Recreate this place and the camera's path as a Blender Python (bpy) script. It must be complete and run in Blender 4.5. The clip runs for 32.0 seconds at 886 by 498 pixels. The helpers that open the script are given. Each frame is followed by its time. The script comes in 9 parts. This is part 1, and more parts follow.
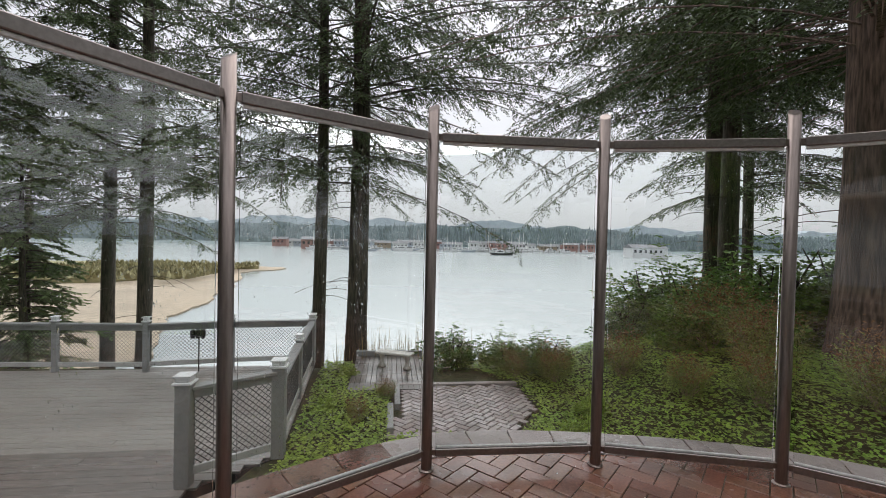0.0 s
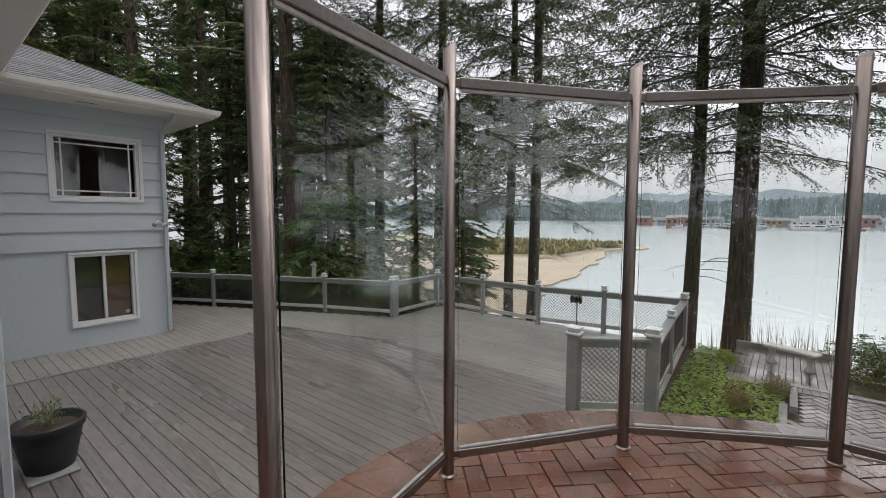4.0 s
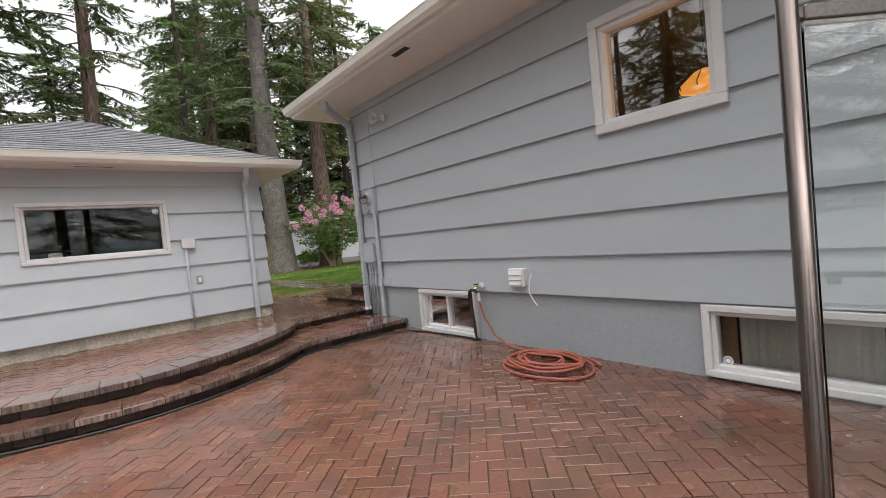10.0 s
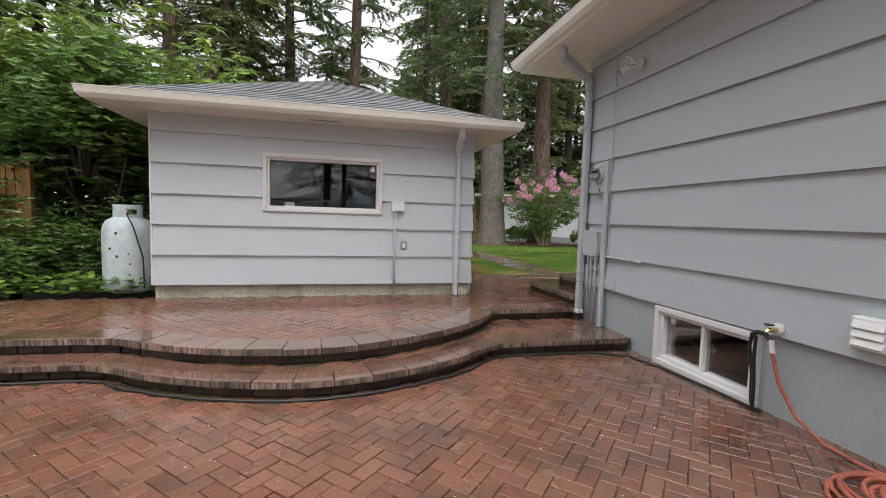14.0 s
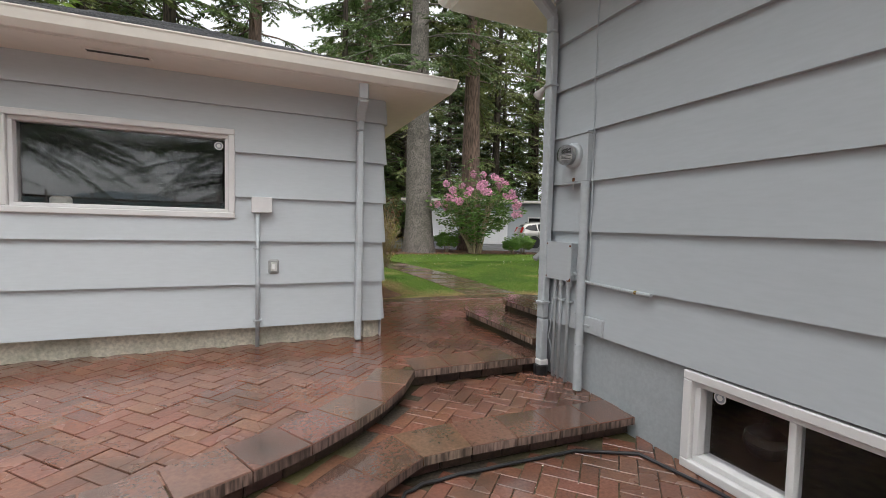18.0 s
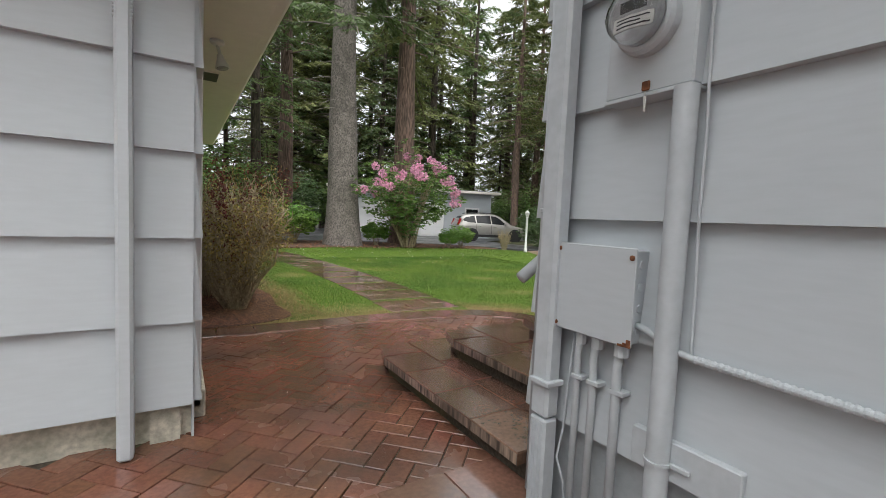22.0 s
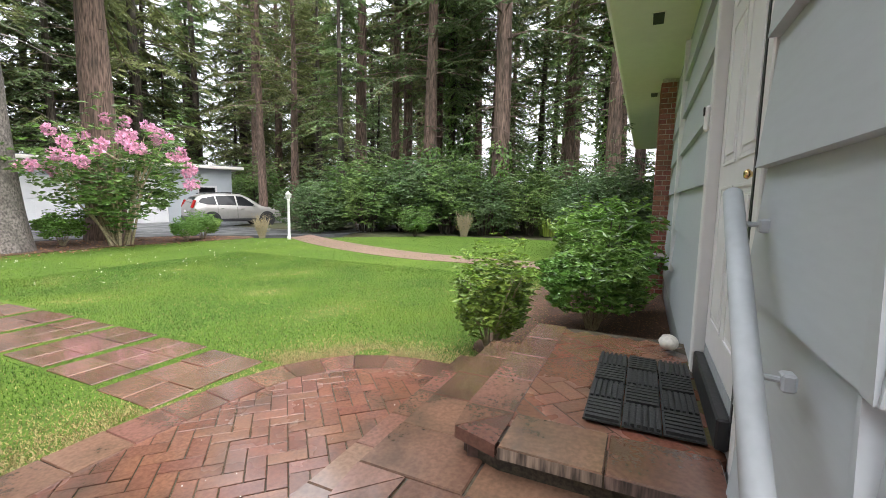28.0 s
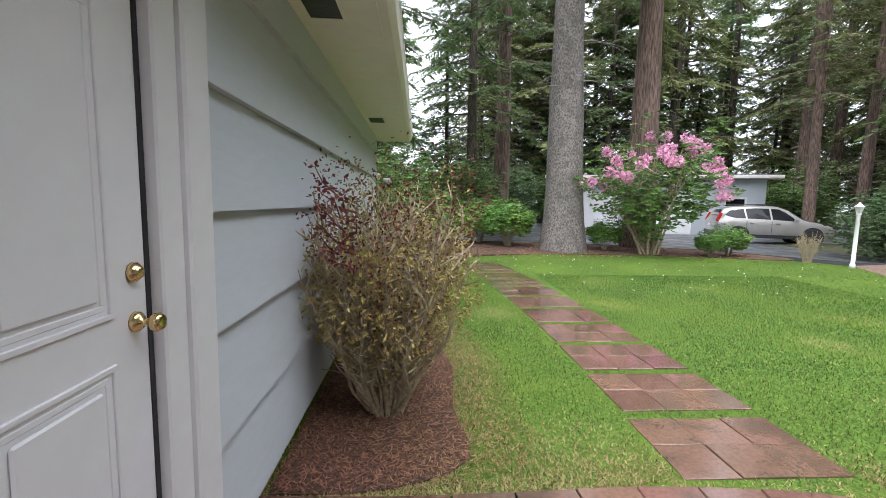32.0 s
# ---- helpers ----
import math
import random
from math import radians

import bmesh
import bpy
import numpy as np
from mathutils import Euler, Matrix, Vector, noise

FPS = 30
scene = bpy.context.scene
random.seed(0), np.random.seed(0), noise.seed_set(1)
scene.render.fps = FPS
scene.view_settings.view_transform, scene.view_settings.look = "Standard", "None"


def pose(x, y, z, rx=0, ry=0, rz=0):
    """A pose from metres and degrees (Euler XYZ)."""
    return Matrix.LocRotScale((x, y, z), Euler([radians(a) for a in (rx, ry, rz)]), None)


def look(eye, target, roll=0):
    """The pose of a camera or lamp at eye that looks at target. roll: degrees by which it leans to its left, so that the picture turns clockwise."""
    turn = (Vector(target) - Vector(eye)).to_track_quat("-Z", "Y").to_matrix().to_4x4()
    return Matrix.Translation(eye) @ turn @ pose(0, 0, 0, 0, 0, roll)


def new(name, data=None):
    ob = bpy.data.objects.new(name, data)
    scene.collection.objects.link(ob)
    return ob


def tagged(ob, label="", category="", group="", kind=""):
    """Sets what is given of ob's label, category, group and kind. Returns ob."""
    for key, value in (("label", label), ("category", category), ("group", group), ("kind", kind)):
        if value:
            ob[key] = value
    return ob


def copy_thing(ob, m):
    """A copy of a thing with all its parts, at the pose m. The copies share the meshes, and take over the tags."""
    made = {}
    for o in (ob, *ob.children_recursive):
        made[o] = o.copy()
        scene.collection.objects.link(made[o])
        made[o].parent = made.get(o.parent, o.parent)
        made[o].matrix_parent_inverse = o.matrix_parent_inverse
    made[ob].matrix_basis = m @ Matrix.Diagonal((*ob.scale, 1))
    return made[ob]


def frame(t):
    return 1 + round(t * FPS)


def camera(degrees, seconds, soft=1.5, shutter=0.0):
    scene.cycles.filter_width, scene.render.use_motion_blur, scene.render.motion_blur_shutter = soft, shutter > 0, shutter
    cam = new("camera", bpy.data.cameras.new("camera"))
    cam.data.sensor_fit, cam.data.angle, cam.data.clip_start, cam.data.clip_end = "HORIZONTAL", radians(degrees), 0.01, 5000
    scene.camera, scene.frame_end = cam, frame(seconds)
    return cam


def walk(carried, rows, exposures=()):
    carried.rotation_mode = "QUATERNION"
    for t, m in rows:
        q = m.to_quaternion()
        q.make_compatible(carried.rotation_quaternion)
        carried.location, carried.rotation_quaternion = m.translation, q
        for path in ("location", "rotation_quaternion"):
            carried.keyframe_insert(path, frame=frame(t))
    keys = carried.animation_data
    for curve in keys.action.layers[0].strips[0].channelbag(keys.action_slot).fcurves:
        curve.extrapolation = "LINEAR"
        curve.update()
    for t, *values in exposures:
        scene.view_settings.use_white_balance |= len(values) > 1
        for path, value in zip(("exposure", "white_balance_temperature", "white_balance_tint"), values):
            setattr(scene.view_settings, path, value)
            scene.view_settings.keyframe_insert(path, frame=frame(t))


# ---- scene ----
cam = camera(91.7, 32.0, 0.85)
METRES, EYE, TILT, LEAN, TURN = 10.35, 1.35, 0.0, 0.0, -6.8
ROWS = [
    (0.0, 0.0, 0.0, 0.0, 0.02, -1.09, -1.32),
    (0.5, 0.0012, -0.0015, -0.0008, 2.72, -1.74, -1.39),
    (1.0, 0.0032, -0.0052, -0.0009, 8.64, -2.12, -1.27),
    (1.5, 0.003, -0.0102, -0.0012, 15.18, -2.23, -1.01),
    (2.0, 0.0003, -0.0176, -0.0017, 21.77, -2.35, -0.74),
    (2.5, 0.0, -0.0299, -0.0022, 26.52, -3.56, -0.47),
    (3.0, 0.0001, -0.0393, -0.0019, 31.63, -4.07, -0.1),
    (3.5, 0.0039, -0.0462, -0.0025, 39.16, -4.28, 0.09),
    (5.5, -0.002, -0.0712, -0.0038, 61.97, -4.29, -1.1),
    (6.0, -0.0046, -0.0783, -0.0038, 70.05, -3.73, -0.78),
    (6.5, -0.0084, -0.0841, -0.0037, 80.64, -3.05, -0.17),
    (7.0, -0.0158, -0.087, -0.0033, 92.0, -2.6, 0.61),
    (7.5, -0.0249, -0.0894, -0.0024, 104.91, -1.76, 0.82),
    (8.0, -0.0305, -0.0974, -0.0035, 117.08, -1.83, 1.39),
    (8.5, -0.0385, -0.1123, -0.0025, 122.98, -1.99, 3.36),
    (9.0, -0.0486, -0.1294, -0.0034, 128.17, -2.63, 5.29),
    (9.5, -0.0613, -0.1472, -0.0027, 139.19, -1.84, 5.56),
    (10.0, -0.0718, -0.1638, -0.0028, 145.88, -2.01, 5.59),
    (10.5, -0.0768, -0.1832, -0.0023, 147.8, -2.27, 5.17),
    (11.0, -0.0825, -0.1976, -0.0026, 151.89, -2.86, 2.4),
    (11.5, -0.0904, -0.2085, -0.0013, 160.98, -3.12, 0.9),
    (12.0, -0.0935, -0.22, 0.0004, 166.61, -3.59, 0.08),
    (12.5, -0.0932, -0.2364, 0.0019, 167.1, -3.92, -0.95),
    (13.0, -0.0938, -0.2506, 0.0018, 167.46, -4.24, -1.2),
    (13.5, -0.0998, -0.2652, 0.002, 169.57, -4.28, -1.35),
    (14.0, -0.1086, -0.2819, 0.0038, 173.32, -4.03, -1.63),
    (14.5, -0.1128, -0.3041, 0.0047, 174.47, -3.46, -1.79),
    (16.5, -0.1434, -0.3957, 0.0056, 173.0, -2.6, -1.59),
    (17.0, -0.1516, -0.422, 0.0045, 170.9, -2.78, -1.22),
    (17.5, -0.1581, -0.4462, 0.0042, 169.1, -2.97, -1.23),
    (18.0, -0.1626, -0.4753, 0.0042, 163.91, -2.99, -1.43),
    (18.5, -0.1719, -0.5005, 0.0024, 160.58, -3.51, -1.67),
    (19.0, -0.1843, -0.526, 0.0028, 160.34, -3.58, -2.02),
    (19.5, -0.1933, -0.5536, 0.0023, 158.28, -3.48, -1.96),
    (20.0, -0.2031, -0.5774, 0.0015, 157.65, -3.36, -1.86),
    (20.5, -0.2159, -0.6008, 0.0018, 157.8, -3.1, -2.05),
    (21.0, -0.223, -0.6274, 0.0009, 157.05, -3.56, -2.31),
    (21.5, -0.2306, -0.6502, 0.0006, 155.45, -3.77, -2.32),
    (22.0, -0.2424, -0.6724, 0.0005, 155.27, -3.88, -2.53),
    (22.5, -0.2479, -0.6959, 0.0007, 154.92, -4.1, -2.84),
    (23.0, -0.2514, -0.7148, 0.0017, 153.76, -4.3, -2.83),
    (23.5, -0.2583, -0.7332, 0.0046, 150.99, -4.48, -2.94),
    (24.0, -0.2628, -0.7484, 0.0113, 150.0, -5.51, -3.09),
    (24.5, -0.2648, -0.767, 0.0115, 144.82, -6.24, -2.66),
    (25.0, -0.265, -0.7832, 0.0117, 136.46, -6.89, -2.38),
    (25.5, -0.268, -0.7944, 0.0116, 132.35, -7.64, -2.97),
    (27.5, -0.2708, -0.8308, 0.0298, 119.96, -6.51, -1.41),
    (28.0, -0.2712, -0.8335, 0.0295, 121.8, -6.54, -0.89),
    (28.5, -0.2734, -0.8383, 0.0287, 131.36, -7.29, 0.57),
    (29.0, -0.2809, -0.8427, 0.0291, 145.74, -6.49, -0.09),
    (29.5, -0.2834, -0.8492, 0.0287, 152.71, -6.54, -0.44),
    (30.0, -0.2815, -0.8622, 0.029, 157.03, -6.07, -0.59),
    (30.5, -0.2814, -0.8736, 0.0294, 159.08, -6.05, -0.67),
    (31.0, -0.2862, -0.8891, 0.0289, 168.58, -6.03, -1.12),
    (31.5, -0.2896, -0.9041, 0.029, 178.05, -6.25, -1.6),
    (32.0, -0.2847, -0.9192, 0.0291, 183.65, -6.15, -1.16),
]
walk(cam, [(t, pose(0, 0, EYE, TILT, LEAN, TURN) @ pose(METRES * x, METRES * y, METRES * z, 90 + pitch, roll, yaw)) for t, x, y, z, yaw, pitch, roll in ROWS],
     [(0.0, 0.25, 6500, 12), (3.5, 0.25, 6500, 12), (5.5, 0.4, 6600, 14), (8.0, 0.72, 6600, 13), (11.0, 0.68, 6600, 12), (13.0, 0.65, 6600, 11), (17.0, 0.72, 6550, 9), (19.0, 0.70, 6550, 9), (20.0, 0.72, 6550, 9), (22.0, 0.84, 6550, 9),
      (24.0, 1.08, 6550, 10), (25.0, 1.22, 6500, 10), (28.0, 1.68, 6400, 11), (30.0, 1.62, 6250, 12), (31.0, 1.6, 6150, 12), (32.0, 1.4, 6000, 13)])

# ---- world, sun, exposure ----
world = bpy.data.worlds.new("overcast_sky")
scene.world = world
world.use_nodes = True
wn, wl = world.node_tree.nodes, world.node_tree.links
wn.clear()
sky = wn.new("ShaderNodeTexSky")
sky.sky_type, sky.sun_disc = "NISHITA", False
sky.sun_elevation, sky.sun_rotation = radians(70), radians(26)
sky.air_density, sky.dust_density, sky.ozone_density = 1.0, 4.0, 1.0
grey = wn.new("ShaderNodeHueSaturation")
grey.inputs["Saturation"].default_value = 0.22
back = wn.new("ShaderNodeBackground")
back.inputs["Strength"].default_value = 0.06
cloud = wn.new("ShaderNodeBackground")
cloud.inputs["Color"].default_value = (0.93, 0.96, 1.0, 1)
# a closed overcast is brighter overhead than at the horizon
wtc = wn.new("ShaderNodeTexCoord")
wsep = wn.new("ShaderNodeSeparateXYZ")
wup = wn.new("ShaderNodeMapRange")
wup.inputs["To Min"].default_value, wup.inputs["To Max"].default_value = 0.46, 1.06
wsq = wn.new("ShaderNodeMath")
wsq.operation = "POWER"
wsq.inputs[1].default_value = 2.0
wl.new(wtc.outputs["Generated"], wsep.inputs[0])
wl.new(wsep.outputs["Z"], wsq.inputs[0])
wl.new(wsq.outputs[0], wup.inputs["Value"])
wl.new(wup.outputs[0], cloud.inputs["Strength"])
both = wn.new("ShaderNodeAddShader")
wout = wn.new("ShaderNodeOutputWorld")
wl.new(sky.outputs[0], grey.inputs["Color"])
wl.new(grey.outputs[0], back.inputs["Color"])
wl.new(back.outputs[0], both.inputs[0])
wl.new(cloud.outputs[0], both.inputs[1])
wl.new(both.outputs[0], wout.inputs["Surface"])
sun = new("sun", bpy.data.lights.new("sun", "SUN"))
sun.data.energy, sun.data.angle, sun.data.color = 2.0, radians(100), (1.0, 0.98, 0.96)
sun.matrix_world = look((0, 0, 0), (-0.03, -0.55, -1.0))

# ---- materials ----
def mat(name, col, rough=0.6, metal=0.0, vary=0.12, grain=40.0, stain=2.0, stain_amt=0.15, bump=0.15, hue=None, obj=0.0, island=0.0, spec=0.5, stretch=(1, 1, 1), wet=0.0, coat=0.0):
    """A surface with fine grain, broad stains, and variation from piece to piece."""
    m = bpy.data.materials.new(name)
    m.use_nodes = True
    n, l = m.node_tree.nodes, m.node_tree.links
    p = n["Principled BSDF"]
    p.inputs["Roughness"].default_value, p.inputs["Metallic"].default_value = rough, metal
    p.inputs["Specular IOR Level"].default_value = spec
    tc = n.new("ShaderNodeTexCoord")
    mp = n.new("ShaderNodeMapping")
    mp.inputs["Scale"].default_value = stretch
    geo = n.new("ShaderNodeNewGeometry")
    l.new(geo.outputs["Position"] if obj or island else tc.outputs["Object"], mp.inputs["Vector"])
    fine, broad = n.new("ShaderNodeTexNoise"), n.new("ShaderNodeTexNoise")
    fine.inputs["Scale"].default_value, fine.inputs["Detail"].default_value = grain, 6
    broad.inputs["Scale"].default_value, broad.inputs["Detail"].default_value = stain, 5
    for t in (fine, broad):
        l.new(mp.outputs[0], t.inputs["Vector"])
    lo = [max(0.0, c * (1 - vary)) for c in col]
    hi = [min(1.0, c * (1 + vary)) for c in col]
    mix = n.new("ShaderNodeMix")
    mix.data_type = "RGBA"
    mix.inputs["A"].default_value, mix.inputs["B"].default_value = (*lo, 1), (*hi, 1)
    ramp = n.new("ShaderNodeMapRange")
    ramp.inputs["From Min"].default_value, ramp.inputs["From Max"].default_value = 0.35, 0.65
    l.new(fine.outputs["Fac"], ramp.inputs["Value"])
    l.new(ramp.outputs[0], mix.inputs["Factor"])
    out = mix.outputs["Result"]
    sm = n.new("ShaderNodeMix")
    sm.data_type = "RGBA"
    dark = hue or [c * 0.55 for c in col]
    sm.inputs["B"].default_value = (*dark, 1)
    sr = n.new("ShaderNodeMapRange")
    sr.inputs["From Min"].default_value, sr.inputs["From Max"].default_value = 0.45, 0.75
    sr.inputs["To Max"].default_value = stain_amt * 2.2
    l.new(broad.outputs["Fac"], sr.inputs["Value"])
    l.new(sr.outputs[0], sm.inputs["Factor"])
    l.new(out, sm.inputs["A"])
    out = sm.outputs["Result"]
    if obj or island:
        amt = obj or island
        rnd = n.new("ShaderNodeObjectInfo").outputs["Random"] if obj else geo.outputs["Random Per Island"]
        hs = n.new("ShaderNodeHueSaturation")
        vr = n.new("ShaderNodeMapRange")
        vr.inputs["To Min"].default_value, vr.inputs["To Max"].default_value = 1 - amt, 1 + amt
        l.new(rnd, vr.inputs["Value"])
        l.new(vr.outputs[0], hs.inputs["Value"])
        hr = n.new("ShaderNodeMapRange")
        ml = n.new("ShaderNodeMath")
        ml.operation = "MULTIPLY"
        ml.inputs[1].default_value = 7.31
        fr = n.new("ShaderNodeMath")
        fr.operation = "FRACT"
        l.new(rnd, ml.inputs[0])
        l.new(ml.outputs[0], fr.inputs[0])
        hr.inputs["To Min"].default_value, hr.inputs["To Max"].default_value = 0.5 - 0.05 * amt, 0.5 + 0.05 * amt
        l.new(fr.outputs[0], hr.inputs["Value"])
        l.new(hr.outputs[0], hs.inputs["Hue"])
        l.new(out, hs.inputs["Color"])
        out = hs.outputs[0]
    l.new(out, p.inputs["Base Color"])
    if wet:
        wr = n.new("ShaderNodeMapRange")
        wr.inputs["From Min"].default_value, wr.inputs["From Max"].default_value = 0.42, 0.6
        wr.inputs["To Min"].default_value, wr.inputs["To Max"].default_value = rough, rough * (1 - wet)
        wt = n.new("ShaderNodeTexNoise")
        wt.inputs["Scale"].default_value, wt.inputs["Detail"].default_value = 1.7, 4
        l.new(mp.outputs[0], wt.inputs["Vector"])
        l.new(wt.outputs["Fac"], wr.inputs["Value"])
        l.new(wr.outputs[0], p.inputs["Roughness"])
    if coat:
        p.inputs["Coat Weight"].default_value, p.inputs["Coat Roughness"].default_value = coat, 0.10
    if bump:
        b = n.new("ShaderNodeBump")
        b.inputs["Strength"].default_value, b.inputs["Distance"].default_value = bump, 0.01
        l.new(fine.outputs["Fac"], b.inputs["Height"])
        l.new(b.outputs[0], p.inputs["Normal"])
    return m


def glass_mat(name, tint=(0.93, 0.97, 0.96), rough=0.0, ior=1.5):
    m = bpy.data.materials.new(name)
    m.use_nodes = True
    p = m.node_tree.nodes["Principled BSDF"]
    p.inputs["Base Color"].default_value = (*tint, 1)
    p.inputs["Transmission Weight"].default_value = 1.0
    p.inputs["Roughness"].default_value = rough
    p.inputs["IOR"].default_value = ior
    return m


def glow_mat(name, col, strength):
    m = bpy.data.materials.new(name)
    m.use_nodes = True
    p = m.node_tree.nodes["Principled BSDF"]
    p.inputs["Base Color"].default_value = (*col, 1)
    p.inputs["Emission Color"].default_value = (*col, 1)
    p.inputs["Emission Strength"].default_value = strength
    return m


def leaf_mat(name, col, vary=0.4, rough=0.5, spec=0.3, through_amt=0.25, hue_amt=0.04):
    """Foliage: every leaf differs a little, and lets some light through."""
    m = bpy.data.materials.new(name)
    m.use_nodes = True
    n, l = m.node_tree.nodes, m.node_tree.links
    p = n["Principled BSDF"]
    p.inputs["Roughness"].default_value = rough
    p.inputs["Specular IOR Level"].default_value = spec
    geo = n.new("ShaderNodeNewGeometry")
    hs = n.new("ShaderNodeHueSaturation")
    hs.inputs["Color"].default_value = (*col, 1)
    vr, hr = n.new("ShaderNodeMapRange"), n.new("ShaderNodeMapRange")
    vr.inputs["To Min"].default_value, vr.inputs["To Max"].default_value = 1 - vary, 1 + vary
    hr.inputs["To Min"].default_value, hr.inputs["To Max"].default_value = 0.5 - hue_amt, 0.5 + hue_amt
    noise_tex = n.new("ShaderNodeTexNoise")
    noise_tex.inputs["Scale"].default_value = 0.9
    l.new(geo.outputs["Position"], noise_tex.inputs["Vector"])
    l.new(geo.outputs["Random Per Island"], vr.inputs["Value"])
    l.new(noise_tex.outputs["Fac"], hr.inputs["Value"])
    l.new(vr.outputs[0], hs.inputs["Value"])
    l.new(hr.outputs[0], hs.inputs["Hue"])
    l.new(hs.outputs[0], p.inputs["Base Color"])
    tr = n.new("ShaderNodeBsdfTranslucent")
    l.new(hs.outputs[0], tr.inputs["Color"])
    mx = n.new("ShaderNodeMixShader")
    mx.inputs[0].default_value = through_amt
    l.new(p.outputs[0], mx.inputs[1])
    l.new(tr.outputs[0], mx.inputs[2])
    l.new(mx.outputs[0], n["Material Output"].inputs["Surface"])
    return m


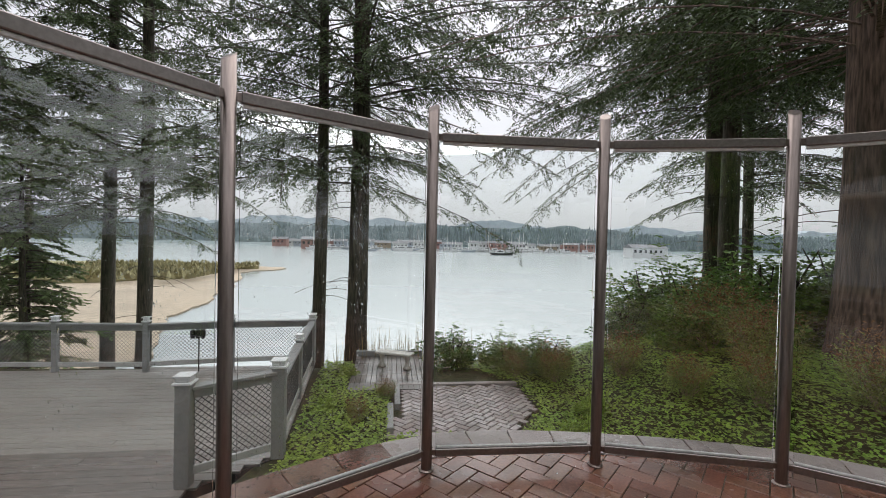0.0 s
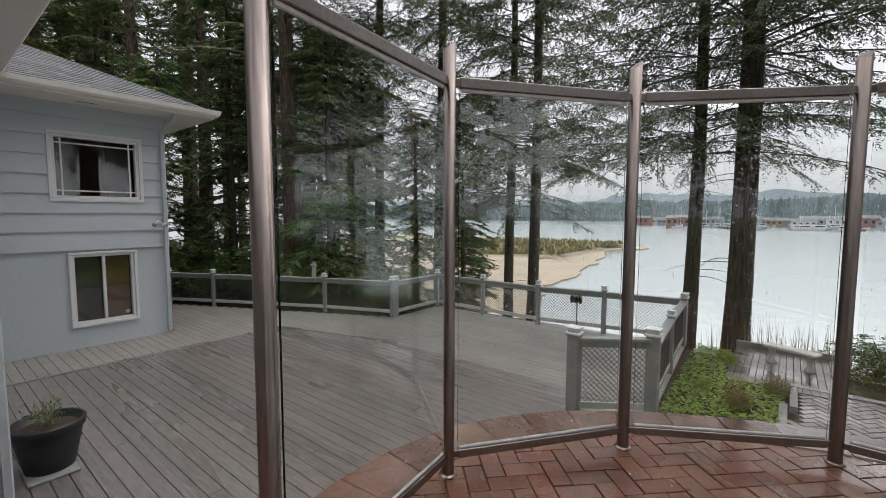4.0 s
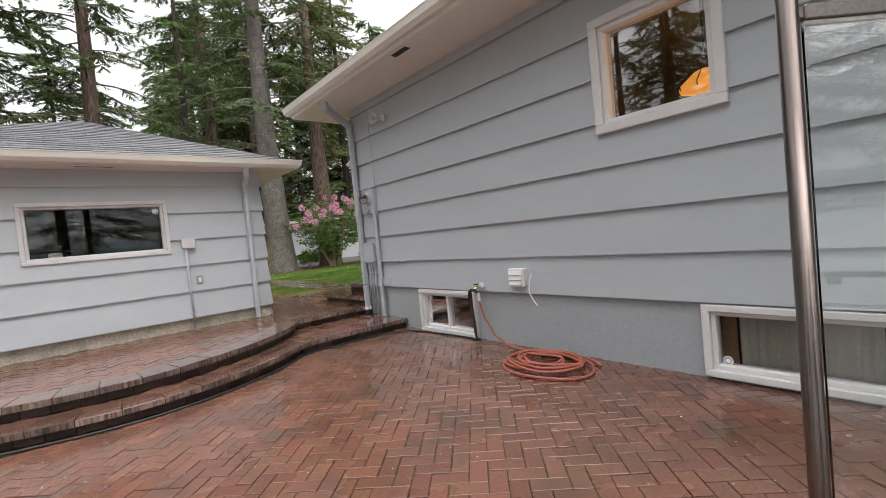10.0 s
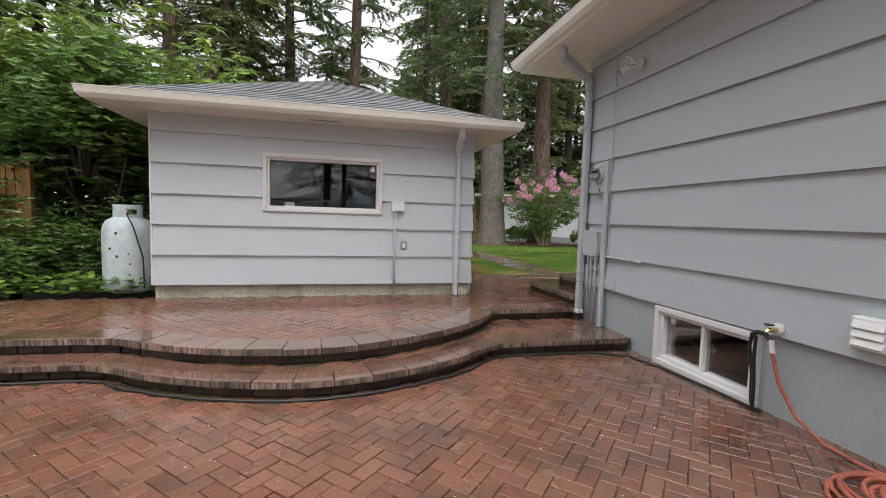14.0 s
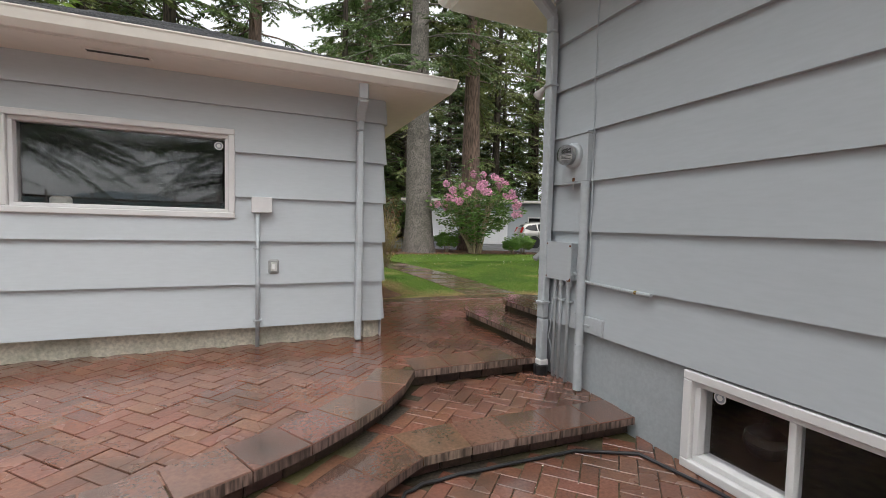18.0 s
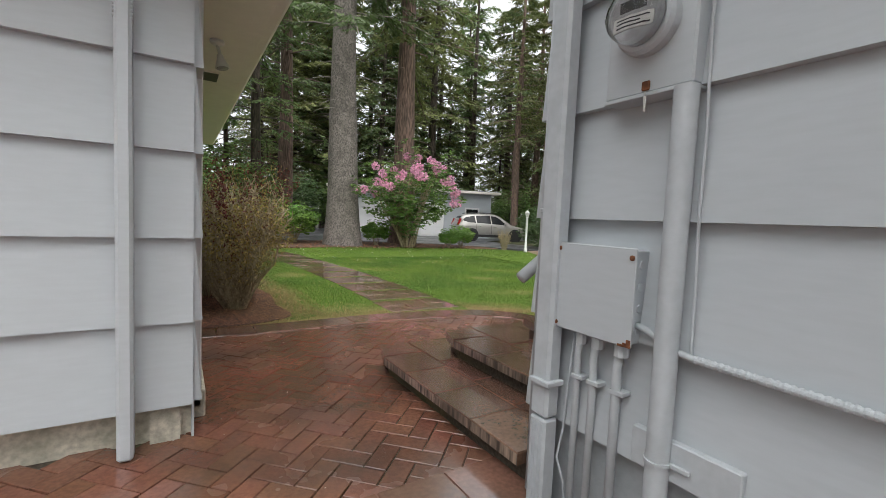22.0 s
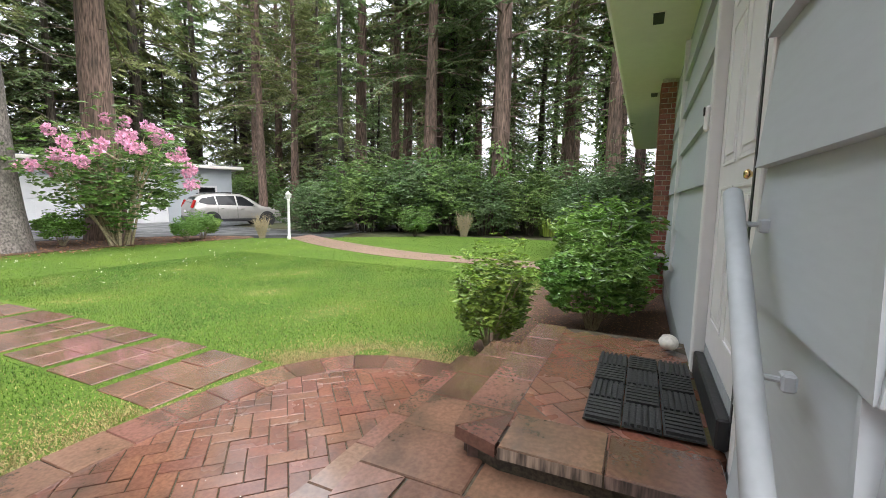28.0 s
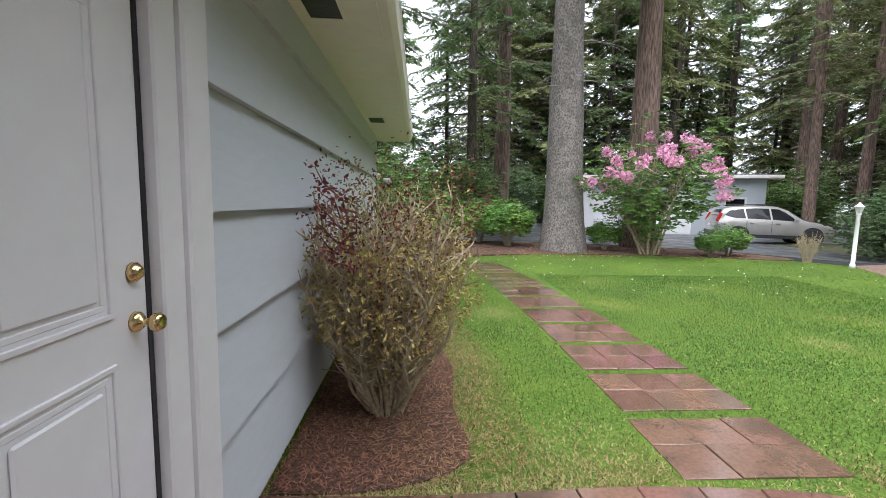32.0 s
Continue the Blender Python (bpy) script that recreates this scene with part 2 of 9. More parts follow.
M = {
    "brick": mat("red_paver_brick", (0.182, 0.079, 0.051), 0.34, grain=55, vary=0.16, stain=2.3, stain_amt=0.36, hue=(0.070, 0.046, 0.034), obj=0.15, bump=0.16, wet=0.7, coat=0.5),
    "brick_far": mat("red_paver_brick_field", (0.182, 0.079, 0.051), 0.34, grain=55, vary=0.16, stain=2.3, stain_amt=0.36, hue=(0.070, 0.046, 0.034), island=0.15, bump=0.16, wet=0.7, coat=0.5),
    "slab": mat("red_brown_paving_slab", (0.172, 0.090, 0.064), 0.24, grain=45, vary=0.16, stain=3.4, stain_amt=0.40, hue=(0.066, 0.046, 0.034), obj=0.26, bump=0.10, wet=0.85, coat=1.0),
    "slab_grey": mat("weathered_grey_slab", (0.30, 0.26, 0.25), 0.5, grain=40, stain=3, stain_amt=0.25, obj=0.2, wet=0.5),
    "slab_edge": mat("scuffed_slab_edge", (0.185, 0.130, 0.105), 0.6, grain=45, vary=0.75, stain=5, stain_amt=0.35, hue=(0.05, 0.034, 0.026), obj=0.3, bump=0.3, stretch=(1, 1, 0.12)),
    # riser brown darkened: shade under the nosings is put into the colour
    "riser": mat("riser_block_shade_colour", (0.060, 0.035, 0.027), 0.55, grain=40, vary=0.25, stain=4, stain_amt=0.3, obj=0.35, bump=0.3),
    "sand": mat("joint_sand_with_moss", (0.050, 0.038, 0.027), 0.9, grain=60, vary=0.4, stain=0.9, stain_amt=0.36, hue=(0.120, 0.108, 0.020), bump=0.5),
    "path_brick": mat("weathered_grey_brick", (0.26, 0.21, 0.20), 0.5, grain=40, stain=2, stain_amt=0.25, island=0.25, wet=0.5),
    "wallstone": mat("split_face_red_block", (0.165, 0.078, 0.058), 0.85, grain=26, vary=0.5, stain=6, stain_amt=0.45, hue=(0.045, 0.032, 0.028), obj=0.35, bump=0.8),
    "siding": mat("grey_painted_lap_siding", (0.452, 0.486, 0.513), 0.55, grain=9, vary=0.02, stain=0.8, stain_amt=0.035, bump=0.03, stretch=(1, 1, 6)),
    # brighter copy of the siding: stronger daylight put into the colour
    "siding_lit": mat("lit_grey_painted_lap_siding", (0.525, 0.560, 0.588), 0.55, grain=9, vary=0.02, stain=0.8, stain_amt=0.035, bump=0.03, stretch=(1, 1, 6)),
    "wing_wall": mat("pale_blue_grey_panel_wall", (0.50, 0.545, 0.57), 0.7, grain=20, vary=0.03, stain=1.0, stain_amt=0.05, bump=0.06),
    "founda": mat("painted_grey_foundation", (0.360, 0.388, 0.405), 0.75, grain=30, vary=0.05, stain=1.5, stain_amt=0.08, bump=0.25),
    "trim": mat("white_painted_trim", (0.70, 0.69, 0.69), 0.45, grain=12, vary=0.02, stain=1.5, stain_amt=0.04, bump=0.02),
    "soffit": mat("cream_painted_soffit", (0.78, 0.745, 0.68), 0.6, grain=10, vary=0.02, stain=1.0, stain_amt=0.05, bump=0.03),
    "pipe": mat("grey_painted_conduit", (0.452, 0.484, 0.51), 0.58, grain=30, vary=0.04, stain=6, stain_amt=0.1, bump=0.06),
    "steel": mat("brushed_stainless_steel", (0.26, 0.215, 0.195), 0.30, 1.0, grain=90, vary=0.12, stain=3, stain_amt=0.2, bump=0.03, stretch=(1, 1, 0.1)),
    "alu": mat("satin_aluminium_rail", (0.28, 0.25, 0.235), 0.38, 1.0, grain=60, vary=0.1, stain=4, stain_amt=0.15, bump=0.02),
    "gasket": mat("white_glazing_strip", (0.6, 0.6, 0.58), 0.5),
    "glass": glass_mat("clear_rail_glass", (0.95, 0.985, 0.975), ior=1.62),
    "winglass": glass_mat("window_glass", (0.97, 0.98, 0.98), ior=1.75),
    "basementglass": glass_mat("plain_window_glass", (0.97, 0.98, 0.98), ior=1.3),
    "water_drop": glass_mat("rain_drop", (1, 1, 1)),
    "deck_dry": mat("pale_half_dry_deck_board", (0.29, 0.27, 0.245), 0.55, grain=30, vary=0.15, stain=0.38, stain_amt=0.45, hue=(0.11, 0.10, 0.092), obj=0.05, bump=0.12, stretch=(0.5, 1, 1), wet=0.3),
    "deck": mat("grey_stained_deck_board", (0.182, 0.164, 0.152), 0.42, grain=30, vary=0.2, stain=1.1, stain_amt=0.2, hue=(0.10, 0.10, 0.09), obj=0.10, bump=0.15, stretch=(0.15, 1, 1), wet=0.5),
    "deck_edge": mat("pale_worn_deck_board", (0.33, 0.315, 0.29), 0.6, grain=30, vary=0.15, stain=2, stain_amt=0.2, obj=0.08, stretch=(0.15, 1, 1)),
    "railwood": mat("grey_painted_rail", (0.30, 0.305, 0.30), 0.55, grain=25, vary=0.08, stain=3, stain_amt=0.2, bump=0.1),
    "railwhite": mat("pale_grey_lower_rail", (0.55, 0.55, 0.53), 0.55, grain=25, vary=0.06, stain=3, stain_amt=0.15),
    "mesh": mat("dark_wire_mesh", (0.05, 0.055, 0.05), 0.5, 0.6),
    "concrete": mat("old_pale_concrete", (0.58, 0.54, 0.45), 0.85, grain=35, vary=0.2, stain=4, stain_amt=0.3, hue=(0.2, 0.2, 0.14), bump=0.4),
    "shingle": mat("grey_asphalt_shingle", (0.165, 0.168, 0.175), 0.85, grain=60, vary=0.3, stain=1.5, stain_amt=0.15, obj=0.2, bump=0.5),
    "shingle_far": mat("grey_asphalt_shingle_field", (0.165, 0.168, 0.175), 0.85, grain=60, vary=0.3, stain=1.5, stain_amt=0.15, island=0.2, bump=0.5),
    "inside": mat("dim_brown_room_wall", (0.16, 0.10, 0.055), 0.8, grain=5),
    # near-black: lack of light indoors is put into the colour
    "dark": mat("near_black_for_unlit", (0.02, 0.02, 0.022), 0.8),
    "black": mat("black_plastic", (0.018, 0.018, 0.02), 0.45, grain=30),
    "rubber": mat("black_rubber_mat", (0.02, 0.021, 0.022), 0.6, grain=60, vary=0.3, bump=0.3),
    "hose": mat("terracotta_rubber_hose", (0.40, 0.115, 0.075), 0.42, grain=25, stain=6, stain_amt=0.15),
    "brass": mat("polished_brass", (0.72, 0.55, 0.27), 0.16, 1.0, grain=20, vary=0.05),
    "chrome": mat("chrome", (0.7, 0.7, 0.7), 0.12, 1.0, vary=0.03),
    "rust": mat("rust", (0.16, 0.06, 0.025), 0.9, grain=60, vary=0.4),
    "door": mat("white_panel_door", (0.74, 0.73, 0.745), 0.4, grain=12, vary=0.015, stain=1, stain_amt=0.03, bump=0.02),
    "curtain": mat("beige_curtain_cloth", (0.42, 0.39, 0.33), 0.9, grain=60, vary=0.1),
    "blind": mat("brown_blind", (0.20, 0.105, 0.05), 0.7, grain=10, vary=0.25, stretch=(1, 1, 10)),
    "meterglass": glass_mat("meter_dome", (0.97, 0.97, 0.97)),
    "dial": mat("meter_dial", (0.32, 0.32, 0.33), 0.4, 0.4),
    "tank": mat("white_tank_paint", (0.56, 0.63, 0.67), 0.4, grain=10, stain=5, stain_amt=0.06, hue=(0.3, 0.16, 0.07)),
    "grass": mat("lawn_turf", (0.070, 0.122, 0.016), 0.9, grain=60, vary=0.55, stain=0.8, stain_amt=0.38, hue=(0.110, 0.165, 0.020), bump=0.8, spec=0.2),
    "soil": mat("bark_mulch_soil", (0.100, 0.054, 0.034), 0.95, grain=45, vary=0.6, stain=3, stain_amt=0.35, bump=1.0),
    "forest": mat("forest_floor", (0.045, 0.052, 0.018), 0.95, grain=12, vary=0.5, stain=0.5, stain_amt=0.4, hue=(0.06, 0.04, 0.02), bump=0.8),
    "asphalt": mat("wet_asphalt_drive", (0.075, 0.077, 0.08), 0.5, grain=60, vary=0.3, stain=0.4, stain_amt=0.2, wet=0.4),
    "walk": mat("pale_red_brick_walk", (0.24, 0.145, 0.115), 0.6, grain=20, vary=0.2, stain=1.2, stain_amt=0.2, island=0.2),
    "bark": mat("grey_spruce_bark", (0.170, 0.150, 0.135), 0.9, grain=17, vary=0.55, stain=2.2, stain_amt=0.35, hue=(0.075, 0.07, 0.055), bump=1.0, stretch=(1.5, 1.5, 1.1)),
    "bark_red": mat("red_brown_fir_bark", (0.150, 0.100, 0.078), 0.9, grain=9, vary=0.6, stain=1.4, stain_amt=0.4, hue=(0.05, 0.04, 0.03), bump=1.0, stretch=(3, 3, 0.35)),
    "bark_dark": mat("dark_wet_bark", (0.066, 0.050, 0.038), 0.85, grain=9, vary=0.6, stain=1.4, stain_amt=0.35, hue=(0.035, 0.04, 0.02), bump=1.0, stretch=(3, 3, 0.4)),
    "twig": mat("grey_brown_twig", (0.37, 0.31, 0.20), 0.85, grain=30, vary=0.3),
    "needle": leaf_mat("dark_conifer_needles", (0.098, 0.140, 0.055), 0.5, through_amt=0.4),
    # darker needle copy: the near trees' backlit silhouette is put into the colour
    "needle_near": leaf_mat("backlit_dark_needles", (0.082, 0.112, 0.046), 0.5, through_amt=0.2),
    "needle2": leaf_mat("olive_conifer_needles", (0.140, 0.162, 0.056), 0.5, through_amt=0.4),
    "needle3": leaf_mat("light_conifer_needles", (0.150, 0.222, 0.078), 0.5, through_amt=0.4),
    "leaf": leaf_mat("glossy_green_leaf", (0.150, 0.255, 0.048), 0.45, 0.35, 0.5),
    "leaf_bright": leaf_mat("bright_yellow_green_leaf", (0.26, 0.37, 0.06), 0.4, 0.3, 0.5),
    "leaf_rhodo": leaf_mat("deep_green_rhododendron_leaf", (0.120, 0.215, 0.045), 0.5, 0.28, 0.6),
    "leaf_heath": leaf_mat("olive_heath_leaf", (0.235, 0.275, 0.075), 0.5, 0.4, 0.4, hue_amt=0.05),
    "leaf_round": leaf_mat("fresh_green_bush_leaf", (0.165, 0.300, 0.060), 0.5, 0.24, 0.7),
    "leaf_tree": leaf_mat("yellow_green_rhododendron_leaf", (0.215, 0.300, 0.055), 0.55, 0.3, 0.5, hue_amt=0.05),
    "leaf_dark": leaf_mat("dark_green_leaf", (0.098, 0.160, 0.060), 0.45, 0.4, 0.45),
    "leaf_mid": leaf_mat("mid_green_leaf", (0.120, 0.195, 0.052), 0.45, 0.45, 0.35),
    "leaf_red": leaf_mat("dark_red_barberry_leaf", (0.150, 0.040, 0.035), 0.4, 0.5),
    "leaf_gold": leaf_mat("olive_barberry_leaf", (0.37, 0.30, 0.10), 0.4, 0.5),
    "leaf_rust": leaf_mat("rusty_heath_leaf", (0.300, 0.165, 0.075), 0.4, 0.6),
    "ivy": leaf_mat("bright_ground_cover_leaf", (0.26, 0.385, 0.065), 0.4, 0.45),
    "blade": leaf_mat("grass_blade", (0.108, 0.182, 0.030), 0.6, 0.65, 0.15, 0.3, 0.03),
    "blade_dark": leaf_mat("clover_green_blade", (0.066, 0.132, 0.024), 0.6, 0.65, 0.15, 0.3, 0.03),
    "blade_dry": leaf_mat("dry_grass_blade", (0.36, 0.285, 0.13), 0.3, 0.6),
    "blossom": leaf_mat("pink_rhododendron_blossom", (0.78, 0.42, 0.58), 0.3, 0.6, 0.2, 0.3, 0.02),
    "litter": leaf_mat("dry_leaf_litter", (0.250, 0.130, 0.078), 0.5, 0.8),
    "needle_litter": leaf_mat("tan_fallen_needles", (0.36, 0.205, 0.105), 0.4, 0.8),
    "water": mat("calm_grey_bay", (0.30, 0.34, 0.34), 0.16, grain=2.0, vary=0.03, stain=0.02, stain_amt=0.06, bump=0.02, stretch=(1, 0.4, 1)),
    "beach": mat("wet_tan_sand", (0.34, 0.275, 0.20), 0.8, grain=1.2, vary=0.14, stain=0.12, stain_amt=0.35, hue=(0.24, 0.20, 0.15)),
    "marsh": mat("olive_marsh_grass", (0.25, 0.225, 0.115), 0.9, grain=1.2, vary=0.4, stain=0.2, stain_amt=0.3),
    # distance haze is put into these two hill colours
    "hill": mat("wooded_hill_haze_colour", (0.155, 0.195, 0.20), 0.95, grain=0.08, vary=0.25, stain=0.012, stain_amt=0.2, bump=0),
    "hill_far": mat("far_hill_mist_colour", (0.34, 0.39, 0.42), 0.95, grain=0.05, vary=0.1, stain=0.01, stain_amt=0.1, bump=0),
    "town_white": mat("far_white_wall", (0.62, 0.62, 0.62), 0.8, vary=0.03),
    "town_red": mat("far_red_wall", (0.30, 0.17, 0.15), 0.8),
    "town_blue": mat("far_blue_grey_wall", (0.33, 0.36, 0.40), 0.8),
    "carpaint": mat("silver_car_paint", (0.36, 0.345, 0.325), 0.28, 0.35, grain=60, vary=0.04, coat=0.6, bump=0),
    "carglass": mat("dark_car_glass", (0.012, 0.013, 0.015), 0.08, spec=0.25, bump=0),
    "tyre": mat("tyre_rubber", (0.02, 0.02, 0.02), 0.8),
    "redlamp": mat("red_tail_lamp", (0.45, 0.02, 0.02), 0.2),
    "whitepaint": mat("white_post_paint", (0.80, 0.80, 0.80), 0.4, vary=0.02, stain_amt=0.03, bump=0.02),
    "redbrick": mat("red_house_brick", (0.28, 0.105, 0.070), 0.8, grain=30, vary=0.25, obj=0.25, bump=0.4),
    "wood_gold": mat("golden_wood", (0.36, 0.19, 0.07), 0.5, grain=8, vary=0.25, stretch=(6, 6, 0.6)),
    "shell": mat("pale_shell", (0.72, 0.68, 0.62), 0.5),
    "terracotta": mat("pot_soil", (0.05, 0.035, 0.025), 0.95, grain=40, vary=0.5, bump=1),
}

# ---- building helpers ----
def part(name, bm, material, parent=None, label="", smooth=False):
    me = bpy.data.meshes.new(name)
    bm.normal_update()
    bm.to_mesh(me)
    bm.free()
    me.materials.append(material)
    if smooth:
        for p in me.polygons:
            p.use_smooth = True
    ob = new(name, me)
    if parent is not None:
        ob.parent = parent
        ob.matrix_parent_inverse = Matrix() if parent.parent else Matrix.Translation(-parent.location)
    if label:
        tagged(ob, label)
    return ob


def thing(name, label, category, at=(0, 0, 0), group=""):
    return_ob = tagged(new(name), label, category, group)
    return_ob.location = at
    return return_ob


def B():
    return bmesh.new()


def box(bm, a, b, bevel=0.0):
    v = [bm.verts.new((x, y, z)) for x in (a[0], b[0]) for y in (a[1], b[1]) for z in (a[2], b[2])]
    fs = [bm.faces.new([v[i] for i in q]) for q in ((0, 1, 3, 2), (4, 6, 7, 5), (0, 4, 5, 1), (2, 3, 7, 6), (0, 2, 6, 4), (1, 5, 7, 3))]
    if (b[0] - a[0]) * (b[1] - a[1]) * (b[2] - a[2]) < 0:
        bmesh.ops.reverse_faces(bm, faces=fs)
    if bevel:
        bmesh.ops.bevel(bm, geom=list({e for f in fs for e in f.edges}), offset=bevel, segments=1, affect="EDGES")
    return bm


def mbox(bm, m, size, bevel=0.0):
    """A box of that size, its middle at the pose m."""
    t = B()
    s = Vector(size) / 2
    box(t, -s, s, bevel)
    t.transform(m)
    me = bpy.data.meshes.new("tmp")
    t.to_mesh(me)
    t.free()
    bm.from_mesh(me)
    bpy.data.meshes.remove(me)
    return bm


def tube(bm, pts, r, n=10, caps=True):
    pts = [Vector(p) for p in pts]
    rs = r if isinstance(r, (list, tuple)) else [r] * len(pts)
    rings, ref = [], None
    for i, p in enumerate(pts):
        d = (pts[min(i + 1, len(pts) - 1)] - pts[max(i - 1, 0)]).normalized()
        if ref is None:
            ref = d.orthogonal().normalized()
        ref = (ref - d * ref.dot(d)).normalized()
        q = d.cross(ref)
        rings.append([bm.verts.new(p + rs[i] * (math.cos(a) * ref + math.sin(a) * q)) for a in [2 * math.pi * k / n for k in range(n)]])
    for a, b in zip(rings, rings[1:]):
        for k in range(n):
            bm.faces.new((a[k], a[(k + 1) % n], b[(k + 1) % n], b[k]))
    if caps:
        bm.faces.new(rings[0][::-1])
        bm.faces.new(rings[-1])
    return bm


def lathe(bm, prof, at=(0, 0, 0), n=20, m=None):
    """Turned about the z axis through at; prof is rows of (radius, height)."""
    rings = []
    for r, z in prof:
        rings.append([Vector((max(r, 1e-4) * math.cos(2 * math.pi * k / n), max(r, 1e-4) * math.sin(2 * math.pi * k / n), z)) for k in range(n)])
    m = m or Matrix.Translation(at)
    vs = [[bm.verts.new(m @ p) for p in ring] for ring in rings]
    for a, b in zip(vs, vs[1:]):
        for k in range(n):
            bm.faces.new((a[k], a[(k + 1) % n], b[(k + 1) % n], b[k]))
    bm.faces.new(vs[0][::-1])
    bm.faces.new(vs[-1])
    return bm


def prism(bm, pts, z0, z1):
    """A flat plate with the outline pts (counterclockwise)."""
    lo = [bm.verts.new((x, y, z0)) for x, y in pts]
    hi = [bm.verts.new((x, y, z1)) for x, y in pts]
    n = len(pts)
    bm.faces.new(hi)
    bm.faces.new(lo[::-1])
    for i in range(n):
        bm.faces.new((lo[i], lo[(i + 1) % n], hi[(i + 1) % n], hi[i]))
    return bm


def struct(name, bm, material, label="", category="", smooth=False):
    return tagged(part(name, bm, material, smooth=smooth), label, category, kind="structure")


class Face:
    """An upright plane: origin, the way along it, and the way out of it."""

    def __init__(self, o, u, n):
        self.o, self.u, self.n = Vector(o), Vector(u), Vector(n)

    def at(self, u, v, w):
        return self.o + self.u * u + Vector((0, 0, v)) + self.n * w

    def frame_at(self, u, v, w):
        m = Matrix((self.u, self.n, Vector((0, 0, 1)))).transposed().to_4x4()
        m.translation = self.at(u, v, w)
        return m

    def block(self, bm, u0, u1, v0, v1, w0, w1, bevel=0.0):
        return mbox(bm, self.frame_at((u0 + u1) / 2, (v0 + v1) / 2, (w0 + w1) / 2), (abs(u1 - u0), abs(w1 - w0), abs(v1 - v0)), bevel)

    def wedge(self, bm, u0, u1, v0, v1, b0, b1, back):
        """A lap board's piece: out by b0 at its foot and b1 at its head."""
        c = [self.at(u, v, w) for u in (u0, u1) for v, w in ((v0, back), (v0, b0), (v1, b1), (v1, back))]
        v = [bm.verts.new(p) for p in c]
        fs = [bm.faces.new([v[i] for i in q]) for q in ((0, 1, 2, 3), (7, 6, 5, 4), (1, 5, 6, 2), (0, 4, 5, 1), (3, 2, 6, 7), (0, 3, 7, 4))]
        if self.u.cross(Vector((0, 0, 1))).dot(self.n) < 0:
            bmesh.ops.reverse_faces(bm, faces=fs)


def cells(u0, u1, v0, v1, holes):
    us = sorted({u0, u1, *[h for q in holes for h in q[:2] if u0 < h < u1]})
    vs = sorted({v0, v1, *[h for q in holes for h in q[2:] if v0 < h < v1]})
    for b, c in zip(vs, vs[1:]):
        run = None
        for a, d in zip(us, us[1:]):
            free = not any(q[0] < (a + d) / 2 < q[1] and q[2] < (b + c) / 2 < q[3] for q in holes)
            if free:
                run = (run[0], d) if run else (a, d)
            if (not free or d == us[-1]) and run:
                yield run[0], run[1], b, c
                run = None


def solid_wall(name, face, u0, u1, v0, v1, holes, thick, material, label="", out=0.0):
    bm = B()
    for a, d, b, c in cells(u0, u1, v0, v1, holes):
        face.block(bm, a, d, b, c, out - thick, out)
    return struct(name, bm, material, label, "wall")


def lap_boards(wall, face, u0, u1, v0, courses, holes, top, step=0.39, proud=0.045, slim=0.012, material=None):
    """Lap siding: each course is a board whose foot stands proud of the one below."""
    for k in range(courses):
        b, c = v0 + k * step, min(v0 + (k + 1) * step - 0.0005, top)
        if c - b < 0.03:
            break
        bm = B()
        for a, d, e, f in cells(u0, u1, b, c, holes):
            p = lambda v: proud + (slim - proud) * (v - b) / step
            face.wedge(bm, a, d, e, f, p(e), p(f), 0.0005)
        part("siding_board", bm, material or M["siding"], wall)


def window_unit(name, face, u0, u1, v0, v1, label, trim=0.09, out=0.05, slider=False, sash=0.045, glass="winglass", depth=0.09, sill=False, cat="window"):
    """A window: trim round the opening, sash, pane; the opening itself goes through the wall."""
    w = tagged(new(name), label, cat, kind="structure")
    w.location = face.at((u0 + u1) / 2, v0, 0)
    t = trim
    for nm, q in (("casing", (u0, u1, v1 - t, v1)), ("casing", (u0, u1, v0, v0 + t)), ("casing", (u0, u0 + t, v0 + t, v1 - t)), ("casing", (u1 - t, u1, v0 + t, v1 - t))):
        part(nm, face.block(B(), *q, -0.01, out, 0.006), M["trim"], w)
    a, d, b, c = u0 + t, u1 - t, v0 + t, v1 - t
    s = sash
    for q in ((a, d, c - s, c), (a, d, b, b + s), (a, a + s, b + s, c - s), (d - s, d, b + s, c - s)):
        part("sash", face.block(B(), *q, -depth, out - 0.035, 0.004), M["trim"], w)
    mids = [a + s, d - s]
    if slider:
        mid = (a + d) / 2
        part("sash", face.block(B(), mid - s / 2, mid + s / 2, b + s, c - s, -depth + 0.02, out - 0.045, 0.004), M["trim"], w)
        mids = [a + s, mid - s / 2, mid + s / 2, d - s]
    for p, q in zip(mids[::2], mids[1::2]):
        g = part("pane", face.block(B(), p, q, b + s, c - s, -depth / 2 - 0.003, -depth / 2 + 0.003), M[glass], w)
        g.visible_shadow = False
    if sill:
        part("sill", face.block(B(), u0 - 0.02, u1 + 0.02, v0 - 0.03, v0, -0.01, out + 0.03, 0.005), M["trim"], w)
    return w


def arc(points, n=6):
    """A smooth line through the points (Catmull-Rom)."""
    p = [Vector((*q, 0)) for q in points]
    p = [2 * p[0] - p[1], *p, 2 * p[-1] - p[-2]]
    out = []
    for i in range(1, len(p) - 2):
        for k in range(n):
            t = k / n
            a, b, c, d = p[i - 1:i + 3]
            q = 0.5 * (2 * b + (c - a) * t + (2 * a - 5 * b + 4 * c - d) * t * t + (3 * b - a - 3 * c + d) * t ** 3)
            out.append((q.x, q.y))
    out.append((p[-2].x, p[-2].y))
    return out


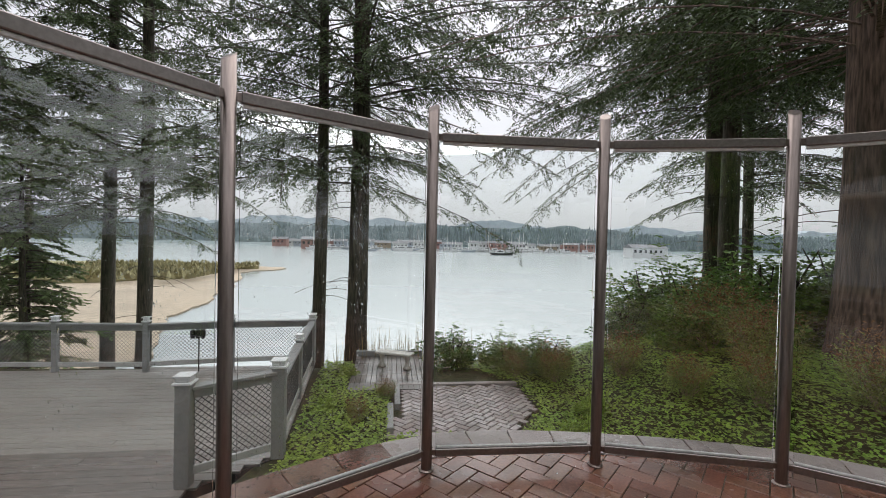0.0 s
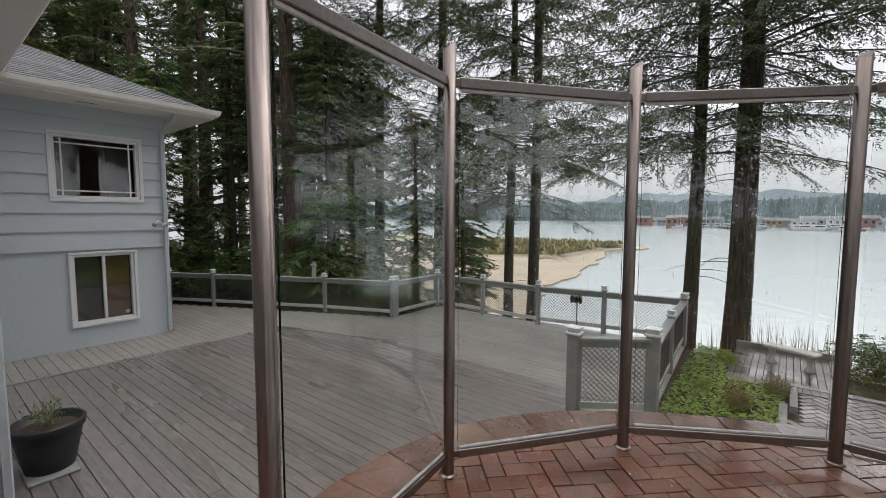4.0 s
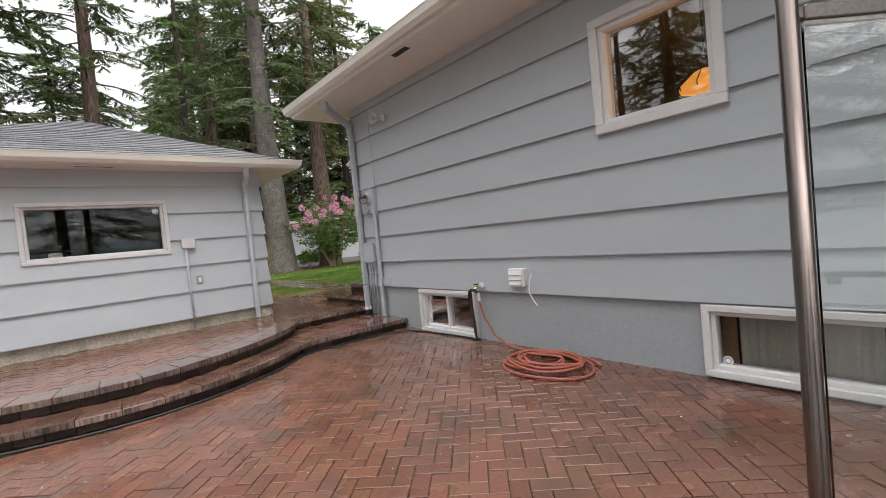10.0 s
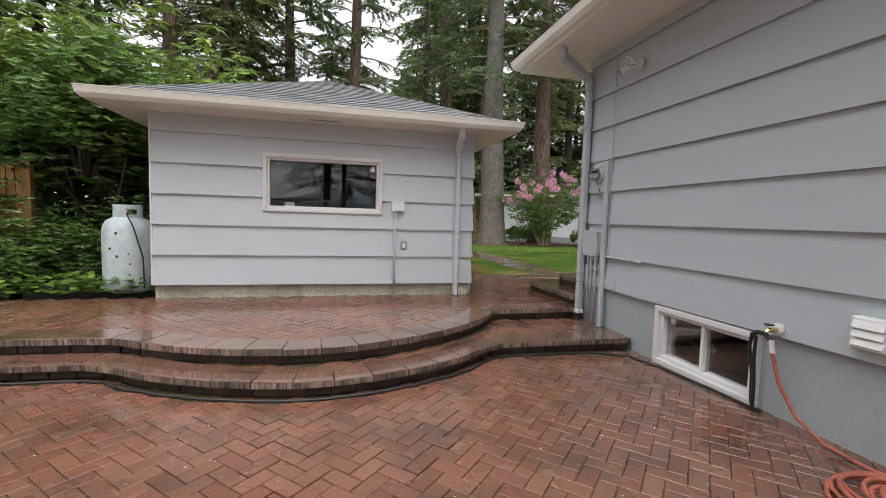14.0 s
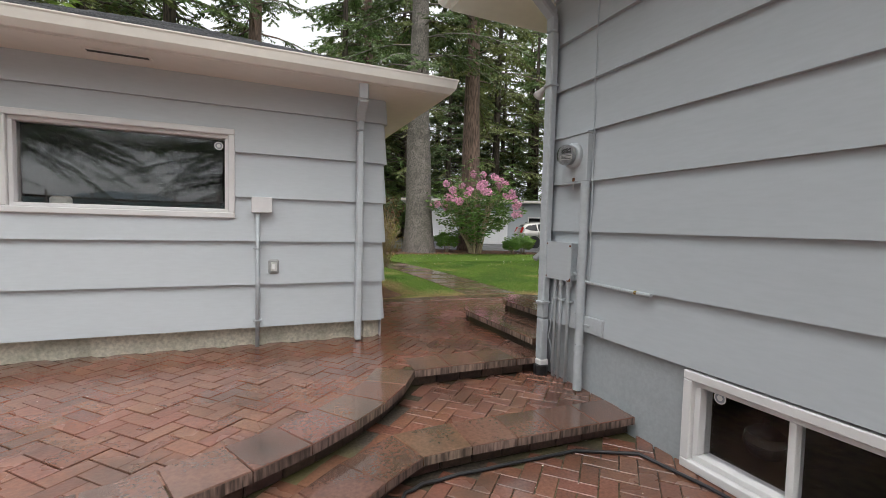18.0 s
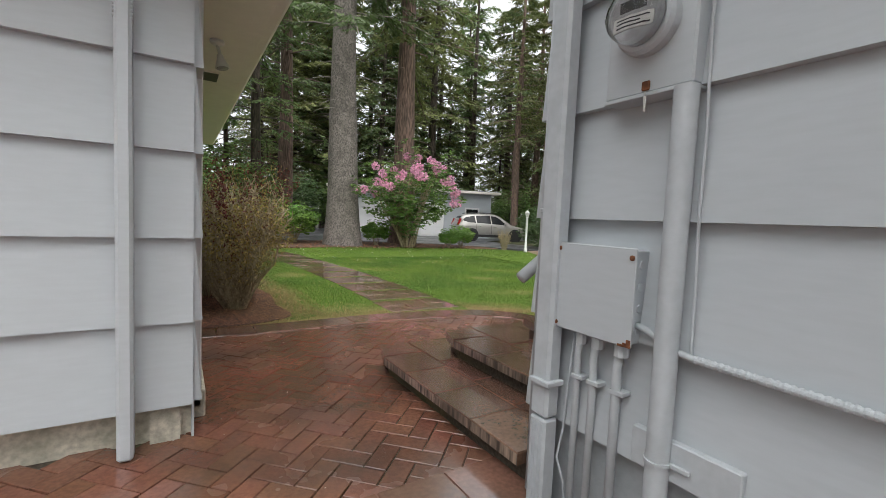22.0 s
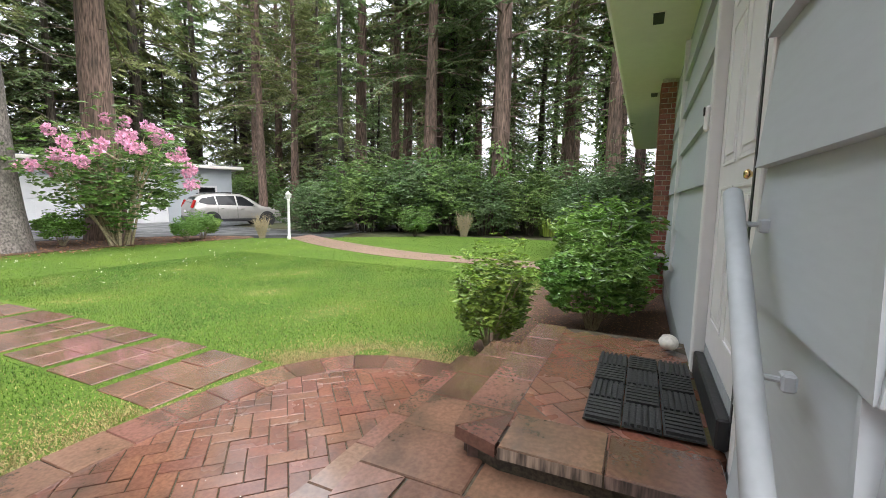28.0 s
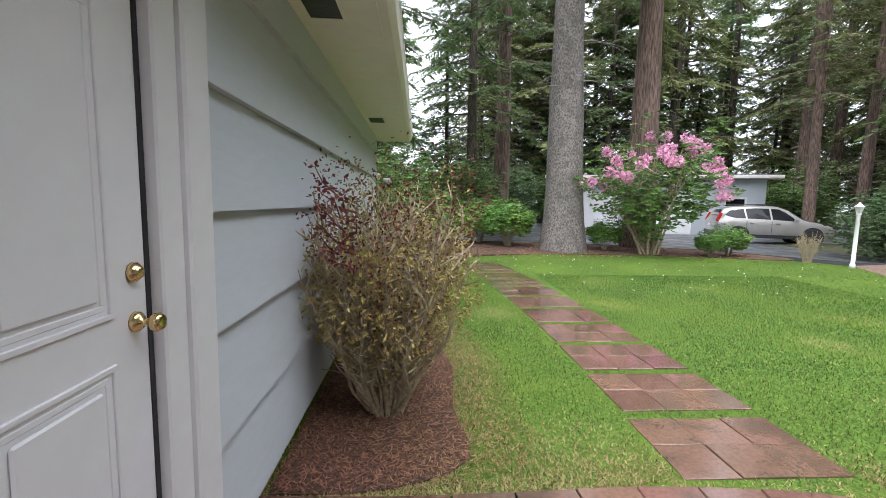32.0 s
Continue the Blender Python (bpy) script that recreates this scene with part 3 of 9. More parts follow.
def along(line, step):
    """Points at even steps along a line of (x, y), with the way there."""
    pts = [Vector((*q, 0)) for q in line]
    cum = [0.0]
    for a, b in zip(pts, pts[1:]):
        cum.append(cum[-1] + (b - a).length)
    n = max(1, round(cum[-1] / step))
    out, j = [], 0
    for i in range(n + 1):
        s = cum[-1] * i / n
        while j < len(cum) - 2 and cum[j + 1] < s:
            j += 1
        f = (s - cum[j]) / max(1e-9, cum[j + 1] - cum[j])
        out.append(pts[j].lerp(pts[j + 1], f))
    return out


def inside(x, y, poly):
    c = False
    n = len(poly)
    for i in range(n):
        (x0, y0), (x1, y1) = poly[i], poly[i - 1]
        if (y0 > y) != (y1 > y) and x < (x1 - x0) * (y - y0) / (y1 - y0) + x0:
            c = not c
    return c


def coping(owner, line, width, z, thick, step=0.31, side=1, material="slab", gap=0.006):
    """A row of paving slabs along a line, reaching inwards from it on one side."""
    p = along(line, step)
    n = len(p)
    nor = []
    for i in range(n):
        d = (p[min(i + 1, n - 1)] - p[max(i - 1, 0)]).normalized()
        nor.append(Vector((-d.y, d.x, 0)) * side)
    for i in range(n - 1):
        a, b = p[i], p[i + 1]
        d = (b - a).normalized() * gap / 2
        q = [a + d, b - d, b - d + nor[i + 1] * width, a + d + nor[i] * width]
        if side < 0:
            q = q[::-1]
        bm = B()
        c = (q[0] + q[2]) / 2
        dz = random.uniform(-0.002, 0.002)
        top = [bm.verts.new((c.x + (v.x - c.x) * 0.975, c.y + (v.y - c.y) * 0.975, z + dz)) for v in q]
        mid = [bm.verts.new((v.x, v.y, z + dz - 0.007)) for v in q]
        low = [bm.verts.new((v.x, v.y, z - thick)) for v in q]
        bm.faces.new(top)
        bm.faces.new(low[::-1])
        for k in range(4):
            j = (k + 1) % 4
            bm.faces.new((mid[k], mid[j], top[j], top[k]))
            f = bm.faces.new((low[k], low[j], mid[j], mid[k]))
            if k == (0 if side > 0 else 2):
                f.material_index = 1
        part("slab", bm, M[material], owner).data.materials.append(M["slab_edge"])


def inset_line(line, dist, side=1):
    p = [Vector((*q, 0)) for q in line]
    out = []
    for i in range(len(p)):
        d = (p[min(i + 1, len(p) - 1)] - p[max(i - 1, 0)]).normalized()
        q = p[i] + Vector((-d.y, d.x, 0)) * side * dist
        out.append((q.x, q.y))
    return out


def risers(owner, line, z0, z1, step=0.2, side=1, back=0.055, thick=0.09):
    """Blocks standing under the nosing of a step; the nosing's shade is in their colour."""
    p = along(line, step)
    for i in range(len(p) - 1):
        a, b = p[i], p[i + 1]
        d = (b - a).normalized()
        nr = Vector((-d.y, d.x, 0)) * side
        m = Matrix((d, nr, Vector((0, 0, 1)))).transposed().to_4x4()
        m.translation = (a + b) / 2 + nr * (back + thick / 2) + Vector((0, 0, (z0 + z1) / 2))
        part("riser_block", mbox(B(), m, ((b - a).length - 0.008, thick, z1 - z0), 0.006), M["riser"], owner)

# ---- ground ----
WATER_Z, DECK_Z, UPPER_Z = -6.0, -1.2, 0.265
LAND = arc([(-60, 22), (-40, 16), (-22, 13.5), (-12, 12.5), (-6, 12.2), (0, 12), (6, 12), (14, 12.5), (26, 15), (45, 20), (70, 26)], 3)


def ground_height(x, y):
    """The lie of the land: a level yard to the south, a lower garden to the north, then the bank down to the bay."""
    shore = np.interp(x, [p[0] for p in LAND], [p[1] for p in LAND])
    t = min(1.0, max(0.0, (y + 5.5) / 4.0))
    base = UPPER_Z - 0.02 + (DECK_Z - 0.02 - UPPER_Z) * t * t * (3 - 2 * t)
    if x > 2.6 and y > -7:
        k = min(1.0, max(0.0, (x - 2.6) / 2.2)) * min(1.0, max(0.0, (y + 7) / 3))
        base += 0.95 * k * max(0.0, 1 - max(0.0, y - 6) / 6)
    d = y - (shore - 3.4)
    if d > 0:
        base -= min(8.0, 0.10 * d + 0.34 * d * d)
    r = math.hypot(x + 5, y + 5)
    if r > 12 and y < 8:
        base += 0.25 * noise.noise((x * 0.11, y * 0.11, 0)) * min(1, (r - 12) / 20)
    return max(base, WATER_Z - 1.5)


gx = np.concatenate([np.linspace(-400, -60, 14), np.arange(-54, -3, 1.5), np.arange(-3, 12, 0.5), np.arange(12, 54, 1.5), np.linspace(56, 400, 14)])
gy = np.concatenate([np.linspace(-400, -60, 14), np.arange(-56, -28, 2.0), np.arange(-28, 0, 1.0), np.arange(0, 12, 0.5), np.arange(12, 24, 1.0), np.linspace(25, 60, 6)])
bm = B()
grid = [[bm.verts.new((x, y, ground_height(x, y) - (0.30 if (-18 < x < 5.5 and -21.5 < y < 2.6) or (-18 < x < -1.9 and y < 9) else 0.0))) for y in gy] for x in gx]
for i in range(len(gx) - 1):
    for j in range(len(gy) - 1):
        bm.faces.new((grid[i][j], grid[i + 1][j], grid[i + 1][j + 1], grid[i][j + 1]))
struct("ground", bm, M["forest"], "dark leafy forest floor", "ground", True)

LAWN_Z = UPPER_Z - 0.006
# the lawn starts at the rim of the front patio and sweeps round to the drive
PATIO_RIM = arc([(-3.30, -11.02), (-3.93, -11.0), (-4.55, -11.02), (-5.2, -11.04), (-5.8, -11.0), (-6.3, -10.9), (-6.66, -10.68), (-6.90, -10.38), (-7.02, -10.0), (-7.04, -9.6)], 4)
lawn_line = [(-3.3, -11.02), *PATIO_RIM[1:], (-7.2, -9.3), (-9.5, -9.0), (-14.2, -8.9), (-19.5, -9.5), (-19.0, -15.0), (-16.5, -17.5), (-15.6, -18.6), (-14.2, -20.3), (-12.0, -21.3), (-8.0, -21.2), (-5.6, -20.3), (-4.2, -18.4), (-3.3, -15.5)]
bm = B()
# prism wants counterclockwise
area = sum(a[0] * b[1] - b[0] * a[1] for a, b in zip(lawn_line, lawn_line[1:] + lawn_line[:1]))
prism(bm, lawn_line if area > 0 else lawn_line[::-1], UPPER_Z - 0.25, LAWN_Z)
struct("lawn", bm, M["grass"], "short wet green lawn with dry patches", "lawn")
LAWN = lawn_line


def bed(name, pts, z, label, material="soil"):
    pts = pts if sum(a[0] * b[1] - b[0] * a[1] for a, b in zip(pts, pts[1:] + pts[:1])) > 0 else pts[::-1]
    struct(name, prism(B(), pts, z - 0.2, z), M[material], label, "bed" if material == "soil" else "road")


bed("bed_shed", arc([(-3.36, -11.03), (-3.9, -11.05), (-4.35, -11.3), (-4.3, -11.9), (-4.35, -12.6), (-4.2, -13.6), (-4.1, -15.0), (-3.9, -16.2), (-3.36, -16.4)], 3), UPPER_Z + 0.004, "bark mulch bed along the shed")
bed("bed_house", arc([(-7.22, -7.9), (-7.24, -9.0), (-7.5, -9.62), (-8.1, -9.6), (-9.0, -9.5), (-10.3, -9.7), (-11.6, -9.4), (-11.8, -8.5), (-11.8, -7.9)], 3), UPPER_Z + 0.004, "mulch bed under the house wall")
bed("bed_trees", arc([(-4.4, -20.1), (-6.5, -20.8), (-9.0, -21.05), (-11.8, -20.9), (-14.0, -20.2), (-14.6, -20.9), (-13.4, -22.6), (-10, -24.2), (-6, -24.6), (-3, -23)], 3), UPPER_Z + 0.006, "mulch bed under the big trees")
bed("road_drive", [(-6, -24.9), (-10, -24.4), (-13.6, -22.7), (-15.2, -20.6), (-17.0, -19.0), (-20, -18.6), (-30, -20), (-46, -26), (-40, -44), (-10, -40), (0, -34)], UPPER_Z + 0.010, "wet grey asphalt drive", "asphalt")
WALK_A = arc([(-16.4, -19.6), (-15.3, -17.6), (-14.4, -15.6), (-13.75, -13.6), (-13.6, -12.0), (-13.6, -10.0)], 5)
WALK_B = arc([(-15.0, -19.3), (-13.7, -16.9), (-12.9, -14.8), (-12.55, -13.2), (-12.6, -11.9), (-12.6, -10.0)], 5)
struct("walk", prism(B(), WALK_B + WALK_A[::-1], UPPER_Z - 0.1, UPPER_Z + 0.004) if sum(a[0] * b[1] - b[0] * a[1] for a, b in zip(WALK_B + WALK_A[::-1], (WALK_B + WALK_A[::-1])[1:] + WALK_B[:1])) > 0 else prism(B(), (WALK_B + WALK_A[::-1])[::-1], UPPER_Z - 0.1, UPPER_Z + 0.004), M["walk"], "curving pale red brick garden walk", "path")

# ---- bay and far shore ----
bm = B()
v = [bm.verts.new(p + (WATER_Z,)) for p in ((-2500, 8), (2500, 8), (2500, 2500), (-2500, 2500))]
bm.faces.new(v)
struct("water", bm, M["water"], "calm grey-green bay under rain", "water")


def ridge(name, x0, x1, y, z_mid, amp, material, label, seed, teeth=0.0, n=260, base=WATER_Z - 1):
    bm = B()
    lo, hi = [], []
    for i in range(n + 1):
        x = x0 + (x1 - x0) * i / n
        z = z_mid + amp * noise.noise((x * 0.006 + seed, seed, 0)) + 0.4 * amp * noise.noise((x * 0.03, seed, 3)) + teeth * noise.noise((x * 0.31, seed, 7))
        lo.append((bm.verts.new((x, y, base)), bm.verts.new((x, y + 40, base))))
        hi.append((bm.verts.new((x, y + 20, max(base + 0.5, z))), bm.verts.new((x, y + 60, max(base + 0.5, z)))))
    for i in range(n):
        bm.faces.new((lo[i][0], lo[i + 1][0], hi[i + 1][0], hi[i][0]))
        bm.faces.new((hi[i][0], hi[i + 1][0], hi[i + 1][1], hi[i][1]))
    return struct(name, bm, M[material], label, "hill")


# the mist on the ridges is only their painted colour
ridge("backdrop_near_hills", -700, 900, 560, 20, 9, "hill", "wooded hills across the bay, light mist painted into the colour", 3.1, 3.0, 600)
ridge("backdrop_far_hills", -1500, 1600, 1100, 46, 22, "hill_far", "far hills paled by mist painted into the colour", 8.7, 4.0, 400)
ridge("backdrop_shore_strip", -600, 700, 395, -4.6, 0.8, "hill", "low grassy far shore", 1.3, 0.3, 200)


def shoal(name, pts, z, material, label):
    pts = [(x + 1.3 * noise.noise((x * 0.21, y * 0.21, 2)) + 0.5 * noise.noise((x * 0.9, y * 0.9, 5)), y + 0.8 * noise.noise((x * 0.3, y * 0.3, 8))) for x, y in arc(pts + pts[:1], 10)[:-1]]
    pts = pts if sum(a[0] * b[1] - b[0] * a[1] for a, b in zip(pts, pts[1:] + pts[:1])) > 0 else pts[::-1]
    struct(name, prism(B(), pts, WATER_Z - 1, z), M[material], label, "ground")


shoal("beach_1", [(-62, 30), (-40, 24), (-20, 23), (-14.5, 27), (-18, 36), (-19.6, 45), (-20, 52), (-23, 66), (-27, 80), (-29, 92), (-25, 99), (-28, 107), (-60, 116), (-110, 104)], WATER_Z + 0.18, "beach", "bare tan sand flat in the bay")
shoal("beach_2", [(-60, 66), (-44, 66), (-38, 74), (-48, 84), (-38, 96), (-30, 99), (-34, 104), (-60, 108), (-100, 98)], WATER_Z + 0.9, "marsh", "tufted marsh on the sand flat")

# ---- retaining wall, patio, steps ----
RIM_LEFT = arc([(-4.60, -0.31), (-4.2, -0.35), (-3.72, -0.47), (-3.35, -0.68), (-3.05, -0.95), (-2.80, -1.25), (-2.58, -1.62)], 4)
RIM_FRONT = arc([(-1.62, 0.10), (-1.72, 0.75), (-1.68, 1.27), (-1.48, 1.76), (-1.10, 2.22), (-0.50, 2.63), (0.10, 2.90), (0.70, 3.0), (1.43, 2.90), (2.12, 2.74), (2.70, 2.52), (3.3, 2.1), (3.8, 1.45), (4.1, 0.6), (4.2, -0.5)], 4)
UP_EDGE = arc([(3.6, -7.2), (2.4, -7.12), (1.06, -7.06), (0.40, -6.99), (0.08, -6.79), (-0.50, -6.57), (-1.10, -6.47), (-1.72, -6.54), (-2.45, -6.87), (-2.95, -7.25), (-3.25, -7.6), (-3.36, -7.80)], 4)
UP_EDGE2 = [(-3.36, -7.80), (-4.60, -7.80)]
LOW_EDGE = arc([(3.6, -6.82), (2.4, -6.80), (0.92, -6.76), (0.42, -6.71), (0.12, -6.50), (-0.49, -6.22), (-1.20, -6.07), (-1.90, -6.17), (-2.55, -6.45), (-2.86, -6.70), (-3.06, -6.82), (-3.6, -6.83), (-4.60, -6.80)], 4)
PATIO = RIM_LEFT + RIM_FRONT + [(4.2, -7.6)] + [(-4.60, -7.6)]
PATIO_IN = inset_line(RIM_LEFT, 0.20, -1) + inset_line(RIM_FRONT, 0.06, -1) + [(4.1, -7.6), (-4.60, -7.6)]
patio = thing("floor_patio", "red herringbone brick patio edged with slabs", "floor", (-1.5, -3, 0))
tagged(patio, kind="structure")
part("base", prism(B(), PATIO_IN[::-1], -1.35, -0.012), M["sand"], patio, "sandy mossy joints under the bricks")
upper = thing("floor_terrace", "raised red herringbone brick terrace with two low steps", "floor", (-2, -8, 0))
tagged(upper, kind="structure")
UP_POLY = UP_EDGE + UP_EDGE2 + [(-4.60, -9.3), (-7.2, -9.3), *PATIO_RIM[::-1], (-3.3, -9.0), (3.6, -9.0)]


def ccw(p):
    return p if sum(a[0] * b[1] - b[0] * a[1] for a, b in zip(p, p[1:] + p[:1])) > 0 else p[::-1]


part("base", prism(B(), ccw(inset_line(LOW_EDGE, 0.08) + [(-4.60, -8.2), (3.6, -8.2)]), -0.1, 0.118), M["sand"], upper)
part("base", prism(B(), ccw(inset_line(UP_EDGE, 0.08) + inset_line(UP_EDGE2, 0.08) + [(-4.60, -9.3), (-7.2, -9.3), *inset_line(PATIO_RIM, 0.03, -1)[::-1], (-3.3, -9.0), (3.6, -9.0)]), -0.1, UPPER_Z - 0.012), M["sand"], upper)
tread = prism(B(), ccw([(-2.55, -1.66), (-2.72, -1.25), (-2.66, -0.46), (-2.40, 0.16), (-2.0, 0.52), (-1.70, 0.60), (-1.62, 0.1)]), -1.35, -0.165)
part("base", tread, M["sand"], patio)

# ---- main house ----
HX, HS, HN, SOFFIT, SIDE_TOP = -4.62, -7.88, -0.25, 3.47, 3.36
east = Face((HX, HS, 0), (0, 1, 0), (1, 0, 0))
L_E = HN - HS


def ev(y):
    return y - HS


W1 = (ev(-3.57), ev(-2.55), 2.06, 3.05)
W2 = (ev(-1.73), ev(-0.68), 2.05, 3.05)
BW1 = (ev(-6.44), ev(-5.33), 0.0, 0.585)
BW2 = (ev(-2.84), ev(-1.74), 0.02, 0.585)


def shrink(q, t=0.04):
    return (q[0] + t, q[1] - t, q[2] + t, q[3] - t)


EH = [shrink(q) for q in (W1, W2, BW1, BW2)]
we = solid_wall("wall_east", east, 0, L_E, -1.3, SOFFIT + 0.15, EH, 0.16, M["founda"], "grey painted house wall with wide lap siding")
lap_boards(we, east, -0.05, L_E + 0.05, 0.60, 8, [W1, W2], SIDE_TOP)
window_unit("window_1", east, *W1, "white-trimmed house window reflecting trees", trim=0.075, out=0.07, sash=0.04)
window_unit("window_2", east, *W2, "white-trimmed house window with a lit lamp behind", trim=0.075, out=0.07, sash=0.04, glass="basementglass")
window_unit("window_3", east, *BW1, "white basement slider window at ground level", trim=0.055, out=0.05, slider=True, sash=0.035, glass="basementglass")
window_unit("window_4", east, *BW2, "white basement window with a curtain behind", trim=0.055, out=0.05, sash=0.035, glass="basementglass")

south = Face((HX, HS, 0), (-1, 0, 0), (0, -1, 0))
DOOR_U = (0.95, 1.93)
ws = solid_wall("wall_south", south, 0.0, 15.2, -0.3, SOFFIT + 0.15, [(DOOR_U[0], DOOR_U[1], 0.88, 2.93)], 0.16, M["founda"], "pale grey house wall with wide lap siding beside the door")
lap_boards(ws, south, -0.05, 6.35, 0.60, 8, [(DOOR_U[0] - 0.1, DOOR_U[1] + 0.1, 0.5, 3.05)], SIDE_TOP)
north = Face((HX, HN, 0), (-1, 0, 0), (0, 1, 0))
wn_ = solid_wall("wall_north", north, 0.16, 6.2, -1.3, SOFFIT + 0.15, [], 0.16, M["founda"], "grey house wall above the deck")
lap_boards(wn_, north, -0.03, 6.0, 0.60, 8, [], SIDE_TOP)

west = Face((HX - 15.2, HN, 0), (0, -1, 0), (-1, 0, 0))
solid_wall("wall_west", west, 0.0, HN - HS, -1.3, SOFFIT + 0.15, [], 0.16, M["founda"], "plain grey end wall of the house")
# rooms behind the windows
bm = B()
for a, b in (((-8.2, -4.4, 1.2), (-8.1, -0.45, 3.5)), ((-8.1, -4.5, 1.2), (-4.80, -4.4, 3.5)), ((-8.1, -0.55, 1.2), (-4.80, -0.45, 3.5)), ((-8.1, -4.4, 1.15), (-4.80, -0.55, 1.25)), ((-8.1, -4.4, 3.25), (-4.80, -0.55, 3.32))):
    box(bm, a, b)
struct("wall_room", bm, M["inside"], "dim brown dining room walls", "wall")
# basement box, its gloom painted as near-black walls
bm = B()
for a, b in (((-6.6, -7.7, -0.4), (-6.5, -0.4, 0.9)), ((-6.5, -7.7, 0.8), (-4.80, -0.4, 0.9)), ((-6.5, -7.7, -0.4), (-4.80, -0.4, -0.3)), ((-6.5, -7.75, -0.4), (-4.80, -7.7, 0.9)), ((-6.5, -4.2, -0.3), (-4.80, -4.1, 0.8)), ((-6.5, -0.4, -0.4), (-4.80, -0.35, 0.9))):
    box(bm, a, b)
struct("wall_basement", bm, M["dark"], "near-black walls for the unlit basement behind the low windows", "wall")

# roof with soffit, fascia and gutter
EX, ES, EN = -3.92, -8.60, 0.45


def hip_roof(name, x0, x1, y0, y1, z, pitch, label, soffit_z, ridge_along):
    roof = tagged(new(name), label, "roof", kind="structure")
    roof.location = ((x0 + x1) / 2, (y0 + y1) / 2, z)
    bm = B()
    h = pitch * min(x1 - x0, y1 - y0) / 2
    if ridge_along == "x":
        k = (y1 - y0) / 2
        a, b = (x0 + k, (y0 + y1) / 2), (x1 - k, (y0 + y1) / 2)
    else:
        k = (x1 - x0) / 2
        a, b = ((x0 + x1) / 2, y0 + k), ((x0 + x1) / 2, y1 - k)
    c = [Vector((x, y, z)) for x, y in ((x0, y0), (x1, y0), (x1, y1), (x0, y1))]
    A, C = Vector((*a, z + h)), Vector((*b, z + h))
    planes = [(c[0], c[1], C, A), (c[1], c[2], C), (c[2], c[3], A, C), (c[3], c[0], A)] if ridge_along == "x" else [(c[0], c[1], A), (c[1], c[2], C, A), (c[2], c[3], C), (c[3], c[0], A, C)]
    for q in planes:
        bm.faces.new([bm.verts.new(p - Vector((0, 0, 0.02))) for p in q])
    part("deck", bm, M["dark"], roof)
    # shingle courses, each a strip of tabs lying on the one below
    for q in planes:
        e0, e1 = q[0], q[1]
        top0, top1 = (q[3], q[2]) if len(q) == 4 else (q[2], q[2])
        up = ((top0 + top1) / 2 - (e0 + e1) / 2).length
        nrm = (e1 - e0).cross(top0 - e0).normalized()
        rows = max(1, int(up / 0.14))
        bm = B()
        for r in range(rows):
            f, g = r / rows, min(1.0, (r + 1.12) / rows)
            l0, l1, u0, u1 = e0.lerp(top0, f), e1.lerp(top1, f), e0.lerp(top0, g), e1.lerp(top1, g)
            n = max(1, int((l1 - l0).length / 0.3))
            for i in range(n):
                lift = 0.010 + random.uniform(0, 0.006)
                pts = [l0.lerp(l1, (i + 0.01) / n) + nrm * lift, l0.lerp(l1, (i + 0.99) / n) + nrm * lift, u0.lerp(u1, (i + 0.99) / n) + nrm * 0.002, u0.lerp(u1, (i + 0.01) / n) + nrm * 0.002]
                vs = [bm.verts.new(p) for p in pts]
                lows = [bm.verts.new(pts[0] - nrm * 0.012), bm.verts.new(pts[1] - nrm * 0.012)]
                bm.faces.new(vs)
                bm.faces.new((lows[0], lows[1], vs[1], vs[0]))
        tagged(part("shingles", bm, M["shingle_far"], roof), kind="stuff")
    # soffit, fascia, gutter
    part("soffit", box(B(), (x0 + 0.02, y0 + 0.02, soffit_z), (x1 - 0.02, y1 - 0.02, soffit_z + 0.03)), M["soffit"], roof)
    for p, q in ((c[0], c[1]), (c[1], c[2]), (c[2], c[3]), (c[3], c[0])):
        d = (q - p).normalized()
        o = Vector((d.y, -d.x, 0))
        m = Matrix((d, o, Vector((0, 0, 1)))).transposed().to_4x4()
        m.translation = (p + q) / 2 + Vector((0, 0, (soffit_z - z) / 2)) - o * 0.012
        part("fascia", mbox(B(), m, ((q - p).length - 0.03, 0.02, z - soffit_z)), M["soffit"], roof)
        # gutter: a trough with a rolled lip
        prof = [(0.0, -0.105), (0.05, -0.105), (0.085, -0.06), (0.098, 0.0), (0.105, 0.012), (0.105, 0.02), (0.092, 0.02), (0.088, 0.0), (0.0, -0.09)]
        bm = B()
        rings = [[bm.verts.new(e + o * a + Vector((0, 0, b - 0.012)) + d * s * a) for a, b in prof] for e, s in ((p, -1), (q, 1))]
        for i in range(len(prof)):
            j = (i + 1) % len(prof)
            bm.faces.new((rings[0][i], rings[0][j], rings[1][j], rings[1][i]))
        part("gutter", bm, M["soffit"], roof, "cream painted metal gutter")
    return roof


hip_roof("roof_house", -20.2, EX, ES, EN, SOFFIT + 0.16, 0.33, "grey shingle hip roof with cream gutters", SOFFIT, "x")

# ---- the wing beyond the deck ----
WX = -10.35
wing = Face((WX, -2.5, 0), (0, 1, 0), (1, 0, 0))


def wv(y):
    return y + 2.5


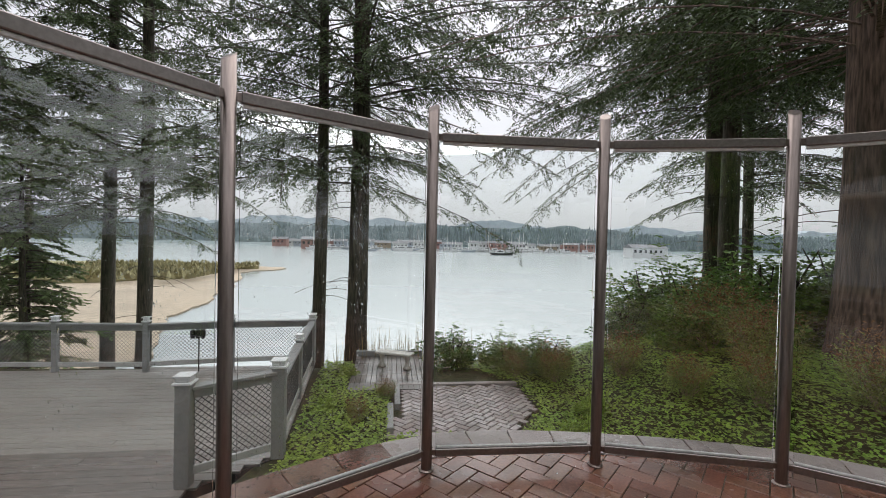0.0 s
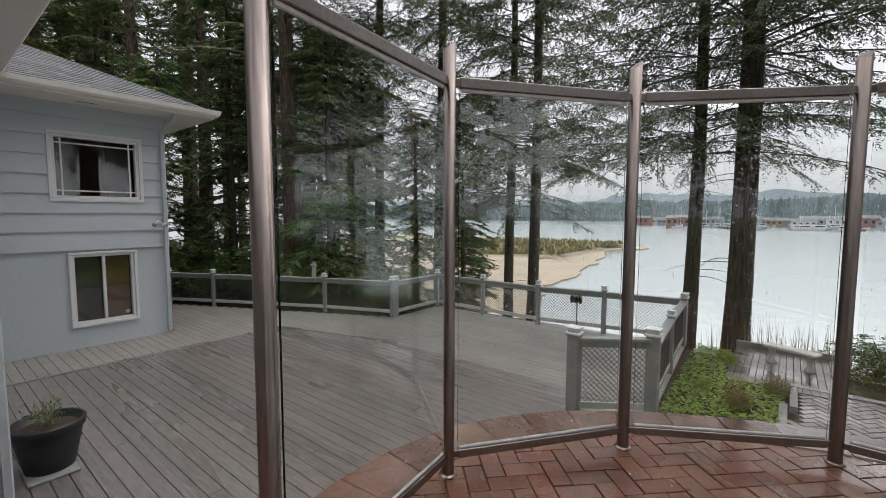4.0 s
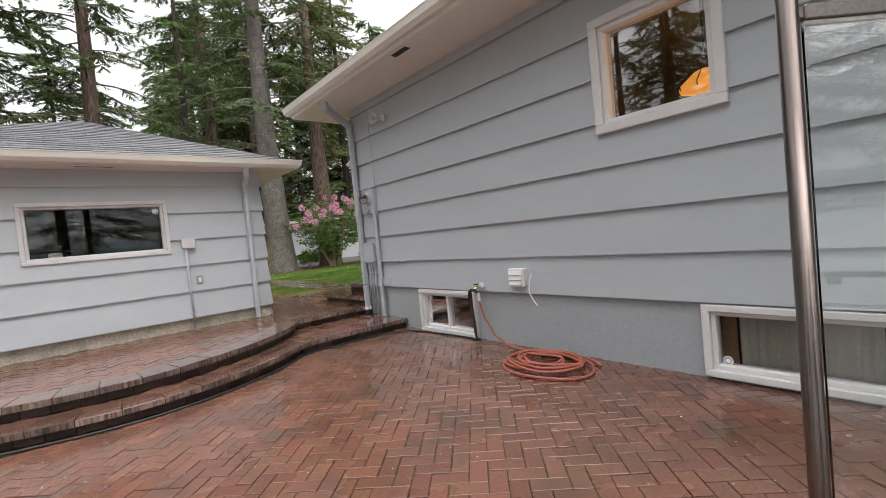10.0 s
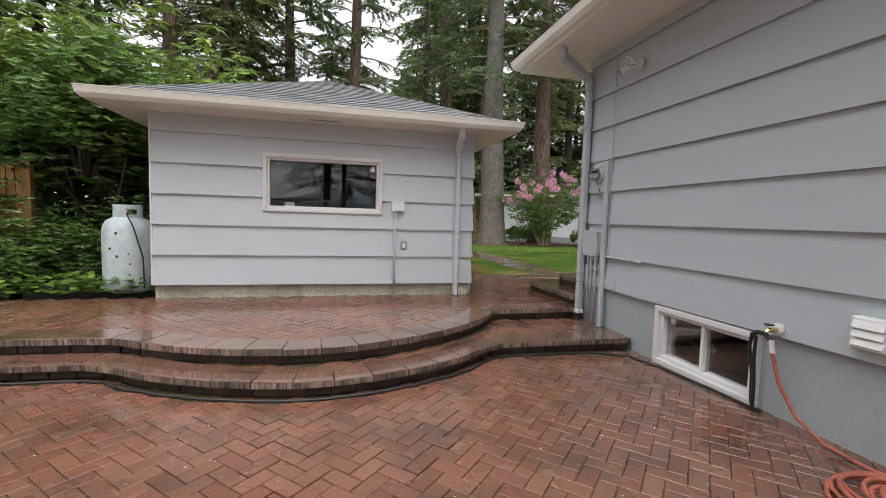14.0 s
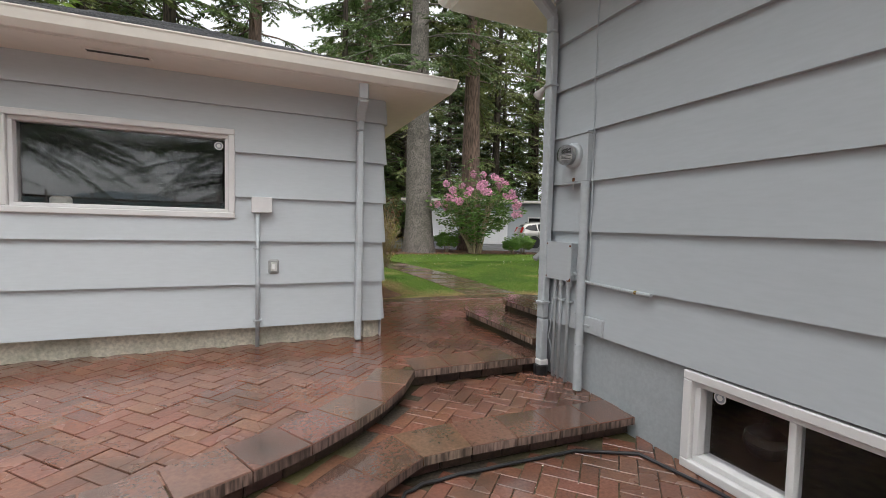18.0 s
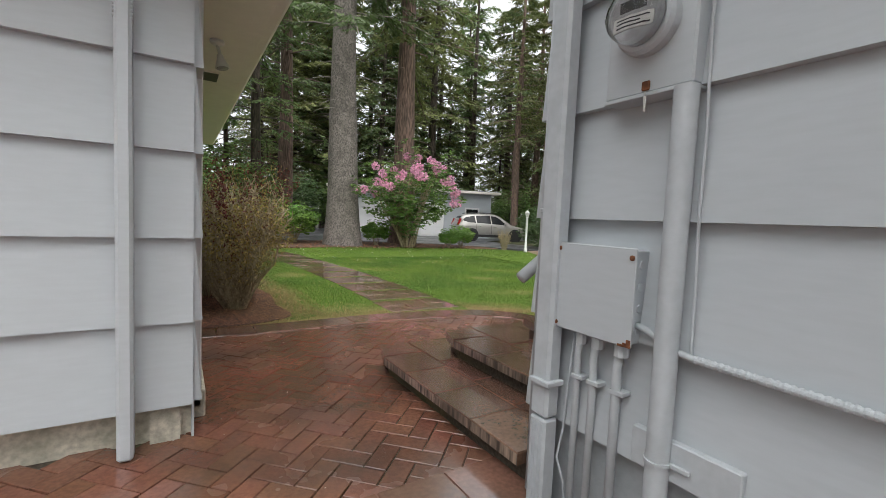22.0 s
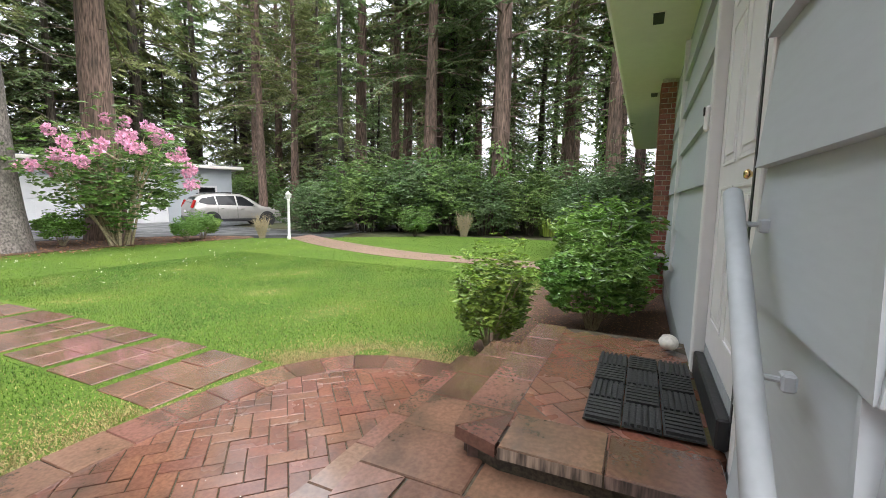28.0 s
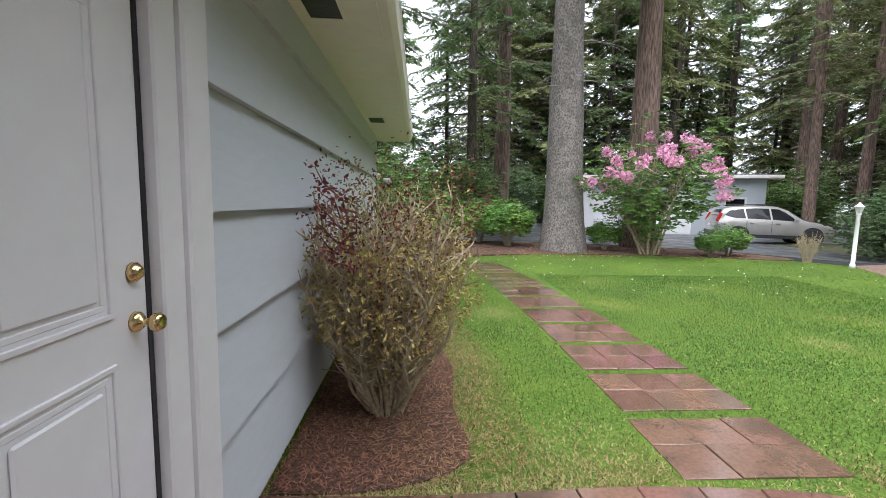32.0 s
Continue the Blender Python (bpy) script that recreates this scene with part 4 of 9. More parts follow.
WW1 = (wv(1.06), wv(2.50), 1.56, 2.83)
WW2 = (wv(1.26), wv(2.33), -0.80, 0.62)
ww = solid_wall("wall_wing", wing, 0, wv(2.90), -1.3, SOFFIT + 0.15, [shrink(WW1), shrink(WW2)], 0.16, M["wing_wall"], "pale grey two-storey wing with lap siding above")
# boards take the siding copy with daylight painted in
lap_boards(ww, wing, -0.05, wv(2.93), 0.66, 8, [WW1], 3.33, step=0.345, material=M["siding_lit"])
window_unit("window_5", wing, *WW1, "white wing window with a thin grille", trim=0.06, out=0.06, sash=0.05)
for k in (0.14, 0.86):
    part("muntin", wing.block(B(), WW1[0] + 1.44 * k - 0.012, WW1[0] + 1.44 * k + 0.012, WW1[2] + 0.1, WW1[3] - 0.1, -0.035, -0.02), M["trim"], bpy.data.objects["window_5"])
for k in (0.16, 0.84):
    part("muntin", wing.block(B(), WW1[0] + 0.1, WW1[1] - 0.1, WW1[2] + 1.27 * k - 0.012, WW1[2] + 1.27 * k + 0.012, -0.035, -0.02), M["trim"], bpy.data.objects["window_5"])
window_unit("window_6", wing, *WW2, "white wing slider with a brown blind in one half", trim=0.05, out=0.05, slider=True, sash=0.045)
solid_wall("wall_wing_north", Face((WX, 2.90, 0), (-1, 0, 0), (0, 1, 0)), 0.16, 7.0, -1.3, SOFFIT + 0.15, [], 0.16, M["founda"], "pale grey end wall of the wing")
# wing rooms, their darkness painted into the walls
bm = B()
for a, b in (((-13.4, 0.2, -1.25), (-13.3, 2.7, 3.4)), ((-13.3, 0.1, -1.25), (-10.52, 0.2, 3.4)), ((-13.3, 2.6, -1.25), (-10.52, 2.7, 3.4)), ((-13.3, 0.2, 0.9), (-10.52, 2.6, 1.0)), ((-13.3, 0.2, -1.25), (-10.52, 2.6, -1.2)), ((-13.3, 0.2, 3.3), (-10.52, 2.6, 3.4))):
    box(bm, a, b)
struct("wall_wing_room", bm, M["dark"], "near-black walls for the unlit rooms behind the wing windows", "wall")
hip_roof("roof_wing", -18.0, WX + 0.75, -6.0, 3.65, 3.49, 0.48, "grey shingle hip roof of the wing", 3.33, "y")

# ---- shed ----
SX0, SX1, SY0, SY1, SH = -3.37, 0.84, -8.93, -15.75, 2.62
shedn = Face((SX1, SY0, 0), (-1, 0, 0), (0, 1, 0))
L_S = SX1 - SX0


def sv(x):
    return SX1 - x


SW = (sv(-0.47), sv(-2.04), 1.42, 2.19)
wsh = solid_wall("wall_shed_north", shedn, 0, L_S, UPPER_Z - 0.2, SH + 0.1, [shrink(SW, 0.02)], 0.12, M["concrete"], "grey shed wall with wide lap siding on concrete, siding colour brightened for daylight", out=-0.045)
# shed boards use the brightened copy for the open sky's light
lap_boards(wsh, shedn, -0.005, L_S + 0.005, 0.44, 6, [SW], SH, material=M["siding_lit"])
window_unit("window_7", shedn, *SW, "white-framed shed window reflecting dark trees", trim=0.05, out=0.055, sash=0.03)
shedw = Face((SX0, SY0, 0), (0, -1, 0), (-1, 0, 0))
SD = (0.30, 1.25, 0.42, 2.47)
wshw = solid_wall("wall_shed_west", shedw, 0.0, SY0 - SY1, UPPER_Z - 0.2, SH + 0.1, [(SD[0], SD[1], SD[2], SD[3])], 0.12, M["concrete"], "shed side wall with wide lap siding beside a door", out=-0.045)
lap_boards(wshw, shedw, 0.0, SY0 - SY1, 0.44, 6, [(SD[0] - 0.10, SD[1] + 0.25, 0.2, SD[3] + 0.10)], SH, material=M["siding_lit"])
struct("trim_shed_west_corner", box(B(), (SX0 - 0.012, SY0 - 0.14, UPPER_Z - 0.1), (SX0 - 0.001, SY0 - 0.001, SH)), M["siding_lit"], "backing strip at the shed corner, brightened like the siding", "trim")
bm = B()
box(bm, (SX1 - 0.1, SY1, 0), (SX1, SY0 - 0.2, SH))
box(bm, (SX0 + 0.1, SY1, 0), (SX1 - 0.1, SY1 + 0.1, SH))
struct("wall_shed_back", bm, M["siding"], "shed back walls", "wall")
# near-black panel added for the unlit space behind the shed window
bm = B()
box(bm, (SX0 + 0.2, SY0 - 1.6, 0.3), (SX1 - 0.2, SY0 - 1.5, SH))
struct("wall_shed_inside", bm, M["dark"], "near-black panel for the unlit inside of the shed", "wall")
hip_roof("roof_shed", SX0 - 0.46, SX1 + 0.45, SY1 - 0.5, SY0 + 0.46, SH + 0.12, 0.42, "grey shingle hip roof of the shed with cream gutters", SH, "y")

# ---- deck ----
DECK = [(-2.0, 4.55), (-2.0, -1.0), (-18, -1.0), (-18, 3.0), (-13.6, 4.05), (-7.6, 6.9), (-7.6, 8.6), (-1.5, 8.9), (-1.25, 5.2)]
deck = thing("floor_deck", "wet grey plank deck with screw lines", "floor", (-6, 4, DECK_Z))
tagged(deck, kind="structure")
part("beam", prism(B(), ccw(DECK), DECK_Z - 0.4, DECK_Z - 0.03), M["dark"], deck, "dark framing under the boards")

# ---- glass wind screens ----
def wind_screen(name, label, posts, at, top=2.12):
    sc = thing(name, label, "wind screen", at)
    for x, y in posts:
        bm = B()
        lean = 0.025
        rings = []
        n = 14
        for z in (0.0, top):
            rings.append([bm.verts.new((x + 0.032 * math.cos(2 * math.pi * k / n), y + 0.032 * math.sin(2 * math.pi * k / n), z + (lean * math.cos(2 * math.pi * k / n - 1.1) if z else 0))) for k in range(n)])
        for k in range(n):
            bm.faces.new((rings[0][k], rings[0][(k + 1) % n], rings[1][(k + 1) % n], rings[1][k]))
        bm.faces.new(rings[1])
        ob = part("post", bm, M["steel"], sc, "brushed steel post with a slanted top")
        for p in ob.data.polygons:
            p.use_smooth = len(p.vertices) == 4
        part("foot_ring", lathe(B(), [(0.045, 0.0), (0.045, 0.006), (0.034, 0.012)], (x, y, 0.0), 14), M["steel"], sc)
    for a, b in zip(posts, posts[1:]):
        a, b = Vector((*a, 0)), Vector((*b, 0))
        d = (b - a).normalized()
        o = Vector((-d.y, d.x, 0))
        L = (b - a).length
        m = Matrix((d, o, Vector((0, 0, 1)))).transposed().to_4x4()

        def bar(nm, u0, u1, z0, z1, w, material, label="", bev=0.004):
            mm = m.copy()
            mm.translation = a + d * (u0 + u1) / 2 + Vector((0, 0, (z0 + z1) / 2))
            return part(nm, mbox(B(), mm, (u1 - u0, w, z1 - z0), bev), M[material], sc, label)

        bar("top_rail", 0.05, L - 0.05, 1.925, 1.975, 0.034, "alu", "satin metal top rail")
        bar("bottom_rail", 0.05, L - 0.05, 0.085, 0.130, 0.034, "alu", "satin metal bottom rail")
        bar("glazing_strip", 0.055, L - 0.055, 1.905, 1.925, 0.016, "gasket")
        bar("glazing_strip", 0.055, L - 0.055, 0.130, 0.146, 0.018, "gasket")
        for u in (0.028, L - 0.052):
            bar("clamp", u, u + 0.026, 1.93, 1.97, 0.022, "steel", "", 0.003)
            bar("clamp", u, u + 0.026, 0.09, 0.125, 0.022, "steel", "", 0.003)
        g = bar("pane", 0.05, L - 0.05, 0.12, 1.92, 0.010, "glass", "clear glass pane", 0.0)
        g.visible_shadow = False
    return sc


POSTS_FRONT = [(-1.18, 0.08), (-1.32, 1.11), (-0.705, 1.945), (0.228, 2.495), (1.263, 2.476), (2.244, 2.191), (3.06, 1.56), (3.60, 0.68), (3.80, -0.34)]
POSTS_LEFT = [(-2.855, -1.912), (-3.587, -1.305), (-4.402, -0.854)]
wind_screen("glass_screen", "curved glass wind screen on steel posts, wet with rain", POSTS_FRONT, (1.0, 1.5, 0))
wind_screen("glass_screen", "short glass wind screen on steel posts by the house", POSTS_LEFT, (-3.6, -1.4, 0))

# rain drops on the front panes
for (ax, ay), (bx, by), n, sd in ((POSTS_FRONT[1], POSTS_FRONT[2], 800, 1), (POSTS_FRONT[2], POSTS_FRONT[3], 900, 2), (POSTS_FRONT[3], POSTS_FRONT[4], 260, 3), (POSTS_FRONT[4], POSTS_FRONT[5], 160, 4), (POSTS_FRONT[0], POSTS_FRONT[1], 120, 5)):
    rng = random.Random(sd)
    d = Vector((bx - ax, by - ay, 0))
    L = d.length
    d.normalize()
    o = Vector((-d.y, d.x, 0))
    vs, fs = [], []
    streaks = [rng.uniform(0.08, L - 0.08) for _ in range(14)]
    for i in range(n):
        if rng.random() < 0.55:
            u, z = rng.choice(streaks) + rng.gauss(0, 0.012), rng.uniform(0.3, 1.85)
            w, h = rng.uniform(0.0010, 0.0022), rng.uniform(0.002, 0.009)
        else:
            u, z = rng.uniform(0.07, L - 0.07), rng.triangular(0.9, 1.88, 1.6)
            w = rng.uniform(0.001, 0.003)
            h = w * rng.uniform(1, 1.8)
        c = Vector((ax, ay, z)) + d * u + o * 0.0055
        b = len(vs)
        for k in range(6):
            t = 2 * math.pi * k / 6
            vs.append(tuple(c + d * (w * math.cos(t)) + Vector((0, 0, h * math.sin(t)))))
        vs.append(tuple(c + o * min(w, 0.002)))
        fs.extend((b + k, b + (k + 1) % 6, b + 6) for k in range(6))
    me = bpy.data.meshes.new("rain_drops")
    me.from_pydata(vs, [], fs)
    me.materials.append(M["water_drop"])
    dr = tagged(new("rain_drops", me), "rain drops and runs on the glass", "rain", kind="stuff")
    dr.visible_shadow = False

# ---- downspouts ----
def downspout(label, path, at, w=0.075, d=0.055, boot=None, material="siding"):
    ds = thing("downspout", label, "downspout", at)
    path = [Vector(p) for p in path]
    for a, b in zip(path, path[1:]):
        v = b - a
        m = v.to_track_quat("Z", "Y").to_matrix().to_4x4()
        if abs(v.normalized().z) > 0.98:
            m = Matrix()
        m.translation = (a + b) / 2
        part("pipe", mbox(B(), m, (w, w, v.length + 0.02) if abs(v.normalized().z) <= 0.98 else (d, w, v.length), 0.012), M[material], ds)
    return ds


ds = downspout("grey painted square downspout at the house corner", [(-3.98, -7.55, 3.55), (-4.05, -7.6, 3.38), (-4.50, -7.765, 3.20), (-4.515, -7.765, 3.05), (-4.515, -7.765, 0.62)], (-4.515, -7.765, 0.14), 0.088, 0.07, material="pipe")
bm = B()
box(bm, (-4.548, -7.806, 0.24), (-4.480, -7.722, 0.615), 0.008)
for k in range(4):
    box(bm, (-4.4805, -7.795 + k * 0.019, 0.27), (-4.4765, -7.787 + k * 0.019, 0.60), 0.001)
part("ribbed_foot", bm, M["pipe"], ds, "ribbed lower length of pipe")
part("boot", box(B(), (-4.56, -7.815, 0.205), (-4.47, -7.712, 0.26), 0.01), M["trim"], ds, "white joint at the foot")
ds.location.y -= 0.012
ds.location.x -= 0.012
cc = thing("corner_conduit", "thin round grey conduit clamped beside the corner downspout", "pipe", (-4.55, -7.852, 0.27))
part("pipe", tube(B(), [(-4.553, -7.852, 3.3), (-4.553, -7.852, 0.27)], 0.022, 14), M["pipe"], cc, smooth=True)
for z in (1.40, 2.57):
    part("clamp", lathe(B(), [(0.0235, 0), (0.026, 0.003), (0.026, 0.015), (0.0235, 0.018)], (-4.553, -7.852, z), 16), M["pipe"], cc)
    part("screw", lathe(B(), [(0.008, 0), (0.008, 0.006), (0.004, 0.008)], m=Matrix.Translation((-4.572, -7.885, z + 0.009)) @ Matrix.Rotation(radians(90), 4, "Y"), n=8), M["rust"], cc)
part("drain", lathe(B(), [(0.062, 0.13), (0.062, 0.21), (0.05, 0.215)], (-4.515, -7.763, 0), 14), M["black"], ds, "black drain collar")
for z in (0.75, 2.6):
    part("strap", box(B(), (-4.56, -7.815, z), (-4.475, -7.715, z + 0.02), 0.003), M["pipe"], ds)
ds = downspout("grey downspout at the house corner above the deck", [(-3.98, 0.25, 3.5), (-4.1, 0.2, 3.30), (-4.52, -0.19, 3.2), (-4.53, -0.19, 3.1), (-4.53, -0.19, -1.02)], (-4.53, -0.19, DECK_Z), 0.07, 0.06, material="pipe")
part("boot", lathe(B(), [(0.05, 0.0), (0.05, 0.10), (0.06, 0.1), (0.06, 0.16), (0.04, 0.18)], (-4.53, -0.19, DECK_Z), 12), M["black"], ds, "black and white drain foot")
ds = downspout("pale downspout on the shed wall", [(-3.08, -8.50, 2.68), (-3.09, -8.55, 2.52), (-3.125, -8.83, 2.40), (-3.125, -8.83, 2.28), (-3.125, -8.83, 0.27)], (-3.125, -8.83, UPPER_Z), 0.085, 0.06, material="siding_lit")
bm = B()
for k in range(6):
    box(bm, (-3.158, -8.862, 2.10 + k * 0.016), (-3.09, -8.796, 2.108 + k * 0.016), 0.001)
part("crimp", bm, M["siding_lit"], ds, "crimped joint")
downspout("pale downspout on the wing corner", [(-9.70, 2.95, 3.38), (-9.8, 2.9, 3.2), (-10.27, 2.86, 3.0), (-10.27, 2.86, 2.9), (-10.27, 2.86, -1.15)], (-10.27, 2.86, DECK_Z), 0.075, 0.06, material="siding")

# ---- meter, junction box and conduits on the house ----
mb = thing("electric_meter", "grey painted meter box with a glass-domed meter on the house wall", "meter", (-4.56, -7.44, 1.76))
part("box", box(B(), (-4.61, -7.59, 1.768), (-4.53, -7.30, 2.135), 0.006), M["siding"], mb)
part("lip", box(B(), (-4.61, -7.598, 2.133), (-4.518, -7.292, 2.146), 0.002), M["siding"], mb)
part("hem", box(B(), (-4.61, -7.592, 1.757), (-4.524, -7.298, 1.769), 0.002), M["siding"], mb)
rot = Matrix.Translation((-4.53, -7.445, 1.975)) @ Matrix.Rotation(radians(90), 4, "Y")
part("collar", lathe(B(), [(0.098, 0.0), (0.098, 0.028), (0.090, 0.042), (0.074, 0.047)], m=rot, n=32), M["siding"], mb, smooth=False)
part("dial", lathe(B(), [(0.068, 0.040), (0.068, 0.070), (0.058, 0.074)], m=rot, n=28), M["dial"], mb, "grey meter face")
part("name_plate", box(B(), (-4.457, -7.495, 1.945), (-4.4545, -7.395, 1.975)), M["gasket"], mb, "pale plate with fine print")
for k in range(3):
    part("print_line", box(B(), (-4.4545, -7.487, 1.950 + k * 0.008), (-4.4538, -7.403 - 0.02 * (k % 2), 1.953 + k * 0.008)), M["black"], mb)
part("display", box(B(), (-4.457, -7.480, 1.985), (-4.454, -7.410, 2.015), 0.001), M["black"], mb)
part("dome", lathe(B(), [(0.080, 0.040), (0.080, 0.095), (0.072, 0.116), (0.03, 0.122)], m=rot, n=28), M["meterglass"], mb, "clear glass dome", smooth=True)
part("latch", box(B(), (-4.531, -7.455, 1.775), (-4.523, -7.430, 1.803), 0.002), M["rust"], mb)
part("seal", box(B(), (-4.530, -7.447, 1.712), (-4.524, -7.439, 1.772), 0.002), M["gasket"], mb, "plastic seal tag")
jb = thing("junction_box", "grey painted steel junction box with rusted corner", "box", (-4.56, -7.58, 0.98))
part("box", box(B(), (-4.61, -7.738, 0.985), (-4.528, -7.435, 1.286), 0.004), M["siding"], jb)
part("cover", box(B(), (-4.528, -7.747, 0.978), (-4.518, -7.424, 1.293), 0.003), M["siding"], jb)
for y, z in ((-7.735, 1.272), (-7.437, 1.262), (-7.735, 0.997)):
    part("screw", lathe(B(), [(0.009, 0), (0.009, 0.004), (0.004, 0.007)], m=Matrix.Translation((-4.518, y, z)) @ Matrix.Rotation(radians(90), 4, "Y"), n=8), M["rust"], jb)
for y0, y1, z0, z1 in ((-7.452, -7.424, 0.978, 0.992), (-7.470, -7.446, 0.977, 0.985), (-7.440, -7.4238, 0.990, 1.004)):
    part("rust_patch", box(B(), (-4.5182, y0, z0), (-4.5168, y1, z1), 0.001), M["rust"], jb, "rust at the lower corner")
for k, z in enumerate((1.03, 1.10, 1.17, 1.24)):
    part("knockout", lathe(B(), [(0.014, 0), (0.014, 0.003), (0.01, 0.004)], m=Matrix.Translation((-4.565, -7.435, z)) @ Matrix.Rotation(radians(-90), 4, "X"), n=12), M["siding"], jb)
cd = thing("conduit", "thick grey painted conduit below the meter box", "pipe", (-4.548, -7.325, 0.14))
part("pipe", tube(B(), [(-4.546, -7.325, 1.765), (-4.546, -7.325, 0.14)], 0.034, 20, False), M["pipe"], cd, smooth=True)
part("joint", lathe(B(), [(0.0345, 0.0), (0.0375, 0.002), (0.0375, 0.058), (0.0345, 0.060)], (-4.546, -7.325, 0.442), 20), M["pipe"], cd)
part("strap", lathe(B(), [(0.0345, 0.0), (0.0385, 0.001), (0.0385, 0.011), (0.0345, 0.012)], (-4.546, -7.325, 0.655), 20), M["pipe"], cd)
part("strap_tab", box(B(), (-4.562, -7.292, 0.654), (-4.550, -7.235, 0.668), 0.002), M["pipe"], cd)
part("mount_block", box(B(), (-4.605, -7.425, 0.606), (-4.562, -7.105, 0.728), 0.004), M["pipe"], cd, "painted wooden block behind the strap")
for y, r, z1 in ((-7.660, 0.013, 0.98), (-7.590, 0.014, 0.98), (-7.495, 0.016, 0.98)):
    c = thing("thin_conduit", "thin grey painted conduit below the junction box", "pipe", (-4.56, y, 0.14), "conduits")
    part("pipe", tube(B(), [(-4.555, y + 0.018, z1), (-4.558, y + 0.002, z1 - 0.09), (-4.565, y, z1 - 0.18), (-4.565, y, 0.14)], r, 10), M["pipe"], c, smooth=True)
    part("fitting", tube(B(), [(-4.555, y + 0.018, z1 - 0.045), (-4.555, y + 0.018, z1)], r * 1.6, 10), M["pipe"], c)
    part("clip", box(B(), (-4.60, y - r - 0.004, 0.80), (-4.548, y + r + 0.02, 0.815), 0.002), M["pipe"], c)
c = thing("wall_cable", "thin loose grey cable hanging behind the conduits", "cable", (-4.57, -7.70, 0.3))
part("cable", tube(B(), [(-4.575, -7.69, 0.97), (-4.57, -7.705, 0.75), (-4.57, -7.715, 0.58), (-4.565, -7.735, 0.46), (-4.57, -7.70, 0.38), (-4.575, -7.69, 0.30), (-4.57, -7.70, 0.24)], 0.005, 6), M["pipe"], c, smooth=True)
c = thing("flex_conduit", "short flexible grey conduit along the siding", "pipe", (-4.575, -7.1, 0.96))
part("sheath", tube(B(), [(-4.560, -7.435, 1.048), (-4.560, -7.40, 1.040), (-4.560, -7.33, 1.006), (-4.560, -7.26, 0.992), (-4.560, -6.98, 0.986), (-4.560, -6.69, 0.982)], 0.0105, 12), M["pipe"], c, smooth=True)
for k in range(27):
    y = -7.25 + k * 0.0162
    part("rib", lathe(B(), [(0.0105, 0), (0.0125, 0.004), (0.0125, 0.007), (0.0105, 0.011)], m=Matrix.Translation((-4.560, y, 0.992 - 0.017 * (y + 7.26))) @ Matrix.Rotation(radians(-90), 4, "X"), n=10), M["pipe"], c)
part("collar", lathe(B(), [(0.0125, 0), (0.0135, 0.003), (0.0135, 0.10), (0.0115, 0.115)], m=Matrix.Translation((-4.560, -6.80, 0.984)) @ Matrix.Rotation(radians(-90), 4, "X"), n=12), M["pipe"], c)
part("ring", lathe(B(), [(0.0145, 0), (0.0145, 0.02)], m=Matrix.Translation((-4.560, -6.818, 0.984)) @ Matrix.Rotation(radians(-90), 4, "X"), n=12), M["brass"], c)
c = thing("wall_cable", "thin grey painted cable running down the siding", "cable", (-4.59, -7.25, 1.0))
part("cable", tube(B(), [(-4.572, -7.289, 3.35), (-4.572, -7.294, 2.5), (-4.575, -7.286, 2.15), (-4.574, -7.284, 1.9), (-4.572, -7.274, 1.6), (-4.574, -7.278, 1.42), (-4.572, -7.270, 1.2), (-4.572, -7.268, 1.03), (-4.566, -7.262, 0.996)], 0.005, 6), M["pipe"], c, smooth=True)

# ---- flood lights ----
def flood(label, at, face, heads):
    f = thing("flood_light", label, "lamp", at)
    p = Vector(at)
    part("plate", lathe(B(), [(0.05, 0), (0.05, 0.02), (0.03, 0.035)], m=Matrix.Translation(p) @ face.to_track_quat("Z", "Y").to_matrix().to_4x4(), n=16), M["trim"], f)
    for h in heads:
        h = Vector(h)
        part("arm", tube(B(), [p + face * 0.02, p + face * 0.06 + h * 0.3], 0.012, 8), M["trim"], f)
        q = (h + face * 0.2).normalized().to_track_quat("Z", "Y").to_matrix().to_4x4()
        q.translation = p + face * 0.06 + h * 0.3
        hd = part("head", lathe(B(), [(0.02, 0.0), (0.026, 0.03), (0.045, 0.08), (0.05, 0.10)], m=q, n=16), M["trim"], f, smooth=True)
        part("bulb", lathe(B(), [(0.044, 0.095), (0.04, 0.105), (0.02, 0.112)], m=q, n=16), M["dial"], hd, "clear bulb face")
    return f


flood("white twin flood light high on the house wall", (-4.56, -6.84, 3.09), Vector((1, 0, 0)), ((0.1, -0.22, -0.12), (0.22, 0.12, -0.05)))
flood("white twin flood light on the wing", (-10.28, 2.72, 1.17), Vector((1, 0, 0)), ((0.1, -0.2, -0.1), (0.1, 0.2, -0.1)))
flood("white flood light under the shed eave", (-3.56, -10.35, 2.615), Vector((0, 0, -1)), ((-0.06, 0.04, -0.14),))
flood("white lamp on the shed corner", (-3.46, -15.3, 2.0), Vector((-1, 0, 0)), ((-0.1, 0.05, -0.12),))
flood("small flood light at the house corner", (-4.66, -7.96, 2.75), Vector((0, -1, 0)), ((0.02, -0.12, -0.2),))

